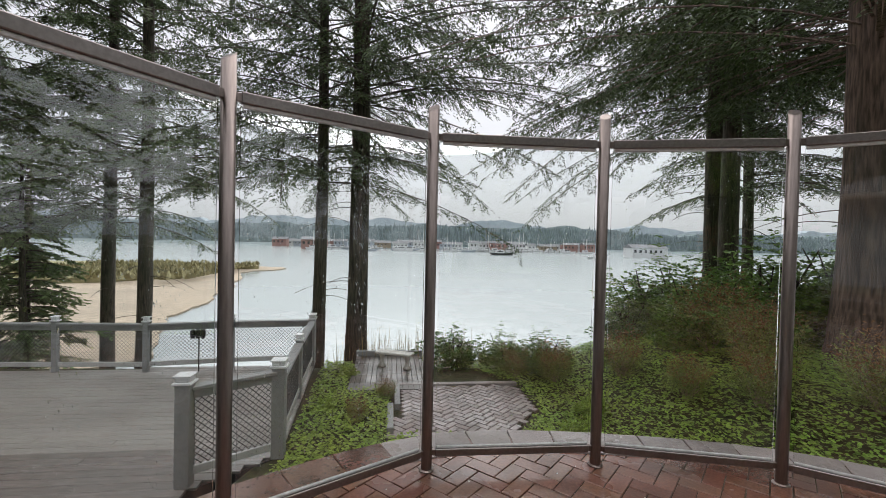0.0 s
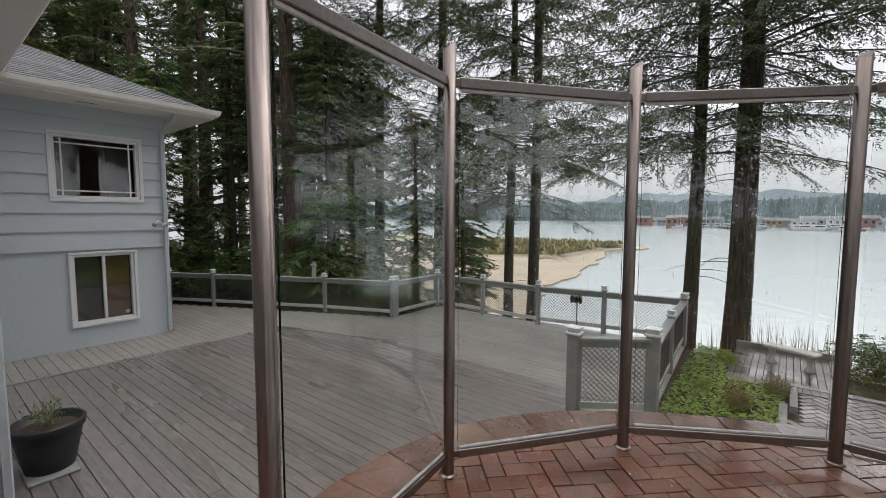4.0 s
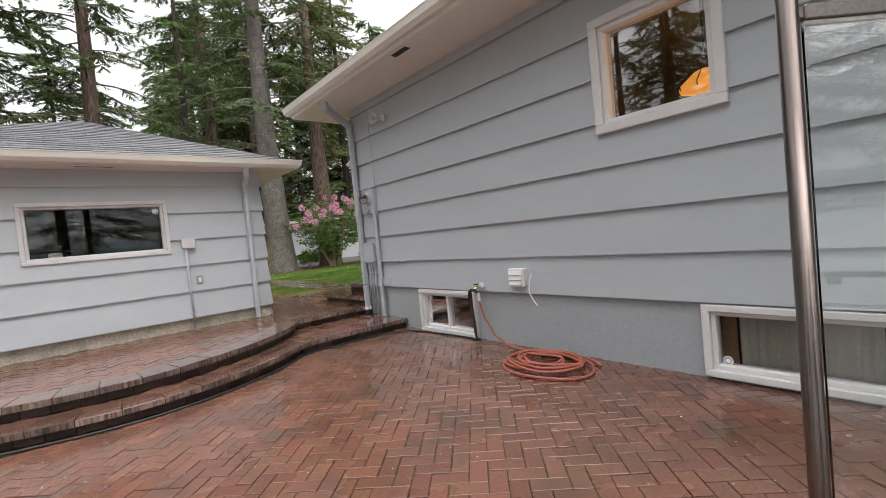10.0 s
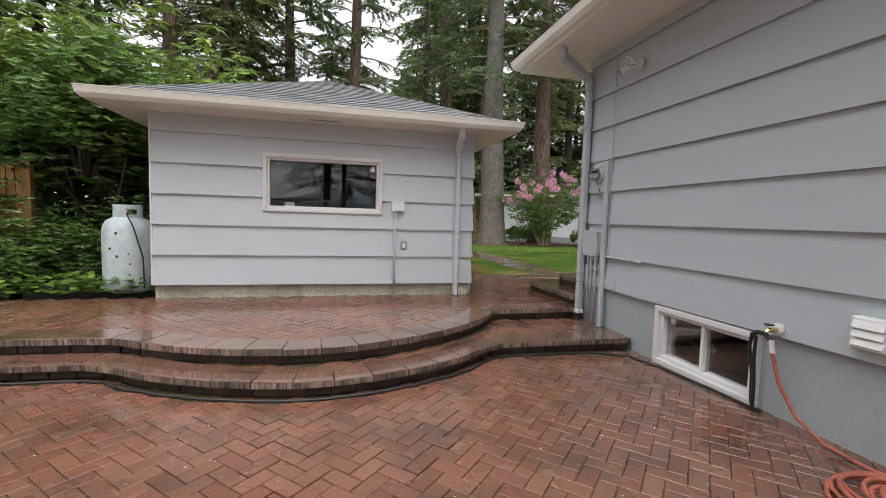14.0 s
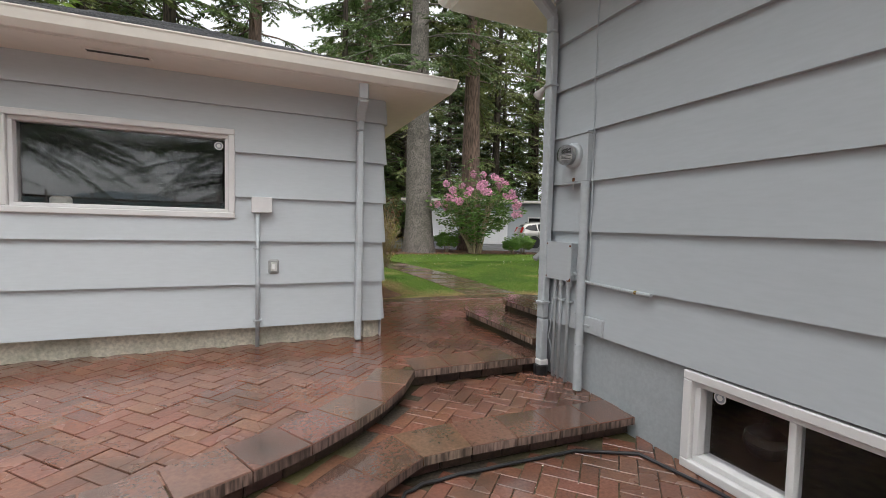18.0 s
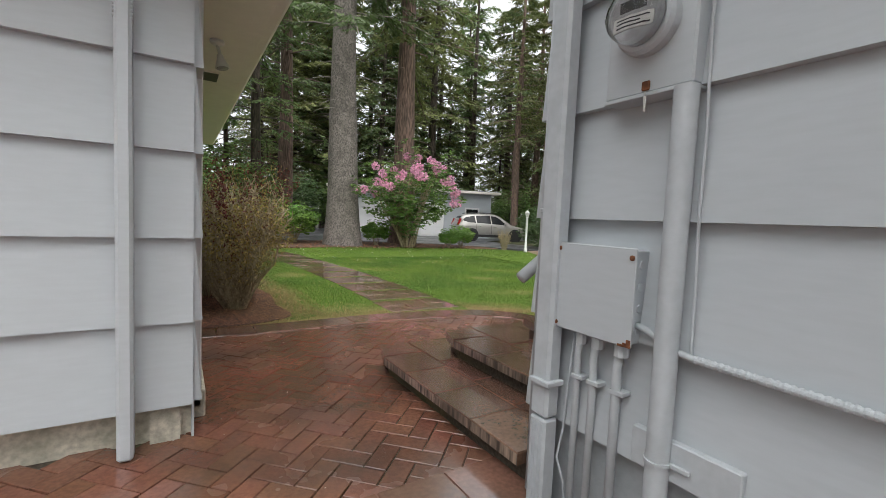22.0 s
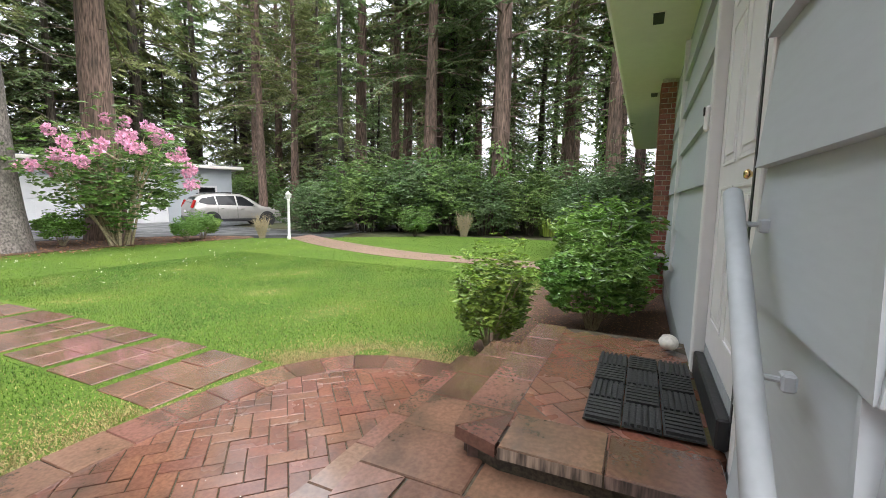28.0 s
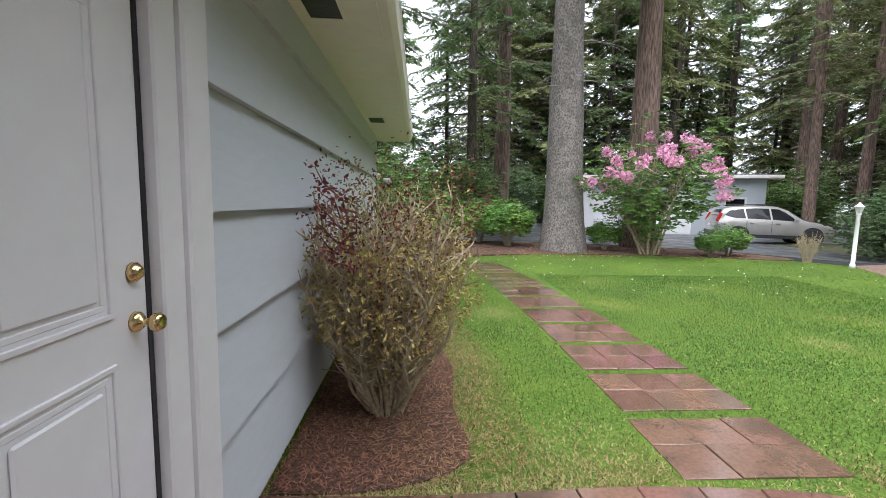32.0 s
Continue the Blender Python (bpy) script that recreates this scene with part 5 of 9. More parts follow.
# ---- soffit vents ----
def soffit_vent(x, y, z, w, d):
    v = thing("soffit_vent", "small screened vent in the cream soffit", "vent", (x, y, z), "soffit vents")
    for q in ((x - w / 2, x + w / 2, y - d / 2, y - d / 2 + 0.015), (x - w / 2, x + w / 2, y + d / 2 - 0.015, y + d / 2), (x - w / 2, x - w / 2 + 0.015, y - d / 2 + 0.015, y + d / 2 - 0.015), (x + w / 2 - 0.015, x + w / 2, y - d / 2 + 0.015, y + d / 2 - 0.015)):
        part("frame", box(B(), (q[0], q[2], z - 0.008), (q[1], q[3], z + 0.002)), M["soffit"], v)
    part("screen", box(B(), (x - w / 2 + 0.015, y - d / 2 + 0.015, z - 0.004), (x + w / 2 - 0.015, y + d / 2 - 0.015, z - 0.0015)), M["mesh"], v, "dark wire screen")


for x, y, z, w, d in ((-4.03, -5.6, 3.468, 0.12, 0.32), (-4.03, -1.9, 3.468, 0.12, 0.32), (-1.27, -8.66, 2.618, 0.42, 0.09), (-3.55, -11.38, 2.618, 0.20, 0.34), (-3.53, -14.4, 2.618, 0.20, 0.34), (-8.75, -8.22, 3.468, 0.34, 0.13), (-12.1, -8.2, 3.468, 0.34, 0.13), (-5.0, 0.15, 3.468, 0.32, 0.12), (-9.95, 1.6, 3.328, 0.10, 0.32)):
    soffit_vent(x, y, z, w, d)

# frieze under the house eave
bm = B()
box(bm, (-4.62, HS + 0.0, SIDE_TOP), (-4.595, HN, SOFFIT - 0.002))
struct("trim_frieze", bm, M["siding"], "grey frieze board under the eave", "trim")

# ---- spigot, hose, vent hood, cables ----
sp = thing("spigot", "brass garden tap on the house wall with a black splitter", "tap", (-4.5, -5.18, 0.64))
part("flange", lathe(B(), [(0.045, 0), (0.045, 0.02), (0.02, 0.03)], m=Matrix.Translation((-4.575, -5.18, 0.66)) @ Matrix.Rotation(radians(90), 4, "Y"), n=14), M["trim"], sp)
part("body", tube(B(), [(-4.56, -5.18, 0.66), (-4.47, -5.18, 0.655), (-4.44, -5.185, 0.62)], 0.016, 10), M["brass"], sp)
part("handle", lathe(B(), [(0.032, 0), (0.034, 0.008), (0.01, 0.012)], m=Matrix.Translation((-4.48, -5.18, 0.69)), n=8), M["black"], sp)
part("splitter", tube(B(), [(-4.44, -5.27, 0.60), (-4.44, -5.23, 0.63), (-4.44, -5.17, 0.63), (-4.44, -5.12, 0.59)], 0.018, 8), M["black"], sp)
part("short_hose", tube(B(), [(-4.44, -5.27, 0.60), (-4.47, -5.31, 0.5), (-4.50, -5.30, 0.3), (-4.50, -5.29, 0.10), (-4.52, -5.29, 0.02)], 0.013, 8), M["black"], sp, "short black hose")
part("short_hose", tube(B(), [(-4.44, -5.24, 0.60), (-4.46, -5.26, 0.42), (-4.49, -5.27, 0.22), (-4.50, -5.275, 0.03)], 0.013, 8), M["black"], sp)
hose = thing("garden_hose", "coiled terracotta-red garden hose on the bricks", "hose", (-4.08, -3.95, 0.0))
rng = random.Random(4)
pts = [(-4.44, -5.12, 0.585), (-4.43, -5.10, 0.5), (-4.45, -5.06, 0.32), (-4.48, -4.95, 0.12), (-4.46, -4.75, 0.03), (-4.44, -4.5, 0.022), (-4.48, -4.2, 0.03)]
part("lead", tube(B(), pts, 0.0125, 8), M["hose"], hose, smooth=True)
part("nozzle", tube(B(), [(-4.44, -5.125, 0.60), (-4.43, -5.10, 0.51)], 0.018, 8), M["gasket"], hose, "pale hose coupling")
pts, th = [], 2.2
for k in range(8 * 22):
    f = k / 22
    r = 0.45 - 0.031 * f + 0.03 * math.sin(f * 2.3)
    cx, cy = -4.20 + 0.05 * math.sin(f * 1.9), -4.05 + 0.06 * math.cos(f * 1.3)
    x = cx + r * 0.74 * math.cos(th)
    x = max(-4.54, x)
    pts.append((x, cy + r * 1.02 * math.sin(th), 0.014 + 0.010 * min(f, 5) + 0.008 * math.sin(3 * th + f)))
    th += 2 * math.pi / 22
part("coil", tube(B(), pts, 0.0125, 8), M["hose"], hose, smooth=True)
vh = thing("dryer_vent", "white louvred vent hood on the siding", "vent", (-4.55, -4.66, 0.69))
part("hood", box(B(), (-4.60, -4.705, 0.678), (-4.51, -4.505, 0.872), 0.008), M["whitepaint"], vh)
for k in range(3):
    part("louvre", mbox(B(), Matrix.Translation((-4.502, -4.605, 0.720 + k * 0.053)) @ Matrix.Rotation(radians(-22), 4, "Y"), (0.012, 0.165, 0.048), 0.003), M["whitepaint"], vh)
c = thing("loose_cable", "loose white cable end hanging from the siding", "cable", (-4.56, -4.5, 0.5))
part("cable", tube(B(), [(-4.58, -4.45, 0.80), (-4.54, -4.41, 0.81), (-4.52, -4.43, 0.74), (-4.54, -4.46, 0.62), (-4.55, -4.41, 0.52), (-4.55, -4.37, 0.48)], 0.005, 6), M["whitepaint"], c)
pts = [(-4.55, -5.25, 0.012), (-4.545, -5.7, 0.012), (-4.50, -6.2, 0.012), (-4.42, -6.60, 0.012)]
low = [p for p in LOW_EDGE if p[0] > -4.3][::-1]
pts += [(x, y + 0.045 + 0.01 * math.sin(3 * i), 0.010) for i, (x, y) in enumerate(low)]
c = thing("black_hose", "thin black drip hose lying along the lowest step", "hose", (-2.0, -6.2, 0))
part("hose", tube(B(), pts, 0.011, 7), M["black"], c, smooth=True)

# ---- inside the house windows ----
lamp = thing("pendant_lamp", "lit amber stained-glass pendant lamp", "lamp", (-5.35, -1.50, 2.35))
part("rod", tube(B(), [(-5.35, -1.50, 3.25), (-5.35, -1.50, 2.62)], 0.010, 8), M["black"], lamp)
part("canopy", lathe(B(), [(0.06, 0), (0.05, 0.04), (0.01, 0.06)], (-5.35, -1.5, 3.2), 14), M["black"], lamp)
amber = glow_mat("lit_amber_glass", (1.0, 0.40, 0.06), 0.42)
bm = B()
lathe(bm, [(0.215, 2.36), (0.225, 2.40), (0.10, 2.51), (0.06, 2.53), (0.03, 2.54)], (-5.35, -1.5, 0), 8)
shade = part("shade", bm, amber, lamp, "amber glass shade")
for k in range(8):
    a = 2 * math.pi * k / 8
    e = Vector((math.cos(a), math.sin(a), 0))
    part("lead_line", tube(B(), [Vector((-5.35, -1.5, 2.36)) + e * 0.217, Vector((-5.35, -1.5, 2.40)) + e * 0.228, Vector((-5.35, -1.5, 2.51)) + e * 0.103], 0.005, 5), M["black"], shade)
bulb = new("lamp_light", bpy.data.lights.new("lamp_light", "POINT"))
bulb.data.energy, bulb.data.color, bulb.data.shadow_soft_size = 24, (1.0, 0.6, 0.25), 0.08
bulb.location = (-5.35, -1.50, 2.22)
copy_thing(lamp, Matrix.Translation((-5.35, -2.92, 2.375)))
low_lamp = thing("table_lamp", "small lit table lamp on a dark sideboard", "lamp", (-5.6, -3.0, 2.0))
part("shade", lathe(B(), [(0.10, 2.12), (0.06, 2.22)], (-5.6, -3.0, 0), 14), amber, low_lamp)
part("foot", lathe(B(), [(0.05, 1.9), (0.015, 1.94), (0.015, 2.12)], (-5.6, -3.0, 0), 12), M["black"], low_lamp)
tagged(part("sideboard", box(B(), (-5.9, -3.9, 1.25), (-5.3, -2.2, 1.9), 0.01), M["black"]), "dark wooden sideboard behind the window", "cabinet")
# curtains
bm = B()
n = 60
prev = None
for k in range(n + 1):
    y = -2.66 + 0.80 * k / n
    x = -4.84 + 0.022 * math.sin(k * 0.75) + 0.008 * math.sin(k * 2.1)
    v0, v1 = bm.verts.new((x, y, 0.03)), bm.verts.new((x * 0.5 - 2.42, y, 0.56))
    if prev:
        bm.faces.new((prev[0], v0, v1, prev[1]))
    prev = (v0, v1)
tagged(part("curtain", bm, M["curtain"], smooth=True), "beige pleated curtain in the basement window", "curtain")
tagged(part("blind", box(B(), (-4.82, -2.80, 0.04), (-4.80, -2.67, 0.56)), M["blind"]), "brown wooden blind in the basement window", "blind")
tagged(part("blind", wing.block(B(), WW2[0] + 0.55, WW2[1] - 0.1, WW2[2] + 0.05, WW2[3] - 0.05, -0.14, -0.12), M["blind"]), "brown slatted blind in the wing window", "blind")
tagged(part("blind", wing.block(B(), WW2[0] + 0.06, WW2[0] + 0.53, WW2[2] + 0.05, WW2[3] - 0.05, -0.14, -0.12), M["mesh"]), "dark grey roller blind in the wing window", "blind")
gl = thing("glass_bowl", "clear glass bowl on the basement sill", "bowl", (-4.93, -6.18, 0.1))
part("bowl", lathe(B(), [(0.03, 0.10), (0.09, 0.13), (0.11, 0.20), (0.10, 0.25)], (-4.93, -6.18, 0), 18), M["meterglass"], gl, smooth=True)
part("lid", lathe(B(), [(0.10, 0.25), (0.05, 0.29), (0.012, 0.30), (0.02, 0.33)], (-4.93, -6.18, 0), 18), M["meterglass"], gl, smooth=True)


def sticker(face, u, v, w=0.012, r=0.035):
    s = thing("window_sticker", "round white and blue sticker on the window glass", "sticker", face.at(u, v, w))
    q = face.frame_at(u, v, w) @ Matrix.Rotation(radians(-90), 4, "X")
    part("disc", lathe(B(), [(r, 0), (r, 0.0015)], m=q, n=20), M["whitepaint"], s)
    part("ring", lathe(B(), [(r * 0.8, 0.0016), (r * 0.8, 0.0022)], m=q, n=20), M["town_blue"], s)
    part("mark", lathe(B(), [(r * 0.5, 0.0023), (r * 0.5, 0.003)], m=q, n=6), M["whitepaint"], s)


sticker(east, ev(-6.27), 0.46, -0.036)
sticker(east, ev(-2.70), 0.14, -0.036)
sticker(shedn, sv(-1.91), 2.05, -0.036)
sticker(wing, wv(2.15), -0.62, -0.036)

# ---- shed fittings ----
eb = thing("outlet_box", "white electrical box with a conduit on the shed wall", "box", (-2.26, -8.87, UPPER_Z))
part("box", box(B(), (-2.345, -8.90, 1.475), (-2.175, -8.83, 1.615), 0.005), M["trim"], eb)
part("conduit", tube(B(), [(-2.225, -8.865, 1.48), (-2.225, -8.865, UPPER_Z)], 0.017, 10), M["siding"], eb, smooth=True)
for z in (0.5, 1.15):
    part("strap", box(B(), (-2.26, -8.90, z), (-2.19, -8.845, z + 0.015), 0.002), M["siding"], eb)
so = thing("wall_socket", "weathered outdoor socket with a grey surround on the shed wall", "socket", (-2.355, -8.88, 0.92))
part("surround", box(B(), (-2.405, -8.905, 0.925), (-2.315, -8.872, 1.055), 0.012), M["railwood"], so)
part("plate", box(B(), (-2.385, -8.88, 0.95), (-2.335, -8.866, 1.03), 0.004), M["gasket"], so)
part("rocker", box(B(), (-2.372, -8.868, 0.965), (-2.348, -8.861, 1.015), 0.002), M["whitepaint"], so)
tagged(part("driftwood_block", box(B(), (-0.86, -9.05, 1.47), (-0.72, -8.99, 1.56), 0.02), M["shell"]), "pale block on the shed window sill inside", "ornament")

# corner board of the shed and of the house
for nm, a, b in (("trim_shed_corner", (SX1 - 0.001, SY0 - 0.06, 0.44), (SX1 + 0.02, SY0 + 0.03, SH)), ):
    struct(nm, box(B(), a, b), M["trim"], "pale corner board", "trim")


def panel_door(name, face, u0, u1, v0, v1, label, knob_u=None, w=-0.06):
    """A six-panel door in its casing."""
    d = tagged(new(name), label, "door", kind="structure")
    d.location = face.at((u0 + u1) / 2, v0, w)
    leaf = part("leaf", face.block(B(), u0 + 0.006, u1 - 0.006, v0 + 0.008, v1 - 0.006, w - 0.045, w), M["door"], d)
    W, H = u1 - u0, v1 - v0
    for a, b in ((0.13, 0.45), (0.55, 0.87)):
        for c, e in ((0.08, 0.42), (0.47, 0.80), (0.845, 0.95)):
            q = (u0 + W * a, u0 + W * b, v0 + H * c, v0 + H * e)
            for k, (t, dep) in enumerate(((0.0, 0.006), (0.022, 0.002), (0.045, 0.007))):
                r = (q[0] + t, q[1] - t, q[2] + t, q[3] - t)
                if k == 2:
                    part("panel", face.block(B(), *r, w - 0.002, w + dep, 0.005), M["door"], leaf)
                else:
                    for s in ((r[0], r[1], r[3] - 0.014, r[3]), (r[0], r[1], r[2], r[2] + 0.014), (r[0], r[0] + 0.014, r[2] + 0.014, r[3] - 0.014), (r[1] - 0.014, r[1], r[2] + 0.014, r[3] - 0.014)):
                        part("moulding", face.block(B(), *s, w - 0.002, w + dep, 0.002), M["door"], leaf)
    return d, leaf


d2, leaf2 = panel_door("door_shed", shedw, SD[0], SD[1], SD[2], SD[3], "closed white six-panel shed door with brass knob and deadbolt", w=0.015)
for q in ((SD[0] - 0.10, SD[0], SD[2] - 0.1, SD[3] + 0.1), (SD[1] + 0.012, SD[1] + 0.115, SD[2] - 0.1, SD[3] + 0.1), (SD[0], SD[1] + 0.012, SD[3] + 0.004, SD[3] + 0.1)):
    part("casing", shedw.block(B(), *q, -0.04, 0.05, 0.006), M["trim"], d2)
part("casing", shedw.block(B(), SD[1] + 0.115, SD[1] + 0.25, SD[2] - 0.1, SD[3] + 0.1, -0.04, 0.068, 0.008), M["trim"], d2)
# black strip added to draw the shadow line beside the leaf
part("gap_shade_strip", shedw.block(B(), SD[1] - 0.006, SD[1] + 0.0115, SD[2], SD[3], -0.10, 0.018), M["black"], d2, "black strip painted for the shade in the door's edge gap")
part("sill", shedw.block(B(), SD[0] - 0.1, SD[1] + 0.12, SD[2] - 0.16, SD[2] - 0.01, -0.04, 0.07, 0.01), M["concrete"], d2)
for v, r in ((1.475, 0.024), (1.356, 0.025)):
    q = shedw.frame_at(SD[1] - 0.05, v, 0.015) @ Matrix.Rotation(radians(-90), 4, "X")
    k = part("lock" if v > 1.4 else "knob", lathe(B(), [(r, 0.0), (r, 0.008), (r * 0.7, 0.016)] + ([(r * 0.55, 0.02), (r * 0.5, 0.022)] if v > 1.4 else [(0.009, 0.02), (0.009, 0.034), (0.020, 0.042), (0.023, 0.054), (0.017, 0.064), (0.008, 0.066)]), m=q, n=20), M["brass"], leaf2, "polished brass", smooth=True)
d1, leaf1 = panel_door("door_house", south, DOOR_U[0], DOOR_U[1], 0.88, 2.93, "closed white house door above the brick landing", w=0.0)
for q in ((DOOR_U[0] - 0.09, DOOR_U[0] - 0.012, 0.70, 3.03), (DOOR_U[1], DOOR_U[1] + 0.10, 0.70, 3.03), (DOOR_U[0] - 0.012, DOOR_U[1], 2.935, 3.03)):
    part("casing", south.block(B(), *q, -0.02, 0.026 if q[0] < DOOR_U[0] - 0.05 else 0.06, 0.006), M["trim"], d1)
# another added black strip, for the shaded gap of this door
part("gap_shade_strip", south.block(B(), DOOR_U[0] - 0.0115, DOOR_U[0] + 0.012, 0.88, 2.93, -0.06, 0.029), M["black"], d1, "black strip painted for the shade in the door's edge gap")
part("threshold", south.block(B(), DOOR_U[0] + 0.12, DOOR_U[1], 0.70, 0.83, 0.0, 0.05, 0.008), M["black"], d1, "dark threshold step")
q = south.frame_at(DOOR_U[0] + 0.06, 1.76, 0.0) @ Matrix.Rotation(radians(-90), 4, "X")
part("knob", lathe(B(), [(0.022, 0.0), (0.022, 0.006), (0.009, 0.012), (0.009, 0.024), (0.019, 0.034), (0.012, 0.046)], m=q, n=16), M["brass"], leaf1, smooth=True)
db = thing("doorbell_camera", "white doorbell camera with a black lens by the door", "doorbell", south.at(2.0, 2.13, 0.07))
part("body", south.block(B(), 1.975, 2.025, 2.05, 2.19, 0.055, 0.085, 0.012), M["whitepaint"], db)
part("lens", south.block(B(), 1.983, 2.017, 2.135, 2.18, 0.085, 0.09, 0.006), M["black"], db)

# hand rail
hr = thing("hand_rail", "pale grey painted tubular hand rail beside the landing", "rail", (-5.0, -8.05, 0.67))
part("bar", tube(B(), [(-5.39, -7.99, 1.685), (-4.60, -8.03, 1.115)], 0.027, 16), M["pipe"], hr, smooth=True)
for t in (0.08, 0.62):
    p = Vector((-5.39, -7.99, 1.685)).lerp(Vector((-4.60, -8.03, 1.115)), t)
    part("bracket", tube(B(), [p, p + Vector((0, 0.03, -0.04)), p + Vector((0, 0.09, -0.045))], 0.008, 8), M["pipe"], hr)
    part("flange", box(B(), (p.x - 0.018, p.y + 0.062, p.z - 0.065), (p.x + 0.018, p.y + 0.09, p.z - 0.025), 0.005), M["pipe"], hr)

# ---- landing and its steps ----
steps = thing("landing_steps", "three-step landing of red-brown slabs on brick risers", "steps", (-5.9, -8.7, UPPER_Z))
TIERS = (((-4.52, -9.52), 0.40, -6.95), ((-4.93, -9.28), 0.535, -7.05), ((-5.39, -8.96), 0.67, -7.24))
for (cx, cy), z, wx in TIERS:
    edge = [(cx, -7.90), (cx, cy + 0.24), (cx - 0.07, cy + 0.03), (cx - 0.30, cy), (wx, cy)]
    part("core", prism(B(), ccw([(cx - 0.05, -7.90), (cx - 0.05, cy + 0.24), (cx - 0.11, cy + 0.07), (cx - 0.30, cy + 0.05), (wx, cy + 0.05), (wx, -7.90)]), UPPER_Z - 0.1, z - 0.012), M["sand"], steps)
    coping(steps, [(cx, -7.90), (cx, cy + 0.244)], 0.30, z, 0.055, step=0.36, side=-1)
    coping(steps, [(cx - 0.304, cy), (wx, cy)], 0.23 if z > 0.6 else 0.48, z, 0.055, step=0.36, side=-1)
    if z < 0.6:
        coping(steps, [(cx - 0.306, -7.90), (cx - 0.306, cy + 0.486)], 0.28, z - 0.002, 0.055, step=0.42, side=-1)
    apex = (cx - 0.297, cy + 0.236)
    for tri in (((cx - 0.002, cy + 0.236), (cx - 0.069, cy + 0.034), apex), ((cx - 0.073, cy + 0.028), (cx - 0.298, cy + 0.002), (apex[0], apex[1] - 0.006))):
        part("paving_slab", prism(B(), ccw(list(tri)), z - 0.055, z + 0.001), M["slab"], steps)
    for p, q in zip(edge, edge[1:]):
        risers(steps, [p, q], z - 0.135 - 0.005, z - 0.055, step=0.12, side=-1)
mat_ = thing("door_mat", "black rubber door mat of woven squares", "mat", (-6.25, -8.17, 0.67))
for i in range(3):
    for j in range(4):
        x0, y0 = -6.70 + j * 0.235, -8.43 + i * 0.165
        part("pad", box(B(), (x0, y0, 0.676), (x0 + 0.23, y0 + 0.16, 0.684)), M["rubber"], mat_)
        for k in range(6):
            if (i + j) % 2:
                part("rib", box(B(), (x0 + 0.01 + k * 0.037, y0 + 0.008, 0.684), (x0 + 0.034 + k * 0.037, y0 + 0.152, 0.698)), M["rubber"], mat_)
            else:
                part("rib", box(B(), (x0 + 0.008, y0 + 0.008 + k * 0.026, 0.684), (x0 + 0.222, y0 + 0.023 + k * 0.026, 0.698)), M["rubber"], mat_)
bm = B()
bmesh.ops.create_icosphere(bm, subdivisions=3, radius=1)
for v in bm.verts:
    v.co = Vector((-7.0, -8.03, 0.725)) + Vector((v.co.x * 0.085, v.co.y * 0.06, v.co.z * 0.05)) * (1 + 0.12 * noise.noise(v.co * 3))
tagged(part("sea_shell", bm, M["shell"], smooth=True), "pale sea shell beside the door mat", "shell")

# ---- brick pier at the front of the house ----
pier = thing("brick_pier", "red brick pier on the house front", "pier", (-11.8, -8.05, UPPER_Z))
part("core", box(B(), (-12.6, -8.10, 0.1), (-11.11, -7.89, 3.46)), M["concrete"], pier)
for r in range(42):
    z = 0.27 + r * 0.075
    part("brick", box(B(), (-11.115, -8.11, z), (-11.10, -8.02 + 0.05 * (r % 2), z + 0.064), 0.003), M["redbrick"], pier)
    part("brick", box(B(), (-11.115, -8.01 + 0.05 * (r % 2), z), (-11.10, -7.91, z + 0.064), 0.003), M["redbrick"], pier)
    for k in range(3):
        x = -11.10 - k * 0.21 - 0.1 * (r % 2)
        part("brick", box(B(), (x - 0.2, -8.115, z), (x, -8.10, z + 0.064), 0.003), M["redbrick"], pier)
part("ledge", box(B(), (-11.099, -8.15, 0.84), (-10.62, -7.93, 0.90), 0.008), M["slab_grey"], pier, "weathered stone ledge")
struct("trim_south", south.block(B(), 4.55, 4.72, 0.9, 3.36, 0.0, 0.06, 0.005), M["trim"], "white corner trim beside the brick pier", "trim")

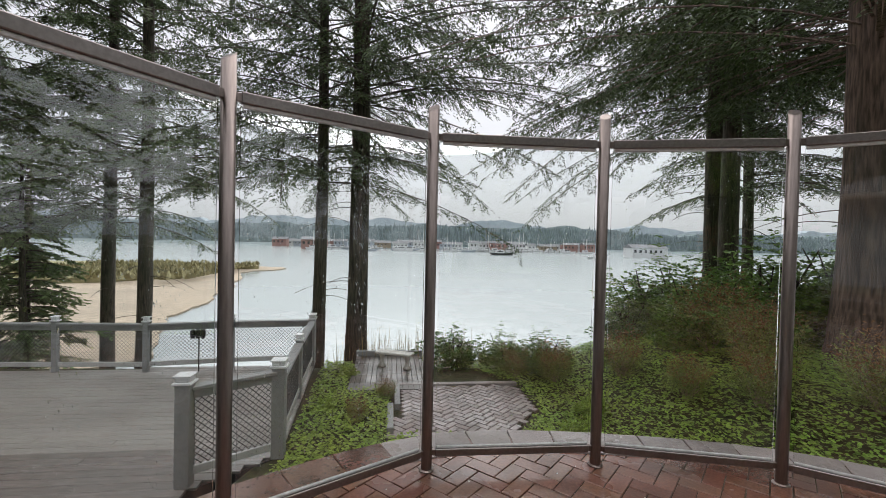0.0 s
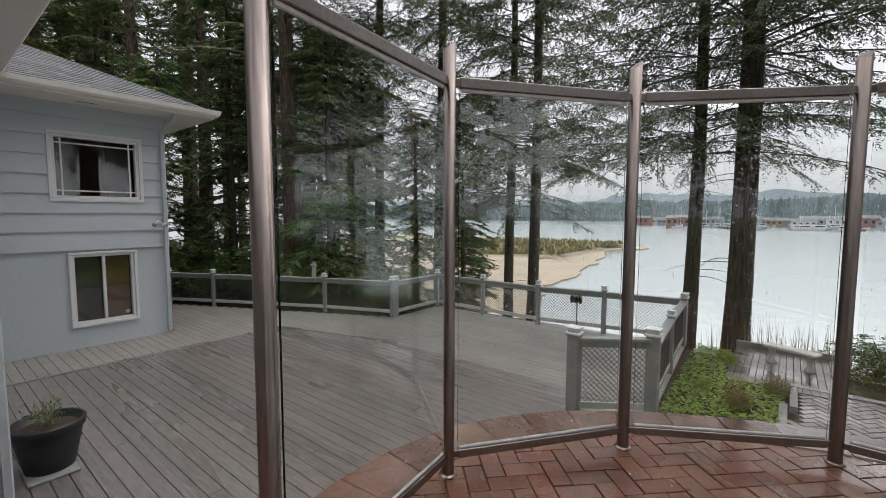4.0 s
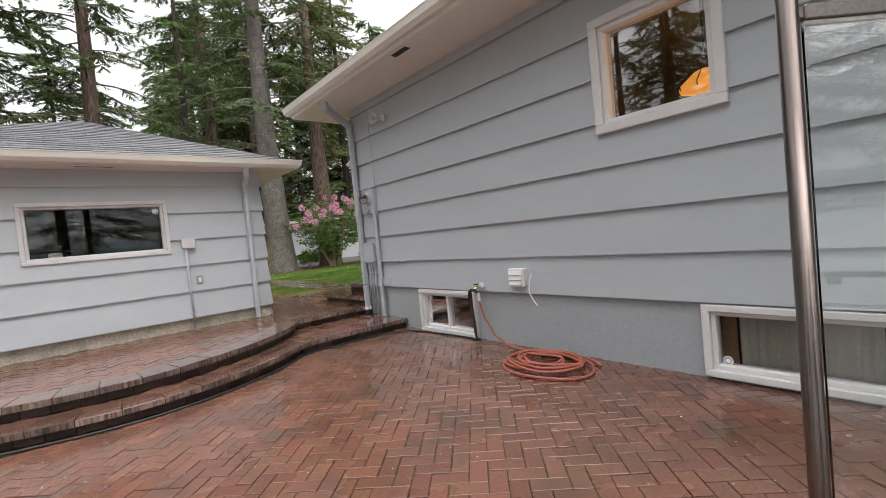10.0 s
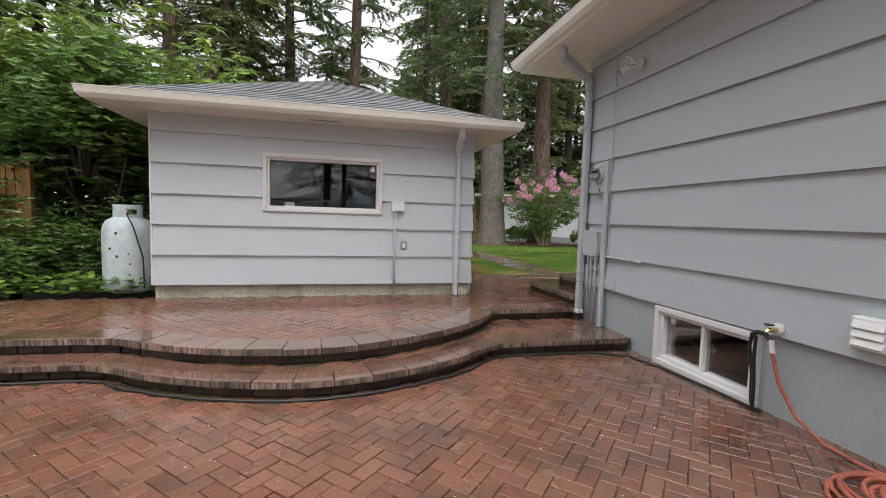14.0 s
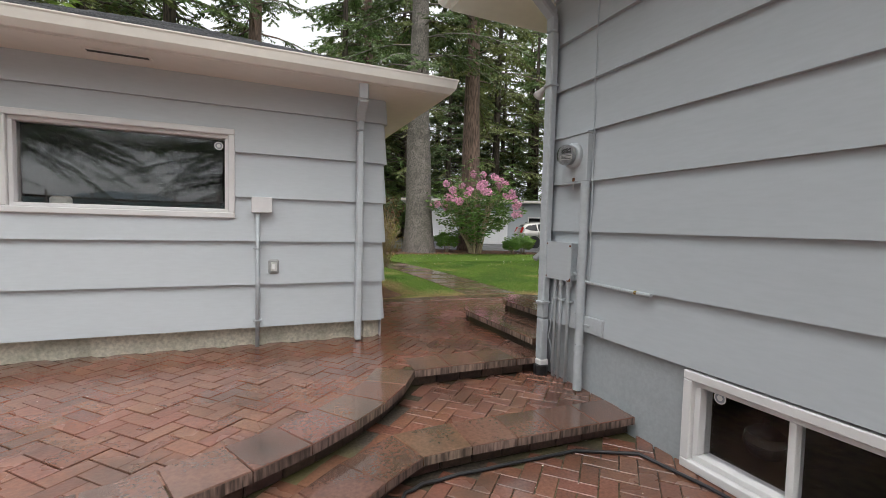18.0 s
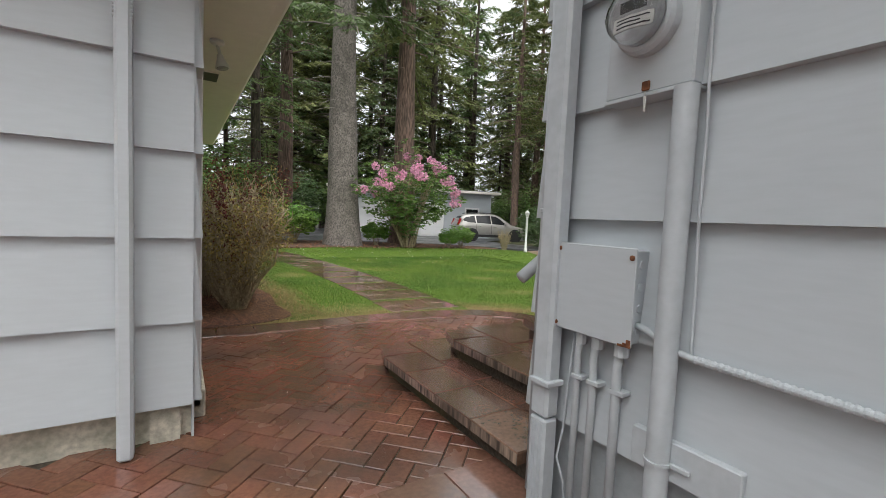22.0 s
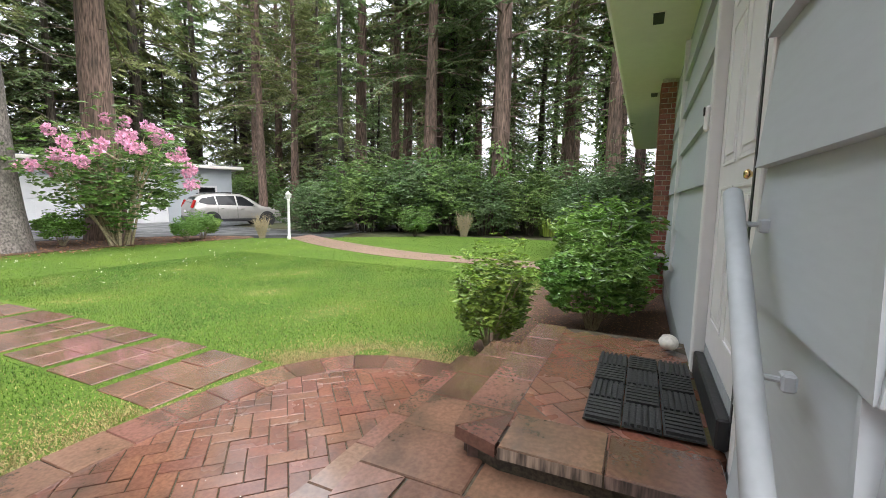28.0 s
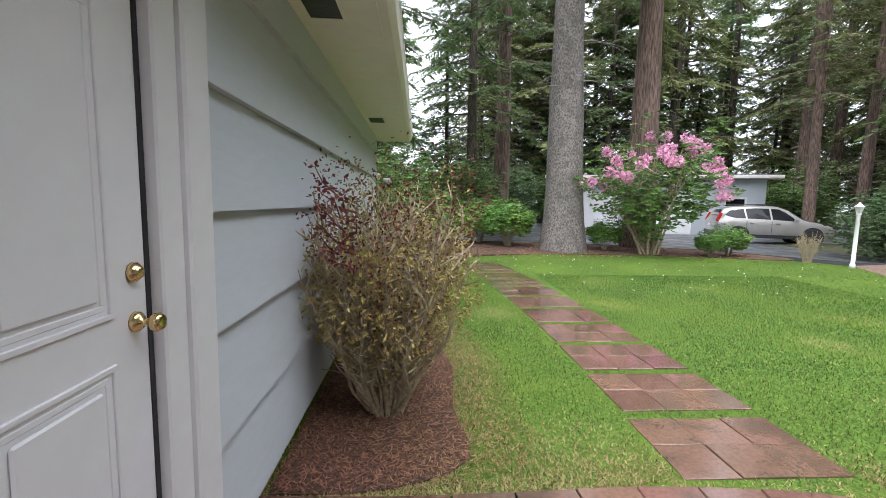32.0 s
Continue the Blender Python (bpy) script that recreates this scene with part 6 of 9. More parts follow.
# ---- deck rail, gate, pot ----
def rail_run(name, label, pts, z, h=0.93, mesh=False, stout=1.0):
    """A rail along posts; every bay has a flat cap board, a lower rail and wire mesh."""
    r = thing(name, label, "railing", (*pts[0], z))
    for i, (x, y) in enumerate(pts):
        big = i in (0, len(pts) - 1)
        w = (0.055 if big else 0.045) * stout
        part("post", box(B(), (x - w, y - w, z), (x + w, y + w, z + h), 0.006), M["railwood"], r)
        c = part("post_cap", box(B(), (x - w - 0.02, y - w - 0.02, z + h), (x + w + 0.02, y + w + 0.02, z + h + 0.025), 0.005), M["whitepaint"], r, "white post cap")
        part("cap_block", box(B(), (x - w, y - w, z + h + 0.025), (x + w, y + w, z + h + 0.075), 0.01), M["whitepaint"], c)
        part("cap_top", box(B(), (x - w - 0.015, y - w - 0.015, z + h + 0.075), (x + w + 0.015, y + w + 0.015, z + h + 0.095), 0.006), M["whitepaint"], c)
    for a, b in zip(pts, pts[1:]):
        a, b = Vector((*a, 0)), Vector((*b, 0))
        d = (b - a).normalized()
        o = Vector((-d.y, d.x, 0))
        L = (b - a).length
        m = Matrix((d, o, Vector((0, 0, 1)))).transposed().to_4x4()

        def bar(nm, z0, z1, w, material):
            mm = m.copy()
            mm.translation = (a + b) / 2 + Vector((0, 0, z + (z0 + z1) / 2))
            return part(nm, mbox(B(), mm, (L - 0.10, w, z1 - z0), 0.006), M[material], r)

        bar("top_board", h - 0.075, h - 0.035, 0.13, "railwood")
        bar("upper_rail", h - 0.165, h - 0.08, 0.035, "railwood")
        bar("lower_rail", 0.10, 0.185, 0.035, "railwhite")
        if mesh:
            bm = B()
            n, zt, zb = int(L / 0.068), h - 0.16, 0.18
            H = zt - zb
            k = -int(H / 0.068)
            while k * 0.068 < L:
                for s in (1, -1):
                    u0, u1 = (k * 0.068, k * 0.068 + H) if s > 0 else (k * 0.068 + H, k * 0.068)
                    z0, z1 = zb, zt
                    du = u1 - u0
                    t0, t1 = 0.0, 1.0
                    for e in (0.06, L - 0.06):
                        if (u0 - e) * (u1 - e) < 0:
                            t = (e - u0) / du
                            if (e < L / 2) == (u0 < e):
                                t0 = max(t0, t)
                            else:
                                t1 = min(t1, t)
                    p, q = u0 + du * t0, u0 + du * t1
                    if t1 - t0 > 0.03 and 0 < (p + q) / 2 < L:
                        tube(bm, [a + d * p + Vector((0, 0, z + z0 + H * t0)), a + d * q + Vector((0, 0, z + z0 + H * t1))], 0.0042, 4, False)
                k += 1
            tagged(part("wire_mesh", bm, M["mesh"], r, "dark wire mesh"), kind="stuff")
    return r


rail_run("deck_rail", "grey wooden deck rail with white post caps, angled along the woods", [(-13.7, 4.02), (-12.42, 4.68), (-10.94, 5.43), (-9.40, 6.18), (-7.60, 6.88)], DECK_Z, mesh=True)
rail_run("deck_rail", "grey wooden deck rail with white post caps above the bay", [(-7.60, 6.98), (-7.58, 8.60), (-6.04, 8.56), (-4.47, 8.50), (-3.05, 8.75), (-1.55, 8.92)], DECK_Z, mesh=True)
rail_run("deck_rail", "grey rail with wire mesh down to the garden gate", [(-1.54, 8.80), (-1.42, 7.0), (-1.28, 5.24)], DECK_Z, mesh=True)
rail_run("garden_gate", "short grey gate panel with diamond wire mesh and white caps", [(-2.05, 4.60), (-1.26, 5.14)], DECK_Z, 1.05, mesh=True, stout=1.3)

for i in range(71):
    y0 = -0.98 + i * 0.142
    ym = y0 + 0.069
    xs = []
    for (xa, ya), (xb, yb) in zip(DECK, DECK[1:] + DECK[:1]):
        if (ya > ym) != (yb > ym):
            xs.append(xa + (xb - xa) * (ym - ya) / (yb - ya))
    xs.sort()
    for a, b in zip(xs[::2], xs[1::2]):
        cuts = [a]
        x = a + 1.2 + (i * 1.73) % 3.0
        while x < b - 0.8:
            cuts.append(x)
            x += 4.2
        cuts.append(b)
        edge = -8.9 if ym < 4.65 else (-8.65 + (ym - 4.65) / 0.78 * 2.65 if ym < 5.43 else 99.0)
        if a < edge < b:
            cuts = sorted([c for c in cuts if abs(c - edge) > 0.3 or c in (a, b)] + [edge])
        for p, q in zip(cuts, cuts[1:]):
            part("deck_board", box(B(), (p + 0.003, y0, DECK_Z - 0.032), (q - 0.003, y0 + 0.136, DECK_Z + random.uniform(-0.002, 0.001)), 0.004), M["deck_edge"] if i < 8 and p > -6.4 else (M["deck"] if (p + q) / 2 > edge else M["deck_dry"]), deck)

for (xa, ya), (xb, yb) in (((-8.9, -0.95), (-8.9, 4.62)), ((-8.87, 4.62), (-6.0, 5.46))):
    d = Vector((xb - xa, yb - ya, 0))
    m = Matrix.Translation(((xa + xb) / 2, (ya + yb) / 2, DECK_Z + 0.002)) @ Matrix.Rotation(math.atan2(d.y, d.x), 4, "Z")
    part("border_board", mbox(B(), m, (d.length, 0.09, 0.022), 0.006), M["deck"], deck, "raised border board")
pot = thing("plant_pot", "black plastic pot with a sparse young plant on the deck", "pot", (-5.62, 0.18, DECK_Z))
px, py = -5.62, 0.20
part("body", lathe(B(), [(0.17, 0.06), (0.21, 0.25), (0.24, 0.40), (0.255, 0.40), (0.262, 0.46), (0.25, 0.47), (0.235, 0.46), (0.225, 0.40)], (px, py, DECK_Z - 0.03), 28), M["black"], pot, smooth=True)
part("saucer", box(B(), (px - 0.2, py - 0.18, DECK_Z + 0.002), (px + 0.24, py + 0.16, DECK_Z + 0.03), 0.008), M["railwood"], pot, "mossy wooden board under the pot")
part("soil", lathe(B(), [(0.22, 0.40), (0.12, 0.42), (0.01, 0.43)], (px, py, DECK_Z - 0.03), 20), M["terracotta"], pot)
pot.scale = (1.14, 1.14, 1.14)

# wind chime stand on the rail, small lamp on a stalk
wc = thing("wind_chime", "white wind chime stand on the deck rail", "wind chime", (-9.75, 6.05, DECK_Z + 0.95))
for k in range(4):
    part("tube", tube(B(), [(-9.75 + 0.05 * k, 6.05, DECK_Z + 0.80), (-9.75 + 0.05 * k, 6.05, DECK_Z + 1.28 + 0.05 * (k % 2))], 0.012, 6), M["railwhite"], wc)
part("bar", box(B(), (-9.80, 6.03, DECK_Z + 1.20), (-9.54, 6.07, DECK_Z + 1.23)), M["railwhite"], wc)
fd = thing("bird_feeder", "small dark bird feeder on a stalk by the rail", "bird feeder", (-3.55, 8.5, DECK_Z))
part("stalk", tube(B(), [(-3.55, 8.5, DECK_Z), (-3.55, 8.5, DECK_Z + 0.62), (-3.50, 8.5, DECK_Z + 0.80)], 0.012, 6), M["black"], fd)
for k in range(3):
    part("cup", lathe(B(), [(0.03, 0), (0.045, 0.05), (0.045, 0.14), (0.02, 0.17)], (-3.66 + 0.09 * k, 8.5, DECK_Z + 0.62), 10), M["black"], fd)

# ---- lower garden ----
GP = ccw([(0.30, 7.55), (2.2, 7.40), (2.2, 6.30), (1.6, 5.45), (0.05, 5.45)])
gp = thing("garden_path", "weathered grey herringbone brick path in the lower garden", "path", (1.2, 6.5, DECK_Z))
tagged(gp, kind="structure")
part("base", prism(B(), GP, DECK_Z - 0.3, DECK_Z - 0.012), M["sand"], gp)
part("border", box(B(), (-0.02, 5.50, DECK_Z - 0.2), (1.7, 5.60, DECK_Z + 0.02), 0.01), M["slab_grey"], gp)
part("border", box(B(), (0.1, 7.5, DECK_Z - 0.2), (2.3, 7.62, DECK_Z + 0.02), 0.01), M["slab_grey"], gp)
for k in range(2):
    part("edging_timber", box(B(), (-0.02 + 0.11 * k, 5.62 + 0.9 * k, DECK_Z - 0.1), (0.07 + 0.11 * k, 6.50 + 0.95 * k, DECK_Z + 0.09 - 0.03 * k), 0.008), M["railwood"], gp, "weathered grey edging timber")
pf = thing("bench_platform", "grey plank platform under a bench above the bay", "platform", (0, 8.4, DECK_Z))
for k in range(15):
    x = -0.70 + k * 0.094
    part("plank", box(B(), (x, 7.30, DECK_Z - 0.05), (x + 0.088, 9.40, DECK_Z + 0.01), 0.004), M["deck"], pf)
part("kerb", box(B(), (-0.72, 9.40, DECK_Z - 0.1), (0.72, 9.50, DECK_Z + 0.12), 0.01), M["railwood"], pf)
bn = thing("garden_bench", "low white-grey stone bench with two scrolled legs", "bench", (0.1, 8.55, DECK_Z))
bturn = Matrix.Translation((0.10, 8.54, DECK_Z)) @ Matrix.Rotation(radians(-24), 4, "Z")
part("seat", mbox(B(), bturn @ Matrix.Translation((0, 0, 0.305)), (0.76, 0.25, 0.045), 0.012), M["shell"], bn)
for x in (-0.27, 0.27):
    q = bturn @ Vector((x, 0, 0))
    part("leg", lathe(B(), [(0.08, 0.01), (0.08, 0.04), (0.04, 0.09), (0.035, 0.18), (0.065, 0.26), (0.075, 0.28)], (q.x, q.y, DECK_Z), 12), M["shell"], bn, smooth=True)

# ---- gas tank ----
tk = thing("gas_tank", "tall white propane tank with rust spots beside the shed", "tank", (1.30, -9.38, UPPER_Z))
part("body", lathe(B(), [(0.20, 0.02), (0.27, 0.05), (0.29, 0.12), (0.29, 0.82), (0.28, 0.90), (0.24, 0.98), (0.15, 1.03), (0.05, 1.05)], (1.30, -9.38, UPPER_Z), 32), M["tank"], tk, smooth=True)
bm = B()
n = 24
for k in range(n):
    a0, a1 = 2 * math.pi * k / n, 2 * math.pi * (k + 1) / n
    c0 = 0.30 < (k / n + 0.02) % 1 < 0.42 or 0.62 < (k / n) % 1 < 0.86
    z0, z1 = (1.13, 1.19) if c0 else (1.0, 1.19)
    for lo, hi in ((z0, z1),) + (((1.0, 1.06),) if c0 else ()):
        v = [bm.verts.new((1.30 + r * math.cos(a), -9.38 + r * math.sin(a), UPPER_Z + z)) for r, a, z in ((0.165, a0, lo), (0.165, a1, lo), (0.165, a1, hi), (0.165, a0, hi))]
        bm.faces.new(v)
col = part("collar", bm, M["tank"], tk)
mo = col.modifiers.new("thick", "SOLIDIFY")
mo.thickness = 0.008
part("valve", lathe(B(), [(0.04, 1.04), (0.04, 1.10), (0.02, 1.12), (0.03, 1.15)], (1.30, -9.38, UPPER_Z), 12), M["brass"], tk)
part("gas_line", tube(B(), [(1.28, -9.35, UPPER_Z + 1.12), (1.24, -9.20, UPPER_Z + 1.06), (1.12, -9.09, UPPER_Z + 0.9), (1.03, -9.12, UPPER_Z + 0.5), (1.02, -9.12, UPPER_Z + 0.1)], 0.009, 6), M["black"], tk)
for a, z in ((1.5, 0.82), (1.52, 0.52), (1.95, 0.55), (2.0, 0.42), (1.98, 0.28), (1.2, 0.62)):
    e = Vector((math.cos(a), math.sin(a), 0))
    part("rust_spot", lathe(B(), [(0.022 if a < 1.6 else 0.009, 0), (0.012, 0.003)], m=Matrix.Translation(Vector((1.30, -9.38, UPPER_Z + z)) + e * 0.288) @ e.to_track_quat("Z", "Y").to_matrix().to_4x4(), n=9), M["rust"], tk)
wg = thing("wooden_gate", "orange stained wooden gate post among shrubs", "gate", (3.0, -10.2, UPPER_Z))
for x in (2.95, 3.06, 3.17, 3.28):
    part("board", box(B(), (x, -10.25, UPPER_Z), (x + 0.10, -10.22, UPPER_Z + 1.75), 0.004), M["wood_gold"], wg)
part("post", box(B(), (2.85, -10.28, UPPER_Z), (2.95, -10.18, UPPER_Z + 1.9), 0.006), M["wood_gold"], wg)

# ---- stepping slabs across the lawn ----
sl = thing("stepping_path", "rows of square red-brown slabs set in the grass", "path", (-5.9, -13.5, UPPER_Z))
tagged(sl, kind="structure")
for k in range(11):
    y = -11.40 - k * 0.735
    cx = -5.90 + 0.02 * k * (k - 4) * 0.35
    turn = 0.02 * k * 0.6
    for i in range(3):
        for j in range(2):
            m = Matrix.Translation((cx, y, UPPER_Z - 0.02)) @ Matrix.Rotation(turn, 4, "Z") @ Matrix.Translation(((i - 1) * 0.312, (j - 0.5) * 0.312, random.uniform(-0.004, 0.004))) @ Euler((random.uniform(-0.012, 0.012), random.uniform(-0.012, 0.012), random.uniform(-0.01, 0.01))).to_matrix().to_4x4()
            part("slab", mbox(B(), m, (0.306, 0.306, 0.05), 0.003), M["slab"], sl)

# ---- lamp post, garage, car ----
lp = thing("lamp_post", "white garden lamp post with a small lantern", "lamp", (-14.55, -18.85, UPPER_Z))
part("post", lathe(B(), [(0.06, 0), (0.06, 0.1), (0.042, 0.12), (0.04, 1.28), (0.055, 1.30), (0.05, 1.33)], (-14.55, -18.85, UPPER_Z), 14), M["whitepaint"], lp, smooth=True)
part("lantern", lathe(B(), [(0.05, 1.33), (0.085, 1.47), (0.085, 1.48)], (-14.55, -18.85, UPPER_Z), 6), M["gasket"], lp, "pale lantern glass")
part("cap", lathe(B(), [(0.11, 1.48), (0.10, 1.50), (0.03, 1.56), (0.012, 1.60)], (-14.55, -18.85, UPPER_Z), 6), M["railwhite"], lp)

GA, GB = Vector((-11.6, -33.0, 0)), Vector((-20.9, -29.3, 0))
gd = (GB - GA).normalized()
gface = Face((GA.x, GA.y, UPPER_Z), gd, (-gd.y, gd.x, 0) if Vector((-gd.y, gd.x, 0)).dot(Vector((5, 20, 0))) > 0 else (gd.y, -gd.x, 0))
GL = (GB - GA).length
gar = thing("garage", "low grey garage with white doors and a flat roof", "garage", (*((GA + GB) / 2).xy, UPPER_Z))
GHOLES = [(0.6, 3.4, 0.0, 2.2), (4.0, 6.9, 0.0, 2.2), (8.35, 9.15, 1.15, 1.85)]
bm = B()
for a, d, b, c in cells(0, GL, 0, 2.85, GHOLES):
    gface.block(bm, a, d, b, c, -0.15, 0)
gface.block(bm, 0, 0.15, 0, 2.85, -6, -0.15)
gface.block(bm, GL - 0.15, GL, 0, 2.85, -6, -0.15)
gface.block(bm, 0.15, GL - 0.15, 0, 2.85, -6, -5.85)
part("wall", bm, M["siding"], gar)
part("roof", gface.block(B(), -0.5, GL + 0.5, 2.85, 3.0, -6.4, 0.55, 0.01), M["soffit"], gar, "flat roof with white fascia")
part("roof_top", gface.block(B(), -0.45, GL + 0.45, 3.0, 3.04, -6.3, 0.45), M["shingle"], gar)
for a, d in ((0.6, 3.4), (4.0, 6.9)):
    gdoor = part("garage_door", gface.block(B(), a, d, 0, 2.2, -0.12, -0.06), M["whitepaint"], gar, "white panelled garage door")
    for r in range(4):
        for c in range(4):
            w = (d - a) / 4
            part("panel", gface.block(B(), a + w * c + 0.08, a + w * (c + 1) - 0.08, 0.08 + r * 0.54, 0.52 + r * 0.54, -0.06, -0.045, 0.01), M["whitepaint"], gdoor)
for q in ((8.27, 9.23, 1.85, 1.95), (8.27, 9.23, 1.05, 1.15), (8.27, 8.35, 1.15, 1.85), (9.15, 9.23, 1.15, 1.85)):
    part("window_casing", gface.block(B(), *q, -0.02, 0.03), M["trim"], gar)
part("window_pane", gface.block(B(), 8.35, 9.15, 1.15, 1.85, -0.09, -0.08), M["carglass"], gar, "dark window glass")


def car(at, heading, label):
    """A compact sport-utility car, lofted through cross-sections from tail to nose."""
    c = thing("car", label, "car", at)
    h = Vector((math.cos(heading), math.sin(heading), 0))
    s = Vector((-h.y, h.x, 0))
    o = Vector(at)
    # along the car: half width, belt line, roof height, half width of the roof
    ST = ((-2.27, 0.74, 0.86, 0.92, 0.62), (-2.24, 0.82, 0.98, 1.06, 0.64), (-2.12, 0.88, 1.06, 1.28, 0.63), (-1.88, 0.905, 1.09, 1.54, 0.62), (-1.5, 0.915, 1.07, 1.65, 0.62), (-0.6, 0.92, 1.04, 1.69, 0.63), (0.15, 0.92, 1.02, 1.66, 0.62),
          (0.55, 0.92, 1.00, 1.52, 0.60), (0.95, 0.915, 0.99, 1.26, 0.62), (1.25, 0.91, 0.97, 1.06, 0.66), (1.75, 0.88, 0.91, 0.98, 0.60), (2.10, 0.80, 0.82, 0.88, 0.55), (2.26, 0.68, 0.66, 0.70, 0.48))
    XS = [q[0] for q in ST]

    def at_x(x):
        return [float(np.interp(x, XS, [q[k] for q in ST])) for k in range(1, 5)]

    def P(x, y, z):
        return o + h * x + s * y + Vector((0, 0, z))

    def ring(x):
        w, belt, roof, wr = at_x(x)
        half = [(0.88 * w, 0.30), (0.97 * w, 0.40), (w, 0.58), (w, 0.80), (0.975 * w, belt), (wr + 0.03, roof - 0.09), (wr * 0.88, roof - 0.025), (wr * 0.4, roof)]
        return half + [(-y, z) for y, z in half[::-1]]

    bm = B()
    xs = sorted(set(XS + [-1.7, -1.2, -0.9, -0.2, 0.35, 1.0, 1.5, 1.95]))
    rows = [[bm.verts.new(P(x, y, z)) for y, z in ring(x)] for x in xs]
    n = len(rows[0])
    for a, b in zip(rows, rows[1:]):
        for k in range(n):
            bm.faces.new((a[k], a[(k + 1) % n], b[(k + 1) % n], b[k]))
    bm.faces.new(rows[0])
    bm.faces.new(rows[-1][::-1])
    bmesh.ops.recalc_face_normals(bm, faces=bm.faces)
    part("body", bm, M["carpaint"], c, smooth=True)

    def side_point(x, t, sg, off):
        w, belt, roof, wr = at_x(x)
        return P(x, sg * (0.975 * w + (wr + 0.03 - 0.975 * w) * t + off), belt + (roof - 0.09 - belt) * t)

    def panel(nm, quad, sg, material, off=0.010):
        bm = B()
        lo = [bm.verts.new(side_point(x, t, sg, -0.02)) for x, t in quad]
        hi = [bm.verts.new(side_point(x, t, sg, off)) for x, t in quad]
        bm.faces.new(hi)
        for i in range(len(quad)):
            j = (i + 1) % len(quad)
            bm.faces.new((lo[i], lo[j], hi[j], hi[i]))
        bmesh.ops.recalc_face_normals(bm, faces=bm.faces)
        part(nm, bm, M[material], c)

    for sg in (-1, 1):
        panel("side_window", ((-1.92, 0.42), (-1.70, 0.86), (-1.16, 0.92), (-1.10, 0.10), (-1.50, 0.10)), sg, "carglass")
        panel("side_window", ((-1.03, 0.10), (-1.09, 0.92), (-0.55, 0.94), (-0.20, 0.94), (-0.16, 0.09)), sg, "carglass")
        panel("side_window", ((-0.09, 0.09), (-0.13, 0.94), (0.15, 0.93), (0.42, 0.84), (0.86, 0.09)), sg, "carglass")
        for x in (-1.34, 1.38):
            m = Matrix((h, Vector((0, 0, 1)), s * sg)).transposed().to_4x4()
            m.translation = P(x, sg * 0.715, 0.35)
            w = part("wheel", lathe(B(), [(0.22, 0.0), (0.35, 0.02), (0.35, 0.19), (0.32, 0.222), (0.235, 0.215)], m=m, n=28), M["tyre"], c)
            part("rim", lathe(B(), [(0.235, 0.212), (0.215, 0.19), (0.20, 0.185)], m=m, n=24), M["chrome"], w)
            for k in range(5):
                part("spoke", mbox(B(), m @ Matrix.Rotation(k * 2 * math.pi / 5, 4, "Z") @ Matrix.Translation((0.11, 0, 0.203)), (0.22, 0.05, 0.018), 0.006), M["chrome"], w)
            m2 = m.copy()
            m2.translation = P(x, sg * 0.90, 0.37)
            part("wheel_arch", lathe(B(), [(0.355, 0.0), (0.415, 0.0), (0.415, 0.026), (0.355, 0.026)], m=m2, n=28), M["black"], c, "black plastic wheel arch")
        for nm, x0, x1, z0, z1, y, material in (("sill", -0.98, 1.0, 0.27, 0.42, 0.905, "black"), ("door_seam", -0.13, -0.115, 0.45, 1.0, 0.918, "black"), ("door_seam", -1.07, -1.055, 0.62, 1.03, 0.914, "black"), ("door_handle", -0.95, -0.78, 0.90, 0.93, 0.925, "chrome"), ("door_handle", 0.02, 0.19, 0.88, 0.91, 0.927, "chrome")):
            part(nm, box(B(), (x0, -0.012, z0), (x1, 0.012, z1), 0.004), M[material], c).matrix_basis = Matrix.Translation(P(0, sg * y, 0)) @ Matrix.Rotation(heading, 4, "Z")
        part("roof_rail", tube(B(), [P(-1.6, sg * 0.60, 1.64), P(-1.4, sg * 0.60, 1.70), P(-0.5, sg * 0.61, 1.73), P(0.1, sg * 0.60, 1.69)], 0.018, 6), M["black"], c)
        part("tail_lamp", box(B(), (-0.06, -0.07, -0.26), (0.06, 0.07, 0.14), 0.02), M["redlamp"], c).matrix_basis = Matrix.Translation(P(-2.10, sg * 0.80, 1.20)) @ Matrix.Rotation(heading, 4, "Z") @ Matrix.Rotation(radians(22), 4, "Y")
        part("mirror", box(B(), (-0.06, -0.09, -0.06), (0.06, 0.09, 0.06), 0.02), M["carpaint"], c).matrix_basis = Matrix.Translation(P(0.72, sg * 1.0, 1.06)) @ Matrix.Rotation(heading, 4, "Z")
        part("head_lamp", box(B(), (-0.14, -0.09, -0.06), (0.14, 0.09, 0.06), 0.02), M["chrome"], c).matrix_basis = Matrix.Translation(P(2.08, sg * 0.70, 0.80)) @ Matrix.Rotation(heading, 4, "Z")
    for nm, pts in (("rear_window", ((-2.16, 0.60), (-1.94, 0.56))), ("windscreen", ((1.16, 0.66), (0.42, 0.56)))):
        bm = B()
        v = []
        for x, half in pts:
            w, belt, roof, wr = at_x(x)
            v.append([bm.verts.new(P(x, sy * half, roof + dz)) for sy, dz in ((-1, -0.01), (-0.4, 0.014), (0.4, 0.014), (1, -0.01))])
        for k in range(3):
            bm.faces.new((v[0][k], v[0][k + 1], v[1][k + 1], v[1][k]))
        part(nm, bm, M["carglass"], c)
    part("rear_bumper", box(B(), (-0.05, -0.78, -0.12), (0.05, 0.78, 0.12), 0.03), M["black"], c, "black lower bumper").matrix_basis = Matrix.Translation(P(-2.24, 0, 0.44)) @ Matrix.Rotation(heading, 4, "Z")
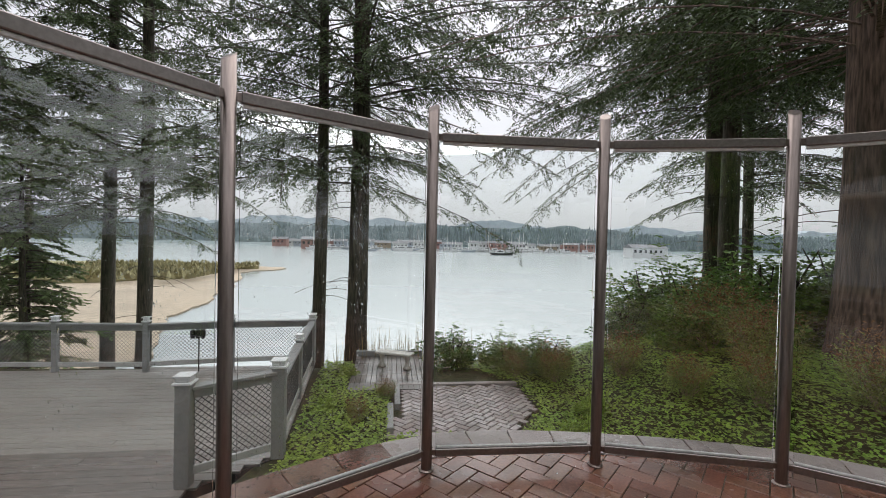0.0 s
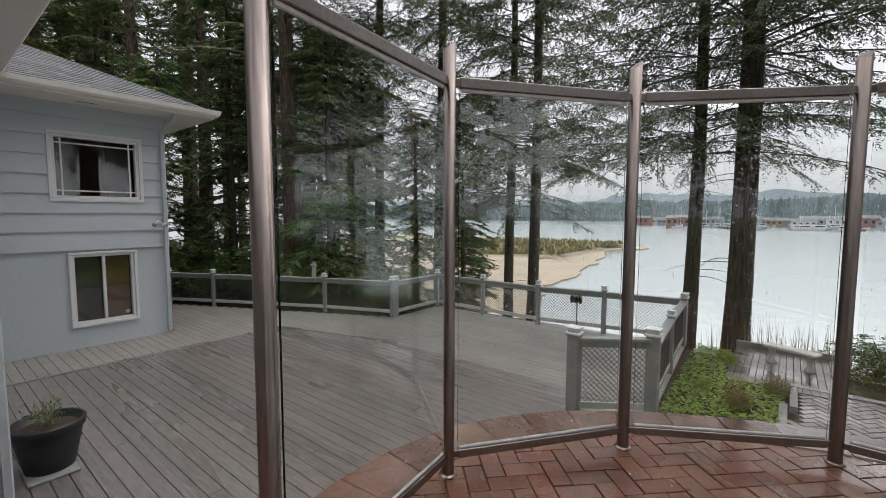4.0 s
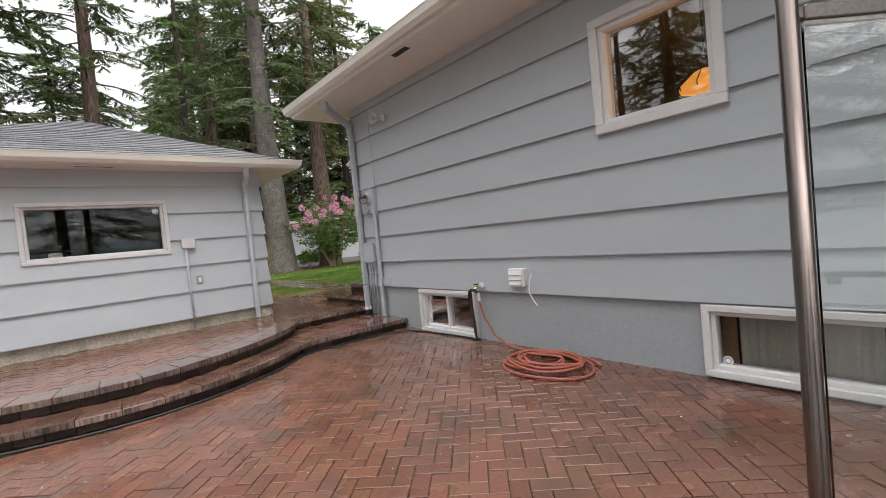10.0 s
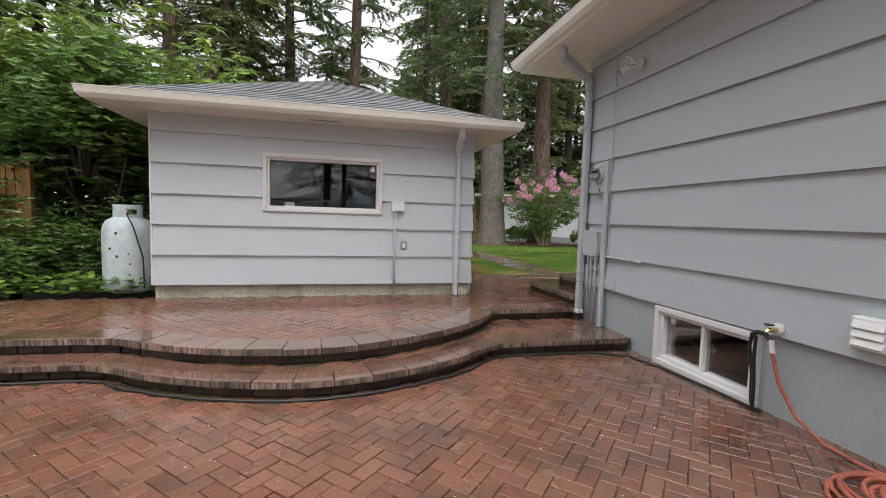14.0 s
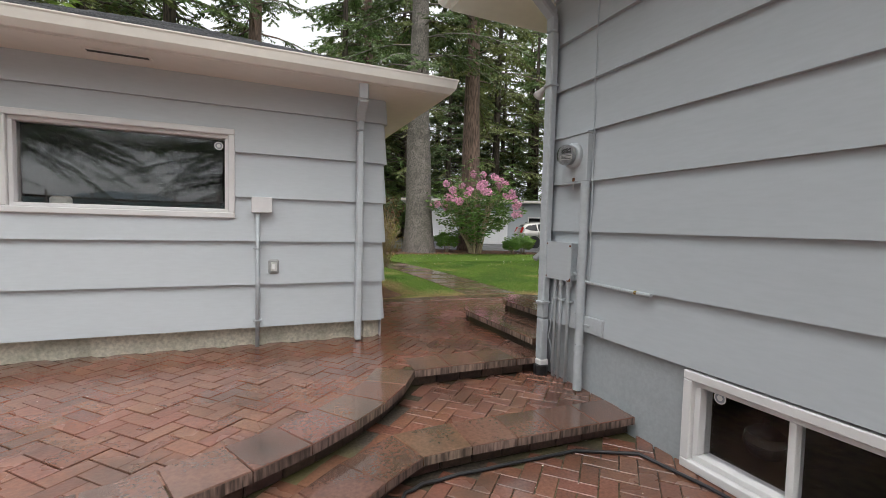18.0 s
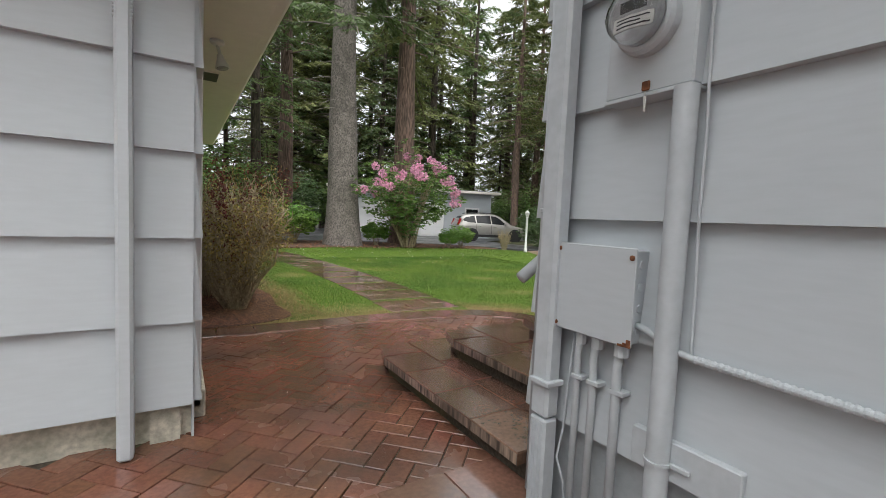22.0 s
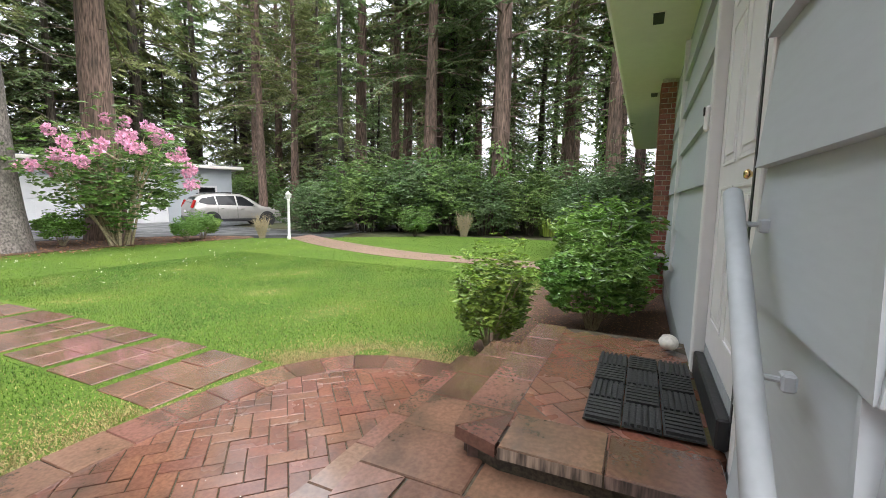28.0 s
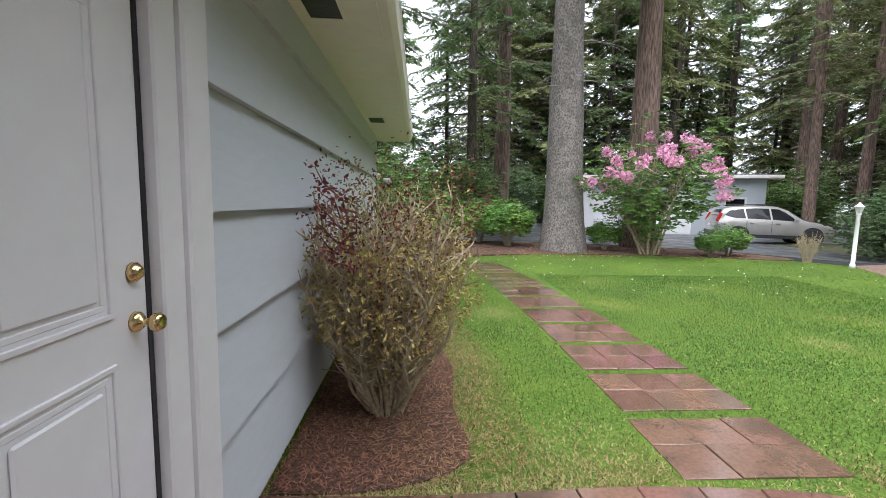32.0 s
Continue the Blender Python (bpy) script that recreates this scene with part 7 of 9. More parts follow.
    part("plate", box(B(), (-0.01, -0.16, -0.05), (0.01, 0.16, 0.05)), M["whitepaint"], c).matrix_basis = Matrix.Translation(P(-2.29, 0, 0.80)) @ Matrix.Rotation(heading, 4, "Z")
    return c


car((-18.2, -25.9, UPPER_Z + 0.01), math.atan2(0.34, -0.94), "silver sport-utility car parked on the drive").scale = (0.9, 0.9, 0.9)

# ---- far harbour ----
def boat(x, y, length, mast, label, hull="town_white"):
    b = thing("boat", label, "boat", (x, y, WATER_Z), "boats in the harbour")
    L = length / 2
    bm = B()
    top = [(-L, -1.2), (L * 0.4, -1.3), (L, 0), (L * 0.4, 1.3), (-L, 1.2)]
    lo = [bm.verts.new((x + u * 0.85, y + v * 0.7, WATER_Z - 0.2)) for u, v in top]
    hi = [bm.verts.new((x + u, y + v, WATER_Z + 1.1 + 0.5 * (u > L * 0.9))) for u, v in top]
    bm.faces.new(hi)
    for i in range(5):
        bm.faces.new((lo[i], lo[(i + 1) % 5], hi[(i + 1) % 5], hi[i]))
    part("hull", bm, M[hull], b)
    part("cabin", box(B(), (x - L * 0.5, y - 0.8, WATER_Z + 1.0), (x + L * 0.2, y + 0.8, WATER_Z + 2.7), 0.1), M["town_white"], b)
    part("cabin_window", box(B(), (x - L * 0.4, y - 0.83, WATER_Z + 1.9), (x + L * 0.1, y - 0.79, WATER_Z + 2.4)), M["black"], b)
    if mast:
        part("mast", tube(B(), [(x, y, WATER_Z + 2), (x, y, WATER_Z + mast)], 0.16, 5), M["railwhite"], b)
        part("boom", tube(B(), [(x, y, WATER_Z + mast * 0.55), (x - L * 0.8, y, WATER_Z + mast * 0.7)], 0.06, 5), M["railwhite"], b)


rng = random.Random(21)
for k in range(46):
    x = rng.uniform(-62, 150)
    y = 285 + rng.uniform(-14, 60) + (30 if x > 90 else 0)
    boat(x, y, rng.uniform(8, 15), rng.choice((0, 8, 11, 13, 15)), rng.choice(("white fishing boat moored in the harbour", "small white boat moored in the harbour")), rng.choice(("town_white", "town_white", "town_blue")))
boat(62, 238, 14, 11, "dark fishing boat moored alone in the bay", "black")
boat(103, 205, 11, 0, "long white boat lying in the bay", "town_white")


def far_building(x, y, w, d, h, material, label, pitched=True):
    b = thing("waterfront_building", label, "building", (x, y, WATER_Z), "waterfront buildings")
    z = WATER_Z + 1.2
    part("wall", box(B(), (x - w / 2, y - d / 2, WATER_Z - 0.5), (x + w / 2, y + d / 2, z + h)), M[material], b)
    bm = B()
    v = [bm.verts.new(p) for p in ((x - w / 2 - .4, y - d / 2 - .4, z + h), (x + w / 2 + .4, y - d / 2 - .4, z + h), (x + w / 2 + .4, y + d / 2 + .4, z + h), (x - w / 2 - .4, y + d / 2 + .4, z + h), (x - w / 2 - .4, y, z + h + (d * .22 if pitched else .5)), (x + w / 2 + .4, y, z + h + (d * .22 if pitched else .5)))]
    for q in ((0, 1, 5, 4), (2, 3, 4, 5), (0, 4, 3), (1, 2, 5)):
        bm.faces.new([v[i] for i in q])
    part("roof", bm, M["shingle"], b)
    for k in range(int(w / 3.2)):
        part("window", box(B(), (x - w / 2 + 1 + k * 3.2, y - d / 2 - 0.06, z + h * 0.4), (x - w / 2 + 2.4 + k * 3.2, y - d / 2 - 0.01, z + h * 0.75)), M["black"], b)


for k in range(26):
    x = -95 + k * 11 + rng.uniform(-4, 4)
    far_building(x, rng.uniform(365, 385), rng.uniform(7, 17), 9, rng.uniform(2.6, 5.5), rng.choice(("town_white", "town_white", "town_red", "town_blue", "beach")), rng.choice(("pale low building on the far waterfront", "small waterfront shed across the bay")))
far_building(-52, 300, 16, 9, 5, "town_red", "dull red pier building on the harbour")
far_building(150, 240, 22, 10, 4.5, "town_white", "white pier building on piles across the bay")
pr = thing("pier", "long low timber pier in the harbour", "pier", (20, 300, WATER_Z))
part("deck", box(B(), (-60, 296, WATER_Z + 1.0), (120, 299, WATER_Z + 1.4)), M["railwood"], pr)
for k in range(46):
    part("pile", tube(B(), [(-60 + k * 4, 297.5, WATER_Z - 0.5), (-60 + k * 4, 297.5, WATER_Z + 2.2)], 0.18, 5), M["bark_dark"], pr)

# far woods on the hills, as one mass of pointed trees
vs, fs = [], []
for k in range(2600):
    x = rng.uniform(-520, 620)
    y = rng.uniform(430, 565)
    f = (y - 430) / 135
    z0 = WATER_Z + 2 + f * (17 + 9 * noise.noise((x * 0.006 + 3.1, 3.1, 0)))
    h, w = rng.uniform(5, 11), rng.uniform(2.0, 3.8)
    b = len(vs)
    for a in range(5):
        vs.append((x + w * math.cos(a * 1.257 + k), y + w * math.sin(a * 1.257 + k), z0))
    vs.append((x, y, z0 + h))
    fs.extend((b + a, b + (a + 1) % 5, b + 5) for a in range(5))
me = bpy.data.meshes.new("far_woods")
me.from_pydata(vs, [], fs)
# same colour as the hills, with the haze painted in
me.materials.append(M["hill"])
tagged(new("far_woods", me), "conifer woods on the far hills, haze painted into the colour", "woods", kind="stuff")

# ---- plants ----
def mesh_from(name, vs, fs, material):
    me = bpy.data.meshes.new(name)
    me.from_pydata(vs, [], fs)
    me.materials.append(material)
    return me


def unit(a):
    return a / np.maximum(1e-9, np.linalg.norm(a, axis=-1, keepdims=True))


def trunk_mesh(name, h, r, material, rng, lean=0.0, sides=14, flare=1.35, rough=0.06, top=0.25):
    bm = B()
    rows = max(10, int(h / 0.6))
    rings = []
    for i in range(rows + 1):
        f = i / rows
        z = h * f - 0.3
        rr = r * ((1 - (1 - top) * f) + (flare - 1) * math.exp(-max(z, 0) / 0.45))
        cx, cy = lean * z + 0.05 * math.sin(z * 0.35 + r * 9), 0.05 * math.sin(z * 0.27 + r * 5)
        ring = []
        for k in range(sides):
            a = 2 * math.pi * k / sides
            w = rr * (1 + rough * noise.noise((math.cos(a) * 2.5, math.sin(a) * 2.5 + r * 7, z * 0.5)) + rough * 0.9 * noise.noise((math.cos(a) * 7, math.sin(a) * 7, z * 1.4)))
            ring.append(bm.verts.new((cx + w * math.cos(a), cy + w * math.sin(a), z)))
        rings.append(ring)
    for a, b in zip(rings, rings[1:]):
        for k in range(sides):
            bm.faces.new((a[k], a[(k + 1) % sides], b[(k + 1) % sides], b[k]))
    me = bpy.data.meshes.new(name)
    bm.to_mesh(me)
    bm.free()
    me.materials.append(material)
    for p in me.polygons:
        p.use_smooth = True
    return me


def conifer_meshes(seed, h, r, z_low, reach, limbs, twigs, needles, bark, green, droop=0.35, lean=0.0, dead=0, spray=0.42, size=1.0, sides=14, low=0.9, fine=1.0):
    """Trunk, limbs and needle sprays of one conifer; every limb droops and carries twigs with flat sprays of needles."""
    rng = np.random.default_rng(seed)
    trunk = trunk_mesh("trunk", h, r, bark, rng, lean, sides)
    lv, lf, chunks = [], [], []
    width = 0.030 * size * (0.5 + 0.5 * fine) * (1.25 if fine < 0.6 else 1.0)
    up = np.array([0, 0, 1.0])
    for i in range(limbs + dead):
        isdead = i >= limbs
        f = rng.random() if isdead else ((i + rng.random()) / limbs) ** low
        z = (z_low * 0.35 + f * z_low * 0.75) if isdead else z_low + (h - z_low) * f
        a = rng.uniform(0, 2 * math.pi)
        L = rng.uniform(0.5, 1.4) if isdead else reach * (1 - 0.75 * f) * rng.uniform(0.55, 1.1)
        d = np.array([math.cos(a), math.sin(a), 0.0])
        side = np.array([-d[1], d[0], 0.0])
        p0 = np.array([lean * z, 0, z]) + d * r * 0.5
        rise = rng.uniform(-0.02, 0.28)
        bend = rng.uniform(-0.25, 0.25)
        n = 5
        pts = []
        for k in range(n + 1):
            t = k / n
            pts.append(p0 + d * L * t + side * bend * L * t * t + up * (rise * L * t - droop * L * t * t))
        b = len(lv)
        for k, p in enumerate(pts):
            w = 0.035 * size * (1 - 0.85 * k / n) * (0.5 if isdead else 1) * (0.6 + 0.3 * L / reach) + 0.004
            lv.extend([tuple(p + up * w), tuple(p - up * w * 0.5 + side * w), tuple(p - up * w * 0.5 - side * w)])
        for k in range(n):
            for j in range(3):
                q = b + 3 * k
                lf.append((q + j, q + (j + 1) % 3, q + 3 + (j + 1) % 3, q + 3 + j))
        if isdead:
            continue
        for k in range(twigs):
            t = 0.16 + 0.84 * (k + rng.random()) / twigs
            sgn = 1 if k % 2 else -1
            p = p0 + d * L * t + side * bend * L * t * t + up * (rise * L * t - droop * L * t * t)
            tl = (spray * (1.15 - 0.6 * t) * rng.uniform(0.45, 1.45)) * (0.75 + 0.35 * L / reach)
            ang = rng.uniform(0.35, 1.35)
            td = d * math.cos(ang) + side * sgn * math.sin(ang) - up * rng.uniform(0.1, 0.55 + 0.5 * (1 - fine))
            td /= np.linalg.norm(td)
            ts = np.cross(td, up)
            ts /= max(1e-6, np.linalg.norm(ts))
            tn = np.cross(ts, td)
            u = (np.arange(needles) + 0.5) / needles
            s2 = np.where(np.arange(needles) % 2, 1.0, -1.0)
            q = p + td * tl * u[:, None]
            if fine < 0.6:
                fan = tl * rng.uniform(0.0, 0.26, needles) * (1.15 - u)
                q = q + ts * (s2 * fan)[:, None] - up * (0.30 * tl * u * u + 0.45 * fan + rng.uniform(-0.03, 0.03, needles))[:, None] + td * (0.5 * fan)[:, None]
            nl = (tl * fine * rng.uniform(0.28, 0.52, needles) * (1.05 - 0.55 * u))[:, None]
            nd = unit(td * 0.75 + ts * (s2 * rng.uniform(0.45, 0.95, needles))[:, None] - up * rng.uniform(0.0, 0.5, (needles, 1)) + tn * rng.uniform(-0.25, 0.25, (needles, 1)))
            w = unit(np.cross(nd, tn + 0.5 * rng.normal(size=(needles, 3)))) * width * rng.uniform(0.7, 1.3, (needles, 1))
            chunks.append(np.stack([q - w, q + w, q + nd * nl], 1).reshape(-1, 3))
    nv = np.concatenate(chunks)
    return trunk, mesh_from("limbs", lv, lf, bark), mesh_from("needles", nv.tolist(), np.arange(len(nv)).reshape(-1, 3).tolist(), green)


def plant_tree(meshes, at, turn, scale, label, group="", name="conifer"):
    t = tagged(new(name), label, "tree", group)
    t.location = at
    t.rotation_euler = (0, 0, turn)
    t.scale = (scale, scale, scale)
    for nm, me in zip(("trunk", "branchwork", "foliage"), meshes):
        ob = new(nm, me)
        ob.parent = t
        if nm != "trunk":
            tagged(ob, kind="stuff")
    return t


KIND = {
    "near_a": conifer_meshes(1, 21, 0.24, 6.2, 6.0, 125, 32, 34, M["bark_dark"], M["needle_near"], 0.30, 0.004, 12, 0.56, 0.62, 14, 1.6, 0.42),
    "near_b": conifer_meshes(2, 20, 0.20, 6.2, 5.2, 118, 32, 34, M["bark_dark"], M["needle_near"], 0.33, -0.004, 12, 0.56, 0.62, 14, 1.6, 0.42),
    "bank_a": conifer_meshes(12, 26, 0.26, 10.2, 5.2, 115, 30, 28, M["bark_dark"], M["needle_near"], 0.32, 0.003, 12, 0.58, 0.8, 14, 1.5, 0.48),
    "bank_b": conifer_meshes(13, 26, 0.24, 10.8, 5.0, 110, 30, 28, M["bark_dark"], M["needle_near"], 0.34, -0.003, 12, 0.58, 0.8, 14, 1.5, 0.48),
    "big": conifer_meshes(3, 22, 0.44, 4.6, 8.8, 150, 40, 34, M["bark_red"], M["needle_near"], 0.27, 0.0, 12, 0.58, 0.62, 22, 1.7, 0.42),
    "fir_a": conifer_meshes(4, 20, 0.38, 7.0, 4.2, 70, 16, 13, M["bark_red"], M["needle"], 0.36, 0.003, 36, 0.70, 1.2),
    "fir_b": conifer_meshes(5, 20, 0.33, 8.0, 4.0, 62, 16, 13, M["bark_red"], M["needle2"], 0.34, -0.004, 40, 0.70, 1.2),
    "fir_c": conifer_meshes(6, 18, 0.25, 4.4, 3.8, 76, 16, 13, M["bark_dark"], M["needle3"], 0.40, 0.006, 24, 0.70, 1.2),
    "full_a": conifer_meshes(7, 15, 0.24, 1.2, 4.0, 100, 16, 13, M["bark_dark"], M["needle"], 0.42, 0.0, 4, 0.75, 1.3),
    "full_b": conifer_meshes(8, 11, 0.20, 0.6, 3.6, 92, 18, 14, M["bark_dark"], M["needle3"], 0.38, 0.0, 4, 0.75, 1.2),
    "full_c": conifer_meshes(9, 16, 0.28, 2.2, 4.6, 96, 16, 13, M["bark_dark"], M["needle2"], 0.45, 0.0, 14, 0.80, 1.3),
    "full_d": conifer_meshes(14, 11, 0.18, 0.5, 3.4, 96, 20, 18, M["bark_dark"], M["needle2"], 0.40, 0.0, 4, 0.70, 1.0, 14, 1.0, 0.8),
    "spruce": conifer_meshes(10, 18, 0.58, 7.0, 4.8, 60, 18, 13, M["bark"], M["needle"], 0.42, 0.004, 20, 0.8, 1.2, 24),
    "cedar": conifer_meshes(11, 18, 0.52, 7.5, 4.4, 60, 18, 13, M["bark_red"], M["needle2"], 0.40, -0.003, 22, 0.8, 1.2, 20),
}


def gz(x, y):
    return ground_height(x, y)


# along the bay
for kind, x, y, tn, s, label in (
    ("near_a", -8.3, 13.8, 0.3, 0.9, "slim dark-barked conifer above the bay"), ("near_b", -7.0, 13.2, 2.2, 1.0, "dark-barked conifer above the bay"),
    ("near_b", -1.75, 10.7, 4.0, 0.9, "slim leaning conifer beside the deck corner"), ("near_a", -0.78, 10.1, 3.9, 1.05, "dark conifer with drooping limbs above the bay"),
    ("near_a", 8.35, 10.4, 5.0, 1.1, "grey-barked conifer above the shrubs"), ("near_b", 8.35, 9.75, 0.6, 1.2, "stout conifer rising from the shrubs"), ("near_b", 12.4, 13.8, 3.0, 1.0, "slim conifer above the bay"),
    ("big", 6.75, 5.35, 2.4, 0.98, "huge red-barked conifer beside the patio"), ("near_a", -11.5, 13.5, 1.0, 1.1, "dark conifer above the bay"), ("near_b", -13.5, 12.0, 2.0, 1.0, "dark conifer beyond the deck rail"),
    ("near_a", 13.0, 9.0, 0.4, 1.1, "dark conifer on the bank"), ("near_a", -16.5, 10.6, 0.9, 1.05, "dark conifer beyond the deck rail"),
    ("full_b", -8.6, 11.2, 0.2, 0.58, "young conifer beyond the deck rail"), ("full_d", -10.2, 10.6, 1.2, 0.66, "young olive conifer beyond the deck rail"), ("full_d", -9.6, 12.6, 4.2, 0.7, "young olive conifer beyond the deck rail"), ("full_a", -15.2, 6.6, 1.7, 0.72, "dense dark conifer close behind the deck rail"), ("full_b", -12.4, 8.6, 0.7, 0.85, "broad young conifer close behind the deck rail"), ("full_b", -16.6, 4.9, 3.0, 0.7, "young conifer beside the wing"), ("full_b", -14.6, 9.8, 3.2, 0.8, "young conifer beyond the deck rail"),
):
    plant_tree(KIND[kind.replace("near", "bank") if gz(x, y) < -4 else kind], (x, y, gz(x, y)), tn, s, label)

# woods west of the deck and round the house
rng = random.Random(5)
WOODS = []
for (x0, x1, y0, y1, n, kinds) in (
    (-22, -12.5, 7.5, 13, 7, ("fir_c", "fir_a", "full_b")), (-34, -20, 1, 14, 13, ("full_c", "fir_a", "fir_b", "fir_c")), (-30, -20, -6, 2, 8, ("full_c", "fir_a", "fir_b")),
    (-31, -21.5, -21, -5, 7, ("fir_a", "fir_b")), (-44, -27, -24, -6, 14, ("fir_a", "fir_b", "fir_c", "fir_a", "fir_b")), (-60, -42, -38, 8, 26, ("full_c", "fir_a", "fir_c", "fir_b")), (-44, -32, -16, 10, 8, ("fir_c", "fir_a", "fir_b")), (-46, -24, -54, -36, 15, ("full_c", "full_c", "full_a", "fir_c")),
    (-22, -7, -52, -38, 13, ("full_c", "full_a", "full_c")), (-9, 6, -38, -27, 3, ("fir_c", "full_c", "fir_a", "full_a")), (4, 20, -40, -16, 11, ("full_c", "fir_c", "fir_a", "full_b")), (-4, 14, -24, -17.5, 4, ("fir_c", "fir_a", "full_c")), (9, 22, -14, 4, 7, ("full_c", "fir_c")),
):
    for k in range(n):
        for attempt in range(20):
            x, y = rng.uniform(x0, x1), rng.uniform(y0, y1)
            if all(math.hypot(x - a, y - b) > 2.2 for a, b in WOODS) and not (-22.5 < x < -10.5 and -36 < y < -22) and y < np.interp(x, [p[0] for p in LAND], [p[1] for p in LAND]) + 1:
                break
        if x < -33 and -19 < y < -6 and rng.random() < 0.65:
            continue
        WOODS.append((x, y))
        if math.hypot(x + 4.0, y + 19.6) < 0.6:
            continue
        if -177 < math.degrees(math.atan2(y + 8.2, x + 3.8)) < -163.5 and k % 3:
            continue
        kd = rng.choice(kinds)
        tn, sc = rng.uniform(0, 6.28), rng.uniform(0.85, 1.2)
        if x < -33 and -30 < y < -4 and k % 3:
            continue
        plant_tree(KIND[kd], (x, y, gz(x, y)), tn, sc * (1.35 if x < -42 or y < -38 else 1.0), {"full": "dark green conifer with limbs low on the trunk", "fir_": "tall red-brown fir with a bare lower trunk"}[kd[:4]], "forest trees")
# a lower storey of young conifers closes the wood behind the trunks
for k, (x, y) in enumerate(((-2.5, -30.5), (-5.5, -33.0), (-1.0, -26.5), (-8.5, -41.0), (-13.0, -43.5), (-24.5, -40.5), (-28.5, -38.0), (-32.5, -35.0), (-36.0, -30.0), (-33.0, -27.5), (-37.5, -25.0), (-34.0, -21.5), (-38.5, -18.5), (-34.5, -17.5))):
    plant_tree(KIND[("full_b", "full_a", "full_d", "full_c")[k % 4]], (x, y, gz(x, y)), k * 1.7, (0.95, 0.75, 0.95, 0.72)[k % 4], "young conifer deep in the wood", "forest trees")
# the trees that stand out round the lawn
for kind, x, y, tn, s, label in (
    ("spruce", -8.45, -22.1, 0.0, 1.03, "huge grey scaly-barked spruce beyond the lawn"), ("cedar", -11.55, -23.4, 1.0, 1.0, "big red-brown fir behind the rhododendron"),
    ("fir_b", -20.4, -26.4, 1.0, 0.72, "slim fir beyond the drive"), ("fir_b", -22.6, -26.2, 3.4, 0.75, "slim fir beyond the drive"), ("fir_c", -21.3, -22.0, 0.6, 0.75, "slender young fir behind the hedge"), ("fir_a", -23.6, -22.4, 2.0, 1.0, "tall red-brown fir behind the shrubs"),
    ("fir_b", -25.4, -21.3, 2.6, 0.9, "tall fir behind the shrubs"), ("fir_b", -25.9, -20.9, 5.2, 1.0, "tall fir behind the shrubs"), ("fir_a", -23.0, -17.9, 3.0, 0.98, "tall red-brown fir with ivy at its foot"), ("fir_c", -26.0, -18.1, 3.0, 1.15, "dark fir with an ivy-clad trunk"), ("fir_c", -27.2, -17.7, 1.1, 1.1, "dark fir with an ivy-clad trunk"),
    ("fir_a", -22.0, -14.0, 4.0, 1.12, "tall red-brown fir behind the lawn"), ("fir_b", -26.0, -11.8, 4.0, 0.9, "tall fir beyond the front walk"), ("fir_b", -25.6, -8.6, 5.0, 0.85, "tall fir beyond the front walk"), ("fir_c", -28.0, -13.6, 2.5, 0.9, "slim fir beyond the front walk"), ("fir_c", -25.0, -10.0, 0.5, 1.0, "dark fir with an ivy-clad trunk"),
    ("full_c", -29.0, -30.0, 1.0, 1.0, "dark conifer beyond the drive"), ("fir_a", -26.5, -33.5, 2.0, 1.0, "tall fir beyond the drive"), ("full_c", -33.0, -34.0, 3.0, 1.15, "dark conifer beyond the drive"), ("fir_b", -31.0, -36.0, 4.0, 1.1, "tall fir beyond the drive"), ("full_a", -37.0, -38.0, 5.0, 1.2, "dark conifer beyond the drive"), ("full_c", -38.0, -31.5, 0.5, 1.1, "dark conifer beyond the drive"), ("fir_c", 0.6, -22.0, 0.4, 1.1, "dark fir behind the shed"), ("fir_a", 3.4, -24.0, 0.4, 1.0, "red-brown fir behind the shed"), ("fir_b", 4.4, -20.4, 2.4, 1.0, "dark fir behind the shed"), ("fir_c", -6.2, -27.5, 2.0, 1.0, "drooping conifer behind the shed"),
):
    plant_tree(KIND[kind], (x, y, gz(x, y)), tn, s, label)


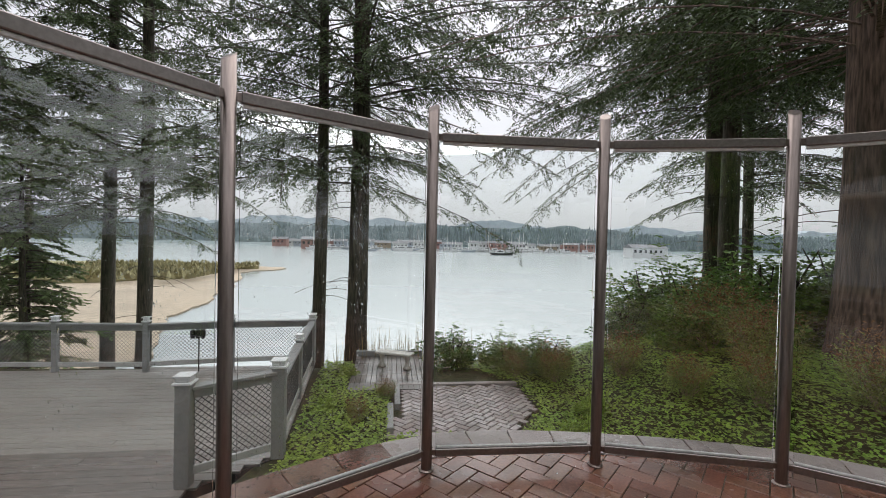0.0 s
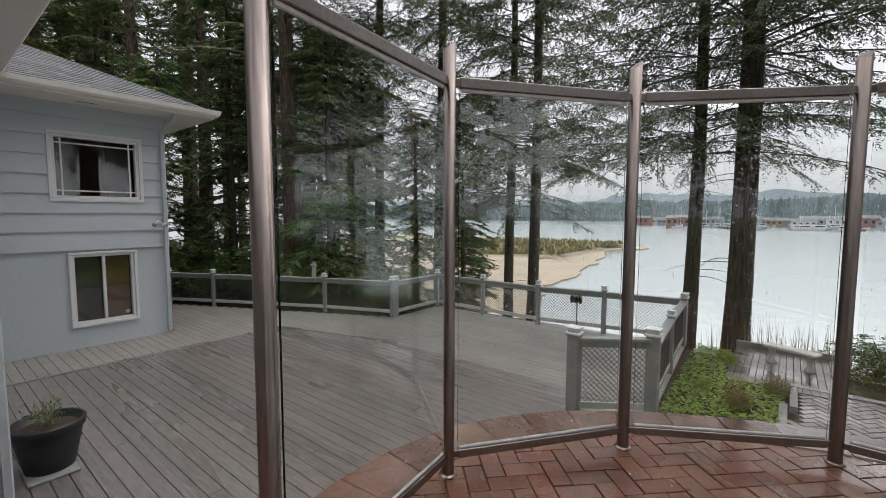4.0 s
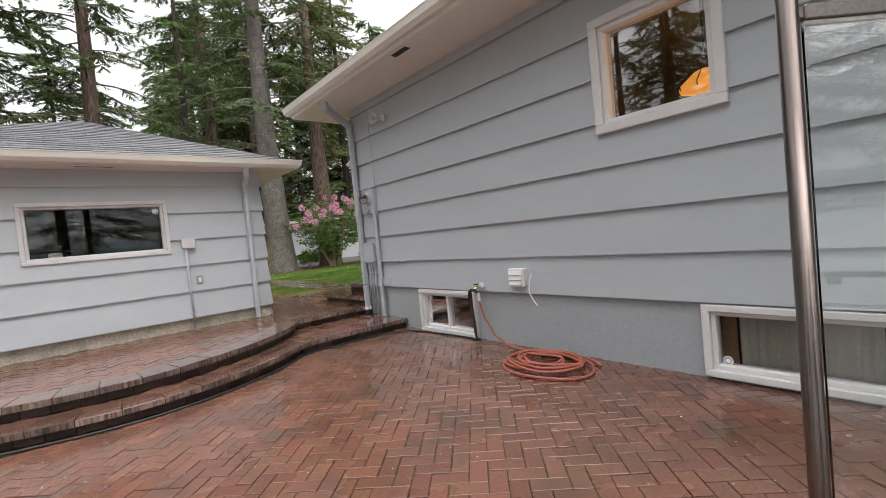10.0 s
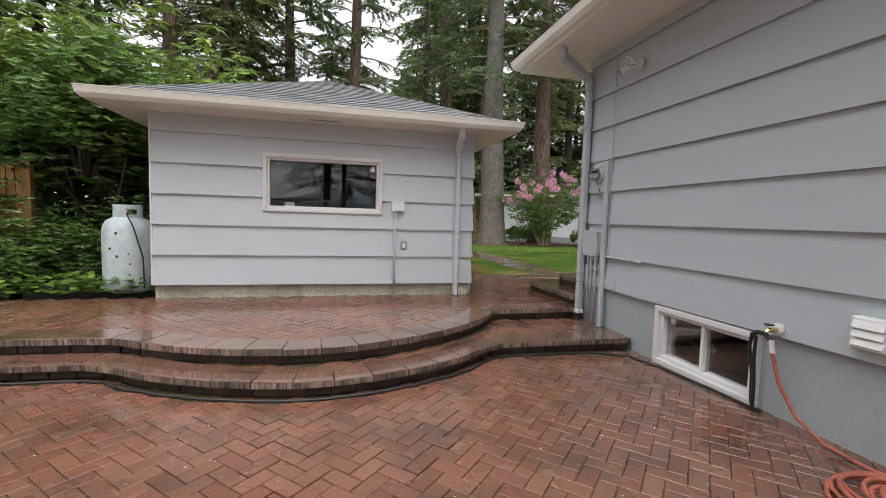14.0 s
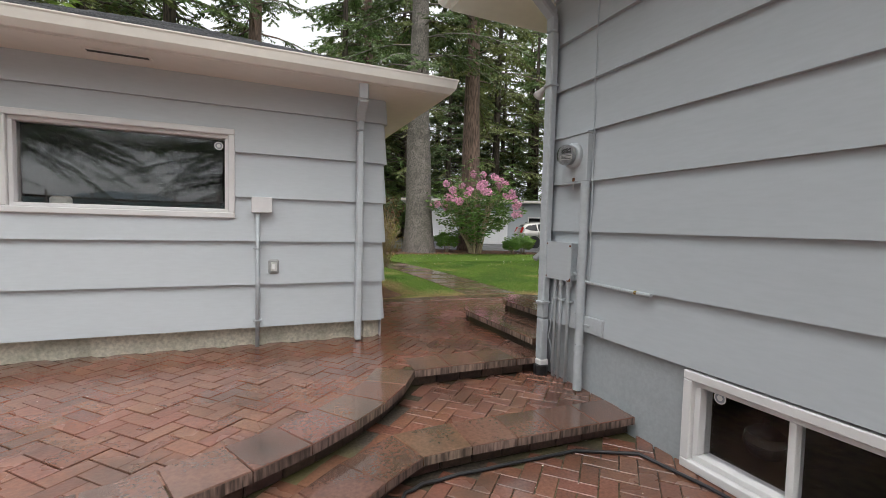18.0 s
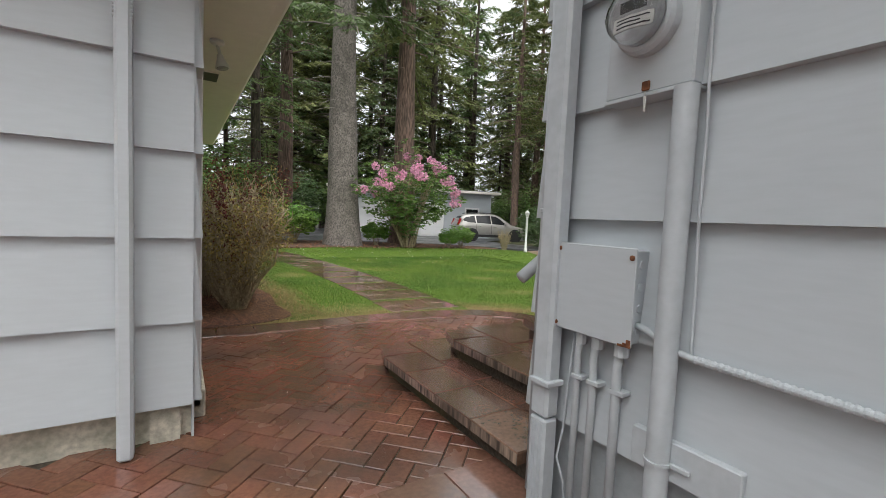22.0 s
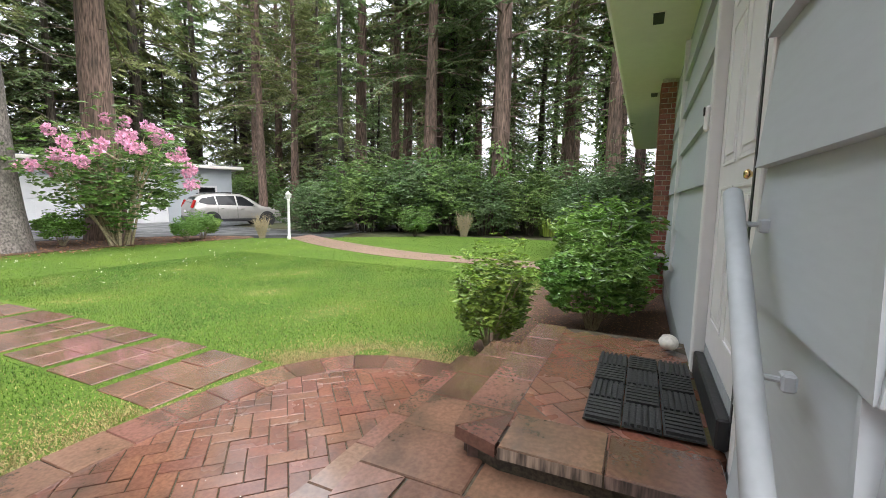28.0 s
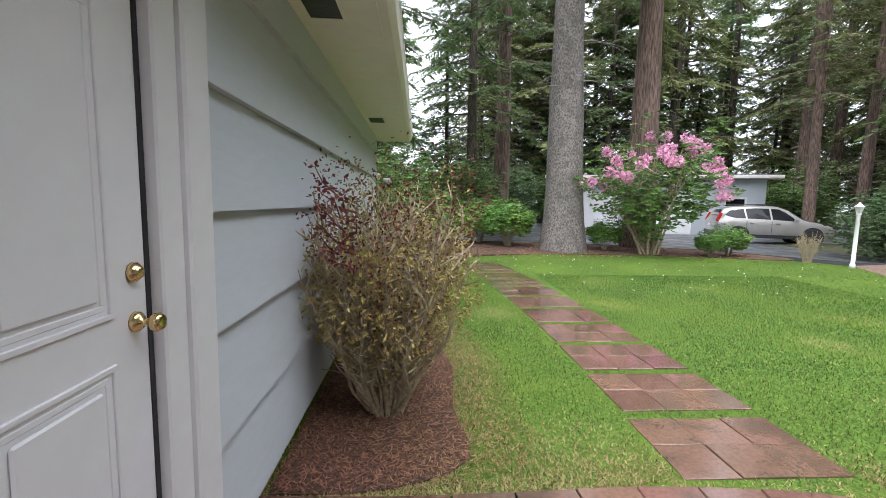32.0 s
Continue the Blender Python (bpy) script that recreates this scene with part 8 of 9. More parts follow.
def leaf_cloud(seed, n, rx, ry, rz, leaf, material, lift=0.0, hollow=0.6, droop=0.2, lumps=0.25, aspect=0.42, whorl=0, name="leaves"):
    """Many folded leaves over an uneven rounded mass with gaps."""
    rng = np.random.default_rng(seed)
    vs, fs = [], []
    heads = n // whorl if whorl else n
    for i in range(heads):
        d = rng.normal(size=3)
        d /= np.linalg.norm(d)
        if d[2] < -0.35:
            d[2] *= -0.5
        k = 1 + lumps * noise.noise(Vector(d) * 2.3 + Vector((seed, 0, 0))) * 2 + lumps * 0.6 * noise.noise(Vector(d) * 6 + Vector((0, seed, 0)))
        if noise.noise(Vector(d) * 4 + Vector((seed * 3, 1, 0))) < -0.36:
            continue
        rad = k * (hollow + (1 - hollow) * rng.random() ** 0.5)
        c = np.array([d[0] * rx, d[1] * ry, lift + d[2] * rz]) * rad
        c[2] = max(c[2], 0.03)
        for j in range(whorl or 1):
            o = d * rng.uniform(0.2, 0.8) + rng.normal(size=3) * 0.55
            if whorl:
                a = 2 * math.pi * j / whorl + rng.random()
                o = np.array([math.cos(a), math.sin(a), rng.uniform(-0.25, 0.45)])
            o[2] -= droop * rng.random()
            o /= np.linalg.norm(o)
            s = np.cross(o, d + rng.normal(size=3) * 0.35)
            s /= max(1e-6, np.linalg.norm(s))
            nn = np.cross(s, o)
            l = leaf * rng.uniform(0.65, 1.25)
            w = l * aspect * 0.5
            b = len(vs)
            vs.extend([tuple(c), tuple(c + o * l * 0.5 + s * w + nn * w * 0.3), tuple(c + o * l - nn * l * 0.08), tuple(c + o * l * 0.5 - s * w + nn * w * 0.3)])
            fs.extend([(b, b + 1, b + 2), (b, b + 2, b + 3)])
    return mesh_from(name, vs, fs, material)


def stems_mesh(seed, n, r, h, thick, material, spread=1.0, fork=2, foot=0.15):
    rng = random.Random(seed)
    bm = B()
    for i in range(n):
        a = rng.uniform(0, 6.28)
        base = Vector((math.cos(a), math.sin(a), 0)) * r * foot * rng.random()
        tip = Vector((math.cos(a) * r * spread * rng.uniform(0.3, 1), math.sin(a) * r * spread * rng.uniform(0.3, 1), h * rng.uniform(0.7, 1.05)))
        mid = base.lerp(tip, 0.5) + Vector((rng.gauss(0, 0.06), rng.gauss(0, 0.06), 0.08)) * r
        tube(bm, [base, mid, tip], [thick, thick * 0.7, thick * 0.3], 4, False)
        for j in range(fork):
            p = base.lerp(tip, rng.uniform(0.35, 0.8))
            q = p + Vector((rng.gauss(0, 0.22), rng.gauss(0, 0.22), rng.uniform(0.15, 0.4))) * r
            tube(bm, [p, p.lerp(q, 0.5) + Vector((0, 0, 0.03)), q], [thick * 0.5, thick * 0.4, thick * 0.2], 3, False)
    me = bpy.data.meshes.new("stems")
    bm.to_mesh(me)
    bm.free()
    me.materials.append(material)
    return me


def shrub(name, at, parts, label, scale=1.0, turn=0.0, category="shrub", group="", sz=None):
    s = tagged(new(name), label, category, group)
    s.location = at
    s.rotation_euler = (0, 0, turn)
    s.scale = (scale, scale, sz or scale)
    for nm, me in parts:
        ob = tagged(new({"leaves": "foliage", "stems": "branchwork", "red_leaves": "red_foliage", "fronds": "foliage"}.get(nm, nm), me), kind="stuff")
        ob.parent = s
    return s


round_leaf = leaf_cloud(31, 4200, 0.34, 0.34, 0.44, 0.070, M["leaf_tree"], 0.50, 0.5, 0.1, 0.20, 0.40, 5)
round_tips = leaf_cloud(30, 620, 0.35, 0.35, 0.34, 0.060, M["leaf_bright"], 0.66, 0.92, 0.0, 0.2, 0.40, 5)
round_dark = leaf_cloud(32, 6800, 0.60, 0.60, 0.52, 0.080, M["leaf_round"], 0.56, 0.6, 0.1, 0.12, 0.46, 5)
round_stem = stems_mesh(33, 16, 0.45, 0.75, 0.012, M["twig"])
rhodo_leaf = leaf_cloud(34, 8400, 1.0, 1.0, 1.0, 0.105, M["leaf_dark"], 0.95, 0.6, 0.25, 0.28, 0.36, 6)
rhodo_mid = leaf_cloud(35, 8400, 1.0, 1.0, 1.0, 0.105, M["leaf_mid"], 0.95, 0.6, 0.25, 0.30, 0.36, 6)
rhodo_lite = leaf_cloud(36, 6600, 1.0, 1.0, 1.0, 0.15, M["leaf_rhodo"], 0.95, 0.55, 0.25, 0.3, 0.32, 6)
rhodo_whorl = leaf_cloud(27, 2300, 1.0, 1.0, 0.8, 0.24, M["leaf_round"], 1.05, 0.45, 0.35, 0.25, 0.28, 8)
tree_whorl = leaf_cloud(26, 9000, 1.0, 1.0, 1.0, 0.135, M["leaf_tree"], 1.0, 0.55, 0.45, 0.30, 0.30, 8)
heath = leaf_cloud(37, 1500, 0.40, 0.40, 0.34, 0.05, M["leaf_rust"], 0.66, 0.7, 0.0, 0.35, 0.35)
heath_low = leaf_cloud(28, 3600, 0.46, 0.46, 0.46, 0.05, M["leaf_heath"], 0.40, 0.5, 0.0, 0.35, 0.4)
bank_leaf = leaf_cloud(52, 11000, 1.0, 1.0, 1.0, 0.085, M["leaf"], 0.55, 0.5, 0.15, 0.34, 0.5, 5)
bank_dark = leaf_cloud(53, 11000, 1.0, 1.0, 1.0, 0.085, M["leaf_rhodo"], 0.55, 0.5, 0.15, 0.38, 0.5, 5)
fern = leaf_cloud(38, 900, 0.4, 0.4, 0.40, 0.20, M["leaf_bright"], 0.1, 0.15, 0.5, 0.3, 0.14)
stem_big = stems_mesh(39, 12, 0.8, 1.5, 0.03, M["bark_dark"])

Z = UPPER_Z
shrub("round_bush", (-7.48, -9.44, Z), (("leaves", round_leaf), ("young_foliage", round_tips), ("stems", round_stem)), "small glossy bush with yellow-green tips by the landing", 0.98, 0.4)
shrub("round_bush", (-8.66, -8.68, Z), (("leaves", round_dark), ("stems", round_stem)), "dense mid-green bush beside the house", 0.93, 1.4)
shrub("rhododendron", (-9.72, -8.60, Z), (("leaves", rhodo_whorl), ("stems", stem_big)), "large-leaved rhododendron with drooping whorls by the house", 0.60, 2.4, sz=0.74)
shrub("round_bush", (-11.9, -8.9, Z), (("leaves", round_dark), ("stems", round_stem)), "dark bush by the front walk", 1.3, 3.0)
for x, y, s in ((-14.3, -9.0, 1.2), (-15.9, -9.3, 1.15)):
    shrub("camellia", (x, y, Z), (("leaves", rhodo_leaf), ("stems", stem_big)), "tall dark glossy-leaved shrub at the house end", s, x, group="front shrubs")
# the hedge of rhododendrons beyond the lawn
rng = random.Random(9)
for k, (x, y, s, nm) in enumerate(((-17.3, -20.2, 1.25, 0), (-18.9, -18.9, 1.6, 1), (-20.2, -17.6, 1.75, 0), (-20.6, -15.9, 1.7, 1), (-20.9, -14.3, 1.45, 0), (-21.8, -12.6, 1.5, 1), (-22.2, -11.0, 1.2, 0), (-19.0, -20.9, 1.3, 0), (-22.9, -9.2, 1.2, 1), (-23.6, -7.0, 1.5, 0), (-22.6, -16.8, 1.9, 0), (-24.2, -13.2, 1.9, 1), (-21.4, -19.6, 1.7, 1))):
    shrub("rhododendron", (x, y, Z - 0.45), (("leaves", (rhodo_leaf, rhodo_mid)[nm]), ("stems", stem_big)), "dense dark green rhododendron beyond the lawn", s, k * 1.3, group="hedge shrubs", sz=s * 1.06)
for x, y, s in ((-18.0, -16.0, 0.55),):
    shrub("young_shrub", (x, y, Z), (("leaves", rhodo_lite), ("stems", stem_big)), "bright green young shrub at the lawn's edge", s, x, group="lawn edge shrubs")
for x, y, s in ((-7.0, -23.2, 0.95), (-6.2, -24.2, 0.9), (-5.0, -22.4, 0.8), (-13.1, -21.1, 0.55), (-12.4, -20.9, 0.45), (-9.9, -22.3, 0.6)):
    shrub("azalea", (x, y, Z), (("leaves", round_dark), ("stems", round_stem)), "dark green evergreen shrub in the mulch bed", s * 1.5, x, group="bed shrubs")
twiggy = stems_mesh(56, 60, 0.42, 0.95, 0.008, M["twig"], 1.0, 5, 0.3)
for x, y, s_ in ((-14.38, -19.9, 0.85), (-18.97, -14.4, 1.0)):
    shrub("twiggy_bush", (x, y, Z), (("stems", twiggy), ("leaves", leaf_cloud(57, 160, 0.36, 0.36, 0.4, 0.05, M["leaf_gold"], 0.5, 0.3, 0.0, 0.3, 0.4))), "bare twiggy bush at the lawn's edge", s_, x, group="twiggy bushes")
lily = B()
rl = random.Random(58)
for k in range(90):
    a, r0, hh = rl.uniform(0, 6.28), rl.uniform(0.02, 0.28), rl.uniform(0.35, 0.6)
    d = Vector((math.cos(a), math.sin(a), 0))
    sd_ = Vector((-d.y, d.x, 0)) * 0.016
    p0, p1, p2 = d * r0, d * (r0 + 0.12) + Vector((0, 0, hh)), d * (r0 + 0.12 + rl.uniform(0.1, 0.3)) + Vector((0, 0, hh * rl.uniform(0.5, 0.9)))
    v = [lily.verts.new(q) for q in (p0 - sd_, p0 + sd_, p1 + sd_, p1 - sd_, p2)]
    lily.faces.new(v[:4])
    lily.faces.new((v[3], v[2], v[4]))
lm = bpy.data.meshes.new("fronds")
lily.to_mesh(lm)
lily.free()
lm.materials.append(M["leaf_bright"])
for x, y, s_ in ((-21.2, -11.7, 1.3), (-21.6, -10.9, 1.1)):
    shrub("day_lily", (x, y, Z), (("fronds", lm),), "clump of arching strap-shaped leaves beyond the lawn", s_, x, category="plant", group="day lilies")
# the pink rhododendron
pr = shrub("rhododendron", (-10.75, -21.25, Z), (("leaves", leaf_cloud(41, 7600, 1.45, 1.4, 1.35, 0.14, M["leaf_rhodo"], 1.6, 0.5, 0.3, 0.45, 0.36, 6)), ("stems", stems_mesh(42, 26, 1.5, 2.6, 0.03, M["twig"], 0.9, 3))), "tall open rhododendron covered in pink blossom", 1.15)
rg = np.random.default_rng(43)
vs, fs = [], []
for i in range(40):
    d = rg.normal(size=3)
    d /= np.linalg.norm(d)
    d[2] = abs(d[2]) * 1.2 - 0.45
    c = np.array([d[0] * 1.65, d[1] * 1.55, 2.0 + d[2] * 1.35])
    for j in range(60):
        o = rg.normal(size=3)
        o /= np.linalg.norm(o)
        s = np.cross(o, rg.normal(size=3))
        s /= np.linalg.norm(s)
        q = c + o * 0.11
        b = len(vs)
        vs.extend([tuple(q - s * 0.035), tuple(q + o * 0.05), tuple(q + s * 0.035), tuple(q - o * 0.03 + np.cross(o, s) * 0.04)])
        fs.extend([(b, b + 1, b + 2), (b, b + 2, b + 3)])
tr = new("blossom", mesh_from("blossom", vs, fs, M["blossom"]))
tr.parent = pr
tagged(tr, "round trusses of pink flowers")
# barberry by the shed
def crooked_stems(seed, n, r, h, thick, material, twigs):
    """Bent stems that leave one narrow foot, each with many fine crooked twigs."""
    rg = random.Random(seed)
    bm = B()
    for i in range(n):
        a = rg.uniform(0, 6.28)
        out = r * math.sqrt(rg.random())
        top = h * rg.uniform(0.72, 1.0) * (1 - 0.16 * (out / r) ** 2)
        p = Vector((math.cos(a), math.sin(a), 0)) * 0.10 * rg.random()
        tip = Vector((math.cos(a) * out, math.sin(a) * out, top))
        pts = [p]
        for k in range(1, 7):
            f = k / 6
            pts.append(Vector((tip.x * f ** 0.8, tip.y * f ** 0.8, tip.z * f)) + p * (1 - f) + Vector((rg.gauss(0, 0.022), rg.gauss(0, 0.022), rg.gauss(0, 0.012))))
        tube(bm, pts, [thick * (1 - 0.8 * k / 6) for k in range(7)], 4, False)
        for j in range(twigs):
            q = rg.uniform(1.2, 5.9)
            k = int(q)
            c = pts[k].lerp(pts[k + 1], q - k)
            d = Vector((rg.gauss(0, 0.5), rg.gauss(0, 0.5), rg.uniform(0.25, 1.0))).normalized() * rg.uniform(0.08, 0.24)
            tube(bm, [c, c + d * 0.5 + Vector((rg.gauss(0, 0.012), rg.gauss(0, 0.012), 0)), c + d], [0.0056, 0.0044, 0.0026], 3, False)
    me = bpy.data.meshes.new("stems")
    bm.to_mesh(me)
    bm.free()
    me.materials.append(material)
    return me


bb = shrub("barberry_bush", (-3.86, -11.84, Z), (("stems", crooked_stems(44, 95, 0.58, 1.42, 0.0125, M["twig"], 16)), ("leaves", leaf_cloud(45, 7600, 0.55, 0.58, 0.60, 0.031, M["leaf_gold"], 0.86, 0.3, 0.0, 0.16, 0.5)), ("red_leaves", leaf_cloud(46, 4200, 0.58, 0.62, 0.24, 0.025, M["leaf_red"], 1.32, 0.3, 0.0, 0.2, 0.5))), "leggy barberry bush with olive and dark red leaves", 1.06)
shrub("barberry_bush", (-3.72, -12.75, Z), (("stems", stems_mesh(47, 110, 0.5, 1.1, 0.0065, M["twig"], 0.9, 4, 0.45)), ("leaves", leaf_cloud(48, 3600, 0.42, 0.72, 0.62, 0.028, M["leaf_red"], 0.8, 0.35, 0.0, 0.35, 0.5))), "dark red barberry against the shed wall", 1.0)
rb = random.Random(6)
for i in range(8):
    p = Vector((-3.72, -11.50, Z + rb.uniform(0.75, 1.25)))
    pts = [p]
    for k in range(5):
        p = p + Vector((rb.uniform(-0.01, 0.05), rb.uniform(0.04, 0.13), rb.uniform(-0.03, 0.07)))
        pts.append(p)
    bm = tube(B(), pts, [0.006, 0.005, 0.004, 0.004, 0.003, 0.002], 4, False)
    for q in pts[1:] * 3:
        o = Vector((rb.gauss(0, 1), rb.gauss(0, 1), rb.gauss(0, 1))).normalized()
        e = o.orthogonal().normalized() * 0.010
        q = q + o * 0.004
        bm.faces.new([bm.verts.new(v) for v in (q, q + o * 0.014 + e, q + o * 0.03, q + o * 0.014 - e)])
    part("arching_twig", bm, M["leaf_red"], bb, "dark red arching twig")
# ivy on trunks
def ivy_sleeve(seed, n, r, h):
    rg = np.random.default_rng(seed)
    vs, fs = [], []
    for i in range(n):
        z = h * rg.random() ** 1.25
        a = rg.uniform(0, 2 * math.pi)
        k = r * (1.0 - 0.35 * z / h) + 0.10 + 0.16 * max(0.0, noise.noise((math.cos(a) * 1.5, math.sin(a) * 1.5 + seed, z * 0.7))) + 0.06 * rg.random()
        if noise.noise((math.cos(a) * 2, seed + math.sin(a) * 2, z * 0.9)) < -0.25:
            continue
        o = np.array([math.cos(a), math.sin(a), 0.0])
        sd = np.array([-o[1], o[0], 0.0])
        c = o * k + np.array([0, 0, z])
        d = o * 0.4 + sd * rg.uniform(-0.7, 0.7) + np.array([0, 0, -rg.uniform(0.3, 1.0)])
        d /= np.linalg.norm(d)
        l = rg.uniform(0.10, 0.2)
        w = np.cross(d, o + 0.3 * rg.normal(size=3))
        w /= np.linalg.norm(w)
        b = len(vs)
        vs.extend([tuple(c), tuple(c + d * l * 0.5 + w * l * 0.4), tuple(c + d * l), tuple(c + d * l * 0.5 - w * l * 0.4)])
        fs.extend([(b, b + 1, b + 2), (b, b + 2, b + 3)])
    return mesh_from("leaves", vs, fs, M["leaf_rhodo"])


ivy_tall, ivy_low = ivy_sleeve(81, 5200, 0.26, 12.0), ivy_sleeve(82, 2200, 0.38, 4.0)
for x, y, me in ((-26.0, -18.1, ivy_tall), (-27.2, -17.7, ivy_tall), (-25.0, -10.0, ivy_tall), (-23.0, -17.9, ivy_low), (-22.0, -14.0, ivy_low)):
    shrub("ivy", (x, y, gz(x, y)), (("leaves", me),), "dark green ivy climbing a fir trunk", 1.0, x, category="climber", group="ivy on trunks")
# rhododendron tree and shrubs east of the shed
shrub("rhododendron", (2.5, -11.2, Z + 0.9), (("leaves", rhodo_lite), ("stems", stem_big)), "tree-like rhododendron with long bright green leaves", 1.55, 0.3)
shrub("rhododendron", (2.75, -11.3, Z + 1.55), (("leaves", tree_whorl), ("stems", stem_big)), "fresh yellow-green boughs of a rhododendron", 1.35, 2.2)
shrub("rhododendron", (1.75, -13.6, Z), (("leaves", tree_whorl), ("stems", stem_big)), "tall yellow-green rhododendron behind the shed roof", 2.05, 0.7, sz=2.3)
shrub("rhododendron", (2.2, -10.2, Z + 1.6), (("leaves", rhodo_lite), ("stems", stem_big)), "overhanging rhododendron boughs above the tank", 0.95, 1.3)
shrub("rhododendron", (3.6, -12.6, Z), (("leaves", rhodo_leaf), ("stems", stem_big)), "dark rhododendron behind the shed", 1.9, 2.3)
shrub("rhododendron", (2.2, -13.2, Z), (("leaves", rhodo_leaf), ("stems", stem_big)), "dark shrub behind the tank", 1.5, 4.3)
shrub("rhododendron", (4.6, -9.6, Z - 0.1), (("leaves", rhodo_mid), ("stems", stem_big)), "green shrub at the terrace end", 1.3, 5.3)
shrub("rhododendron", (1.75, -10.35, Z - 0.2), (("leaves", rhodo_mid), ("stems", stem_big)), "leafy green shrub behind the tank", 0.75, 0.9)
shrub("rhododendron", (2.9, -9.9, Z - 0.2), (("leaves", rhodo_lite), ("stems", stem_big)), "low bright shrub at the terrace end", 0.7, 1.9)
shrub("boughs", (2.3, -11.0, Z), (("wood", stems_mesh(49, 7, 1.6, 2.6, 0.05, M["bark_dark"], 0.8, 3)),), "dark bare limbs under the rhododendron", 1.0, category="tree")

# the bank by the bay
for x, y, s, kind, label in (
    (5.2, 6.6, 0.8, rhodo_leaf, "dark green shrub on the bank"), (6.2, 8.2, 1.05, rhodo_mid, "mid-green shrub on the bank"), (6.6, 7.0, 1.2, rhodo_leaf, "dark green shrub on the bank"), (5.0, 8.6, 0.6, rhodo_mid, "mid-green shrub on the bank"), (7.8, 6.2, 1.1, rhodo_mid, "mid-green shrub under the big conifer"),
    (9.4, 7.6, 1.3, rhodo_leaf, "dark green shrub under the conifers"), (6.2, 9.4, 1.3, rhodo_leaf, "dark green shrub on the bank"), (8.0, 9.8, 1.2, rhodo_mid, "green shrub on the bank"),
    (1.35, 8.9, 0.55, rhodo_mid, "low green shrub above the bay"), (2.3, 8.5, 0.5, rhodo_leaf, "low dark shrub above the bay"), (3.0, 8.0, 0.5, rhodo_mid, "low shrub above the bay"),
):
    shrub("bank_shrub", (x, y, gz(x, y) - 0.1), (("leaves", {id(rhodo_leaf): bank_leaf, id(rhodo_mid): bank_dark}[id(kind)]), ("stems", stem_big)), label, s, x + y, group="bank shrubs")
for x, y, s in ((5.0, 6.2, 1.1), (4.9, 5.2, 0.95), (2.9, 7.3, 0.7), (3.7, 6.5, 0.75), (2.4, 7.9, 0.6), (-0.05, 6.9, 0.35), (-0.45, 6.1, 0.35), (4.9, 3.7, 0.8), (3.9, 5.2, 0.6), (4.3, 4.5, 0.7)):
    shrub("heath_bush", (x, y, gz(x, y)), (("leaves", heath_low), ("red_leaves", heath), ("stems", round_stem)), "rust-tipped heath bush in the ground cover", s, x * 3, group="heath bushes")
for x, y, s in ((2.5, 5.3, 0.62), (2.8, 4.7, 0.5), (2.9, 5.8, 0.6), (-0.75, 8.2, 0.4), (-0.95, 6.6, 0.35)):
    shrub("fern", (x, y, gz(x, y)), (("fronds", fern),), "arching green fern beside the path", s, y * 2, group="ferns")
for x, y in ((-12.5, 6.7), (-9.0, 8.4), (-14.5, 6.0), (-11.5, 9.4), (-16.0, 5.2), (-17.5, 6.5), (-19.0, 4.0), (-21.0, 2.0)):
    shrub("wood_shrub", (x, y, DECK_Z - 0.6), (("leaves", rhodo_leaf if (x * 7) % 2 > 1 else rhodo_mid), ("stems", stem_big)), "dark undergrowth shrub below the deck rail", 0.95 + 0.25 * math.sin(x * 5), x, group="undergrowth")
for x, y, s in ((-4.2, -27.4, 2.2), (-6, -27.5, 1.6), (-2.5, -24.2, 1.7), (-0.2, -20, 1.5), (-3.4, -19.8, 1.3), (2.0, -18, 1.6), (-9.5, -37, 2.2), (-25, -32, 2.0), (-27.5, -27, 2.0), (-24.5, -24.2, 1.6), (-1.2, -22.0, 1.5), (-29, -18, 2.0), (-31, -13, 2.2), (-28, -8, 2.2), (-30, -3, 2.0), (-22, -3, 1.6), (-32, -24, 2.2), (-18, -38, 2.2), (-14, -40, 2.2), (-24, -38, 2.2)):
    shrub("wood_shrub", (x, y, gz(x, y) - 0.2), (("leaves", rhodo_leaf if (x * 7) % 2 > 1 else rhodo_mid), ("stems", stem_big)), "dark undergrowth shrub at the wood's edge", s, x, group="undergrowth")
# pot plant
shrub("pot_plant", (px, py, DECK_Z + 0.43), (("stems", stems_mesh(50, 12, 0.16, 0.28, 0.005, M["twig"])), ("leaves", leaf_cloud(51, 130, 0.18, 0.18, 0.14, 0.045, M["leaf_mid"], 0.15, 0.2, 0.0, 0.3))), "sparse young plant in the black pot", 1.0, category="plant")


# ---- ground cover, grass, litter ----
def in_poly(P, poly):
    x, y = P[:, 0], P[:, 1]
    c = np.zeros(len(P), bool)
    n = len(poly)
    for i in range(n):
        (x0, y0), (x1, y1) = poly[i], poly[i - 1]
        if y0 == y1:
            continue
        hit = ((y0 > y) != (y1 > y)) & (x < (x1 - x0) * (y - y0) / (y1 - y0) + x0)
        c ^= hit
    return c


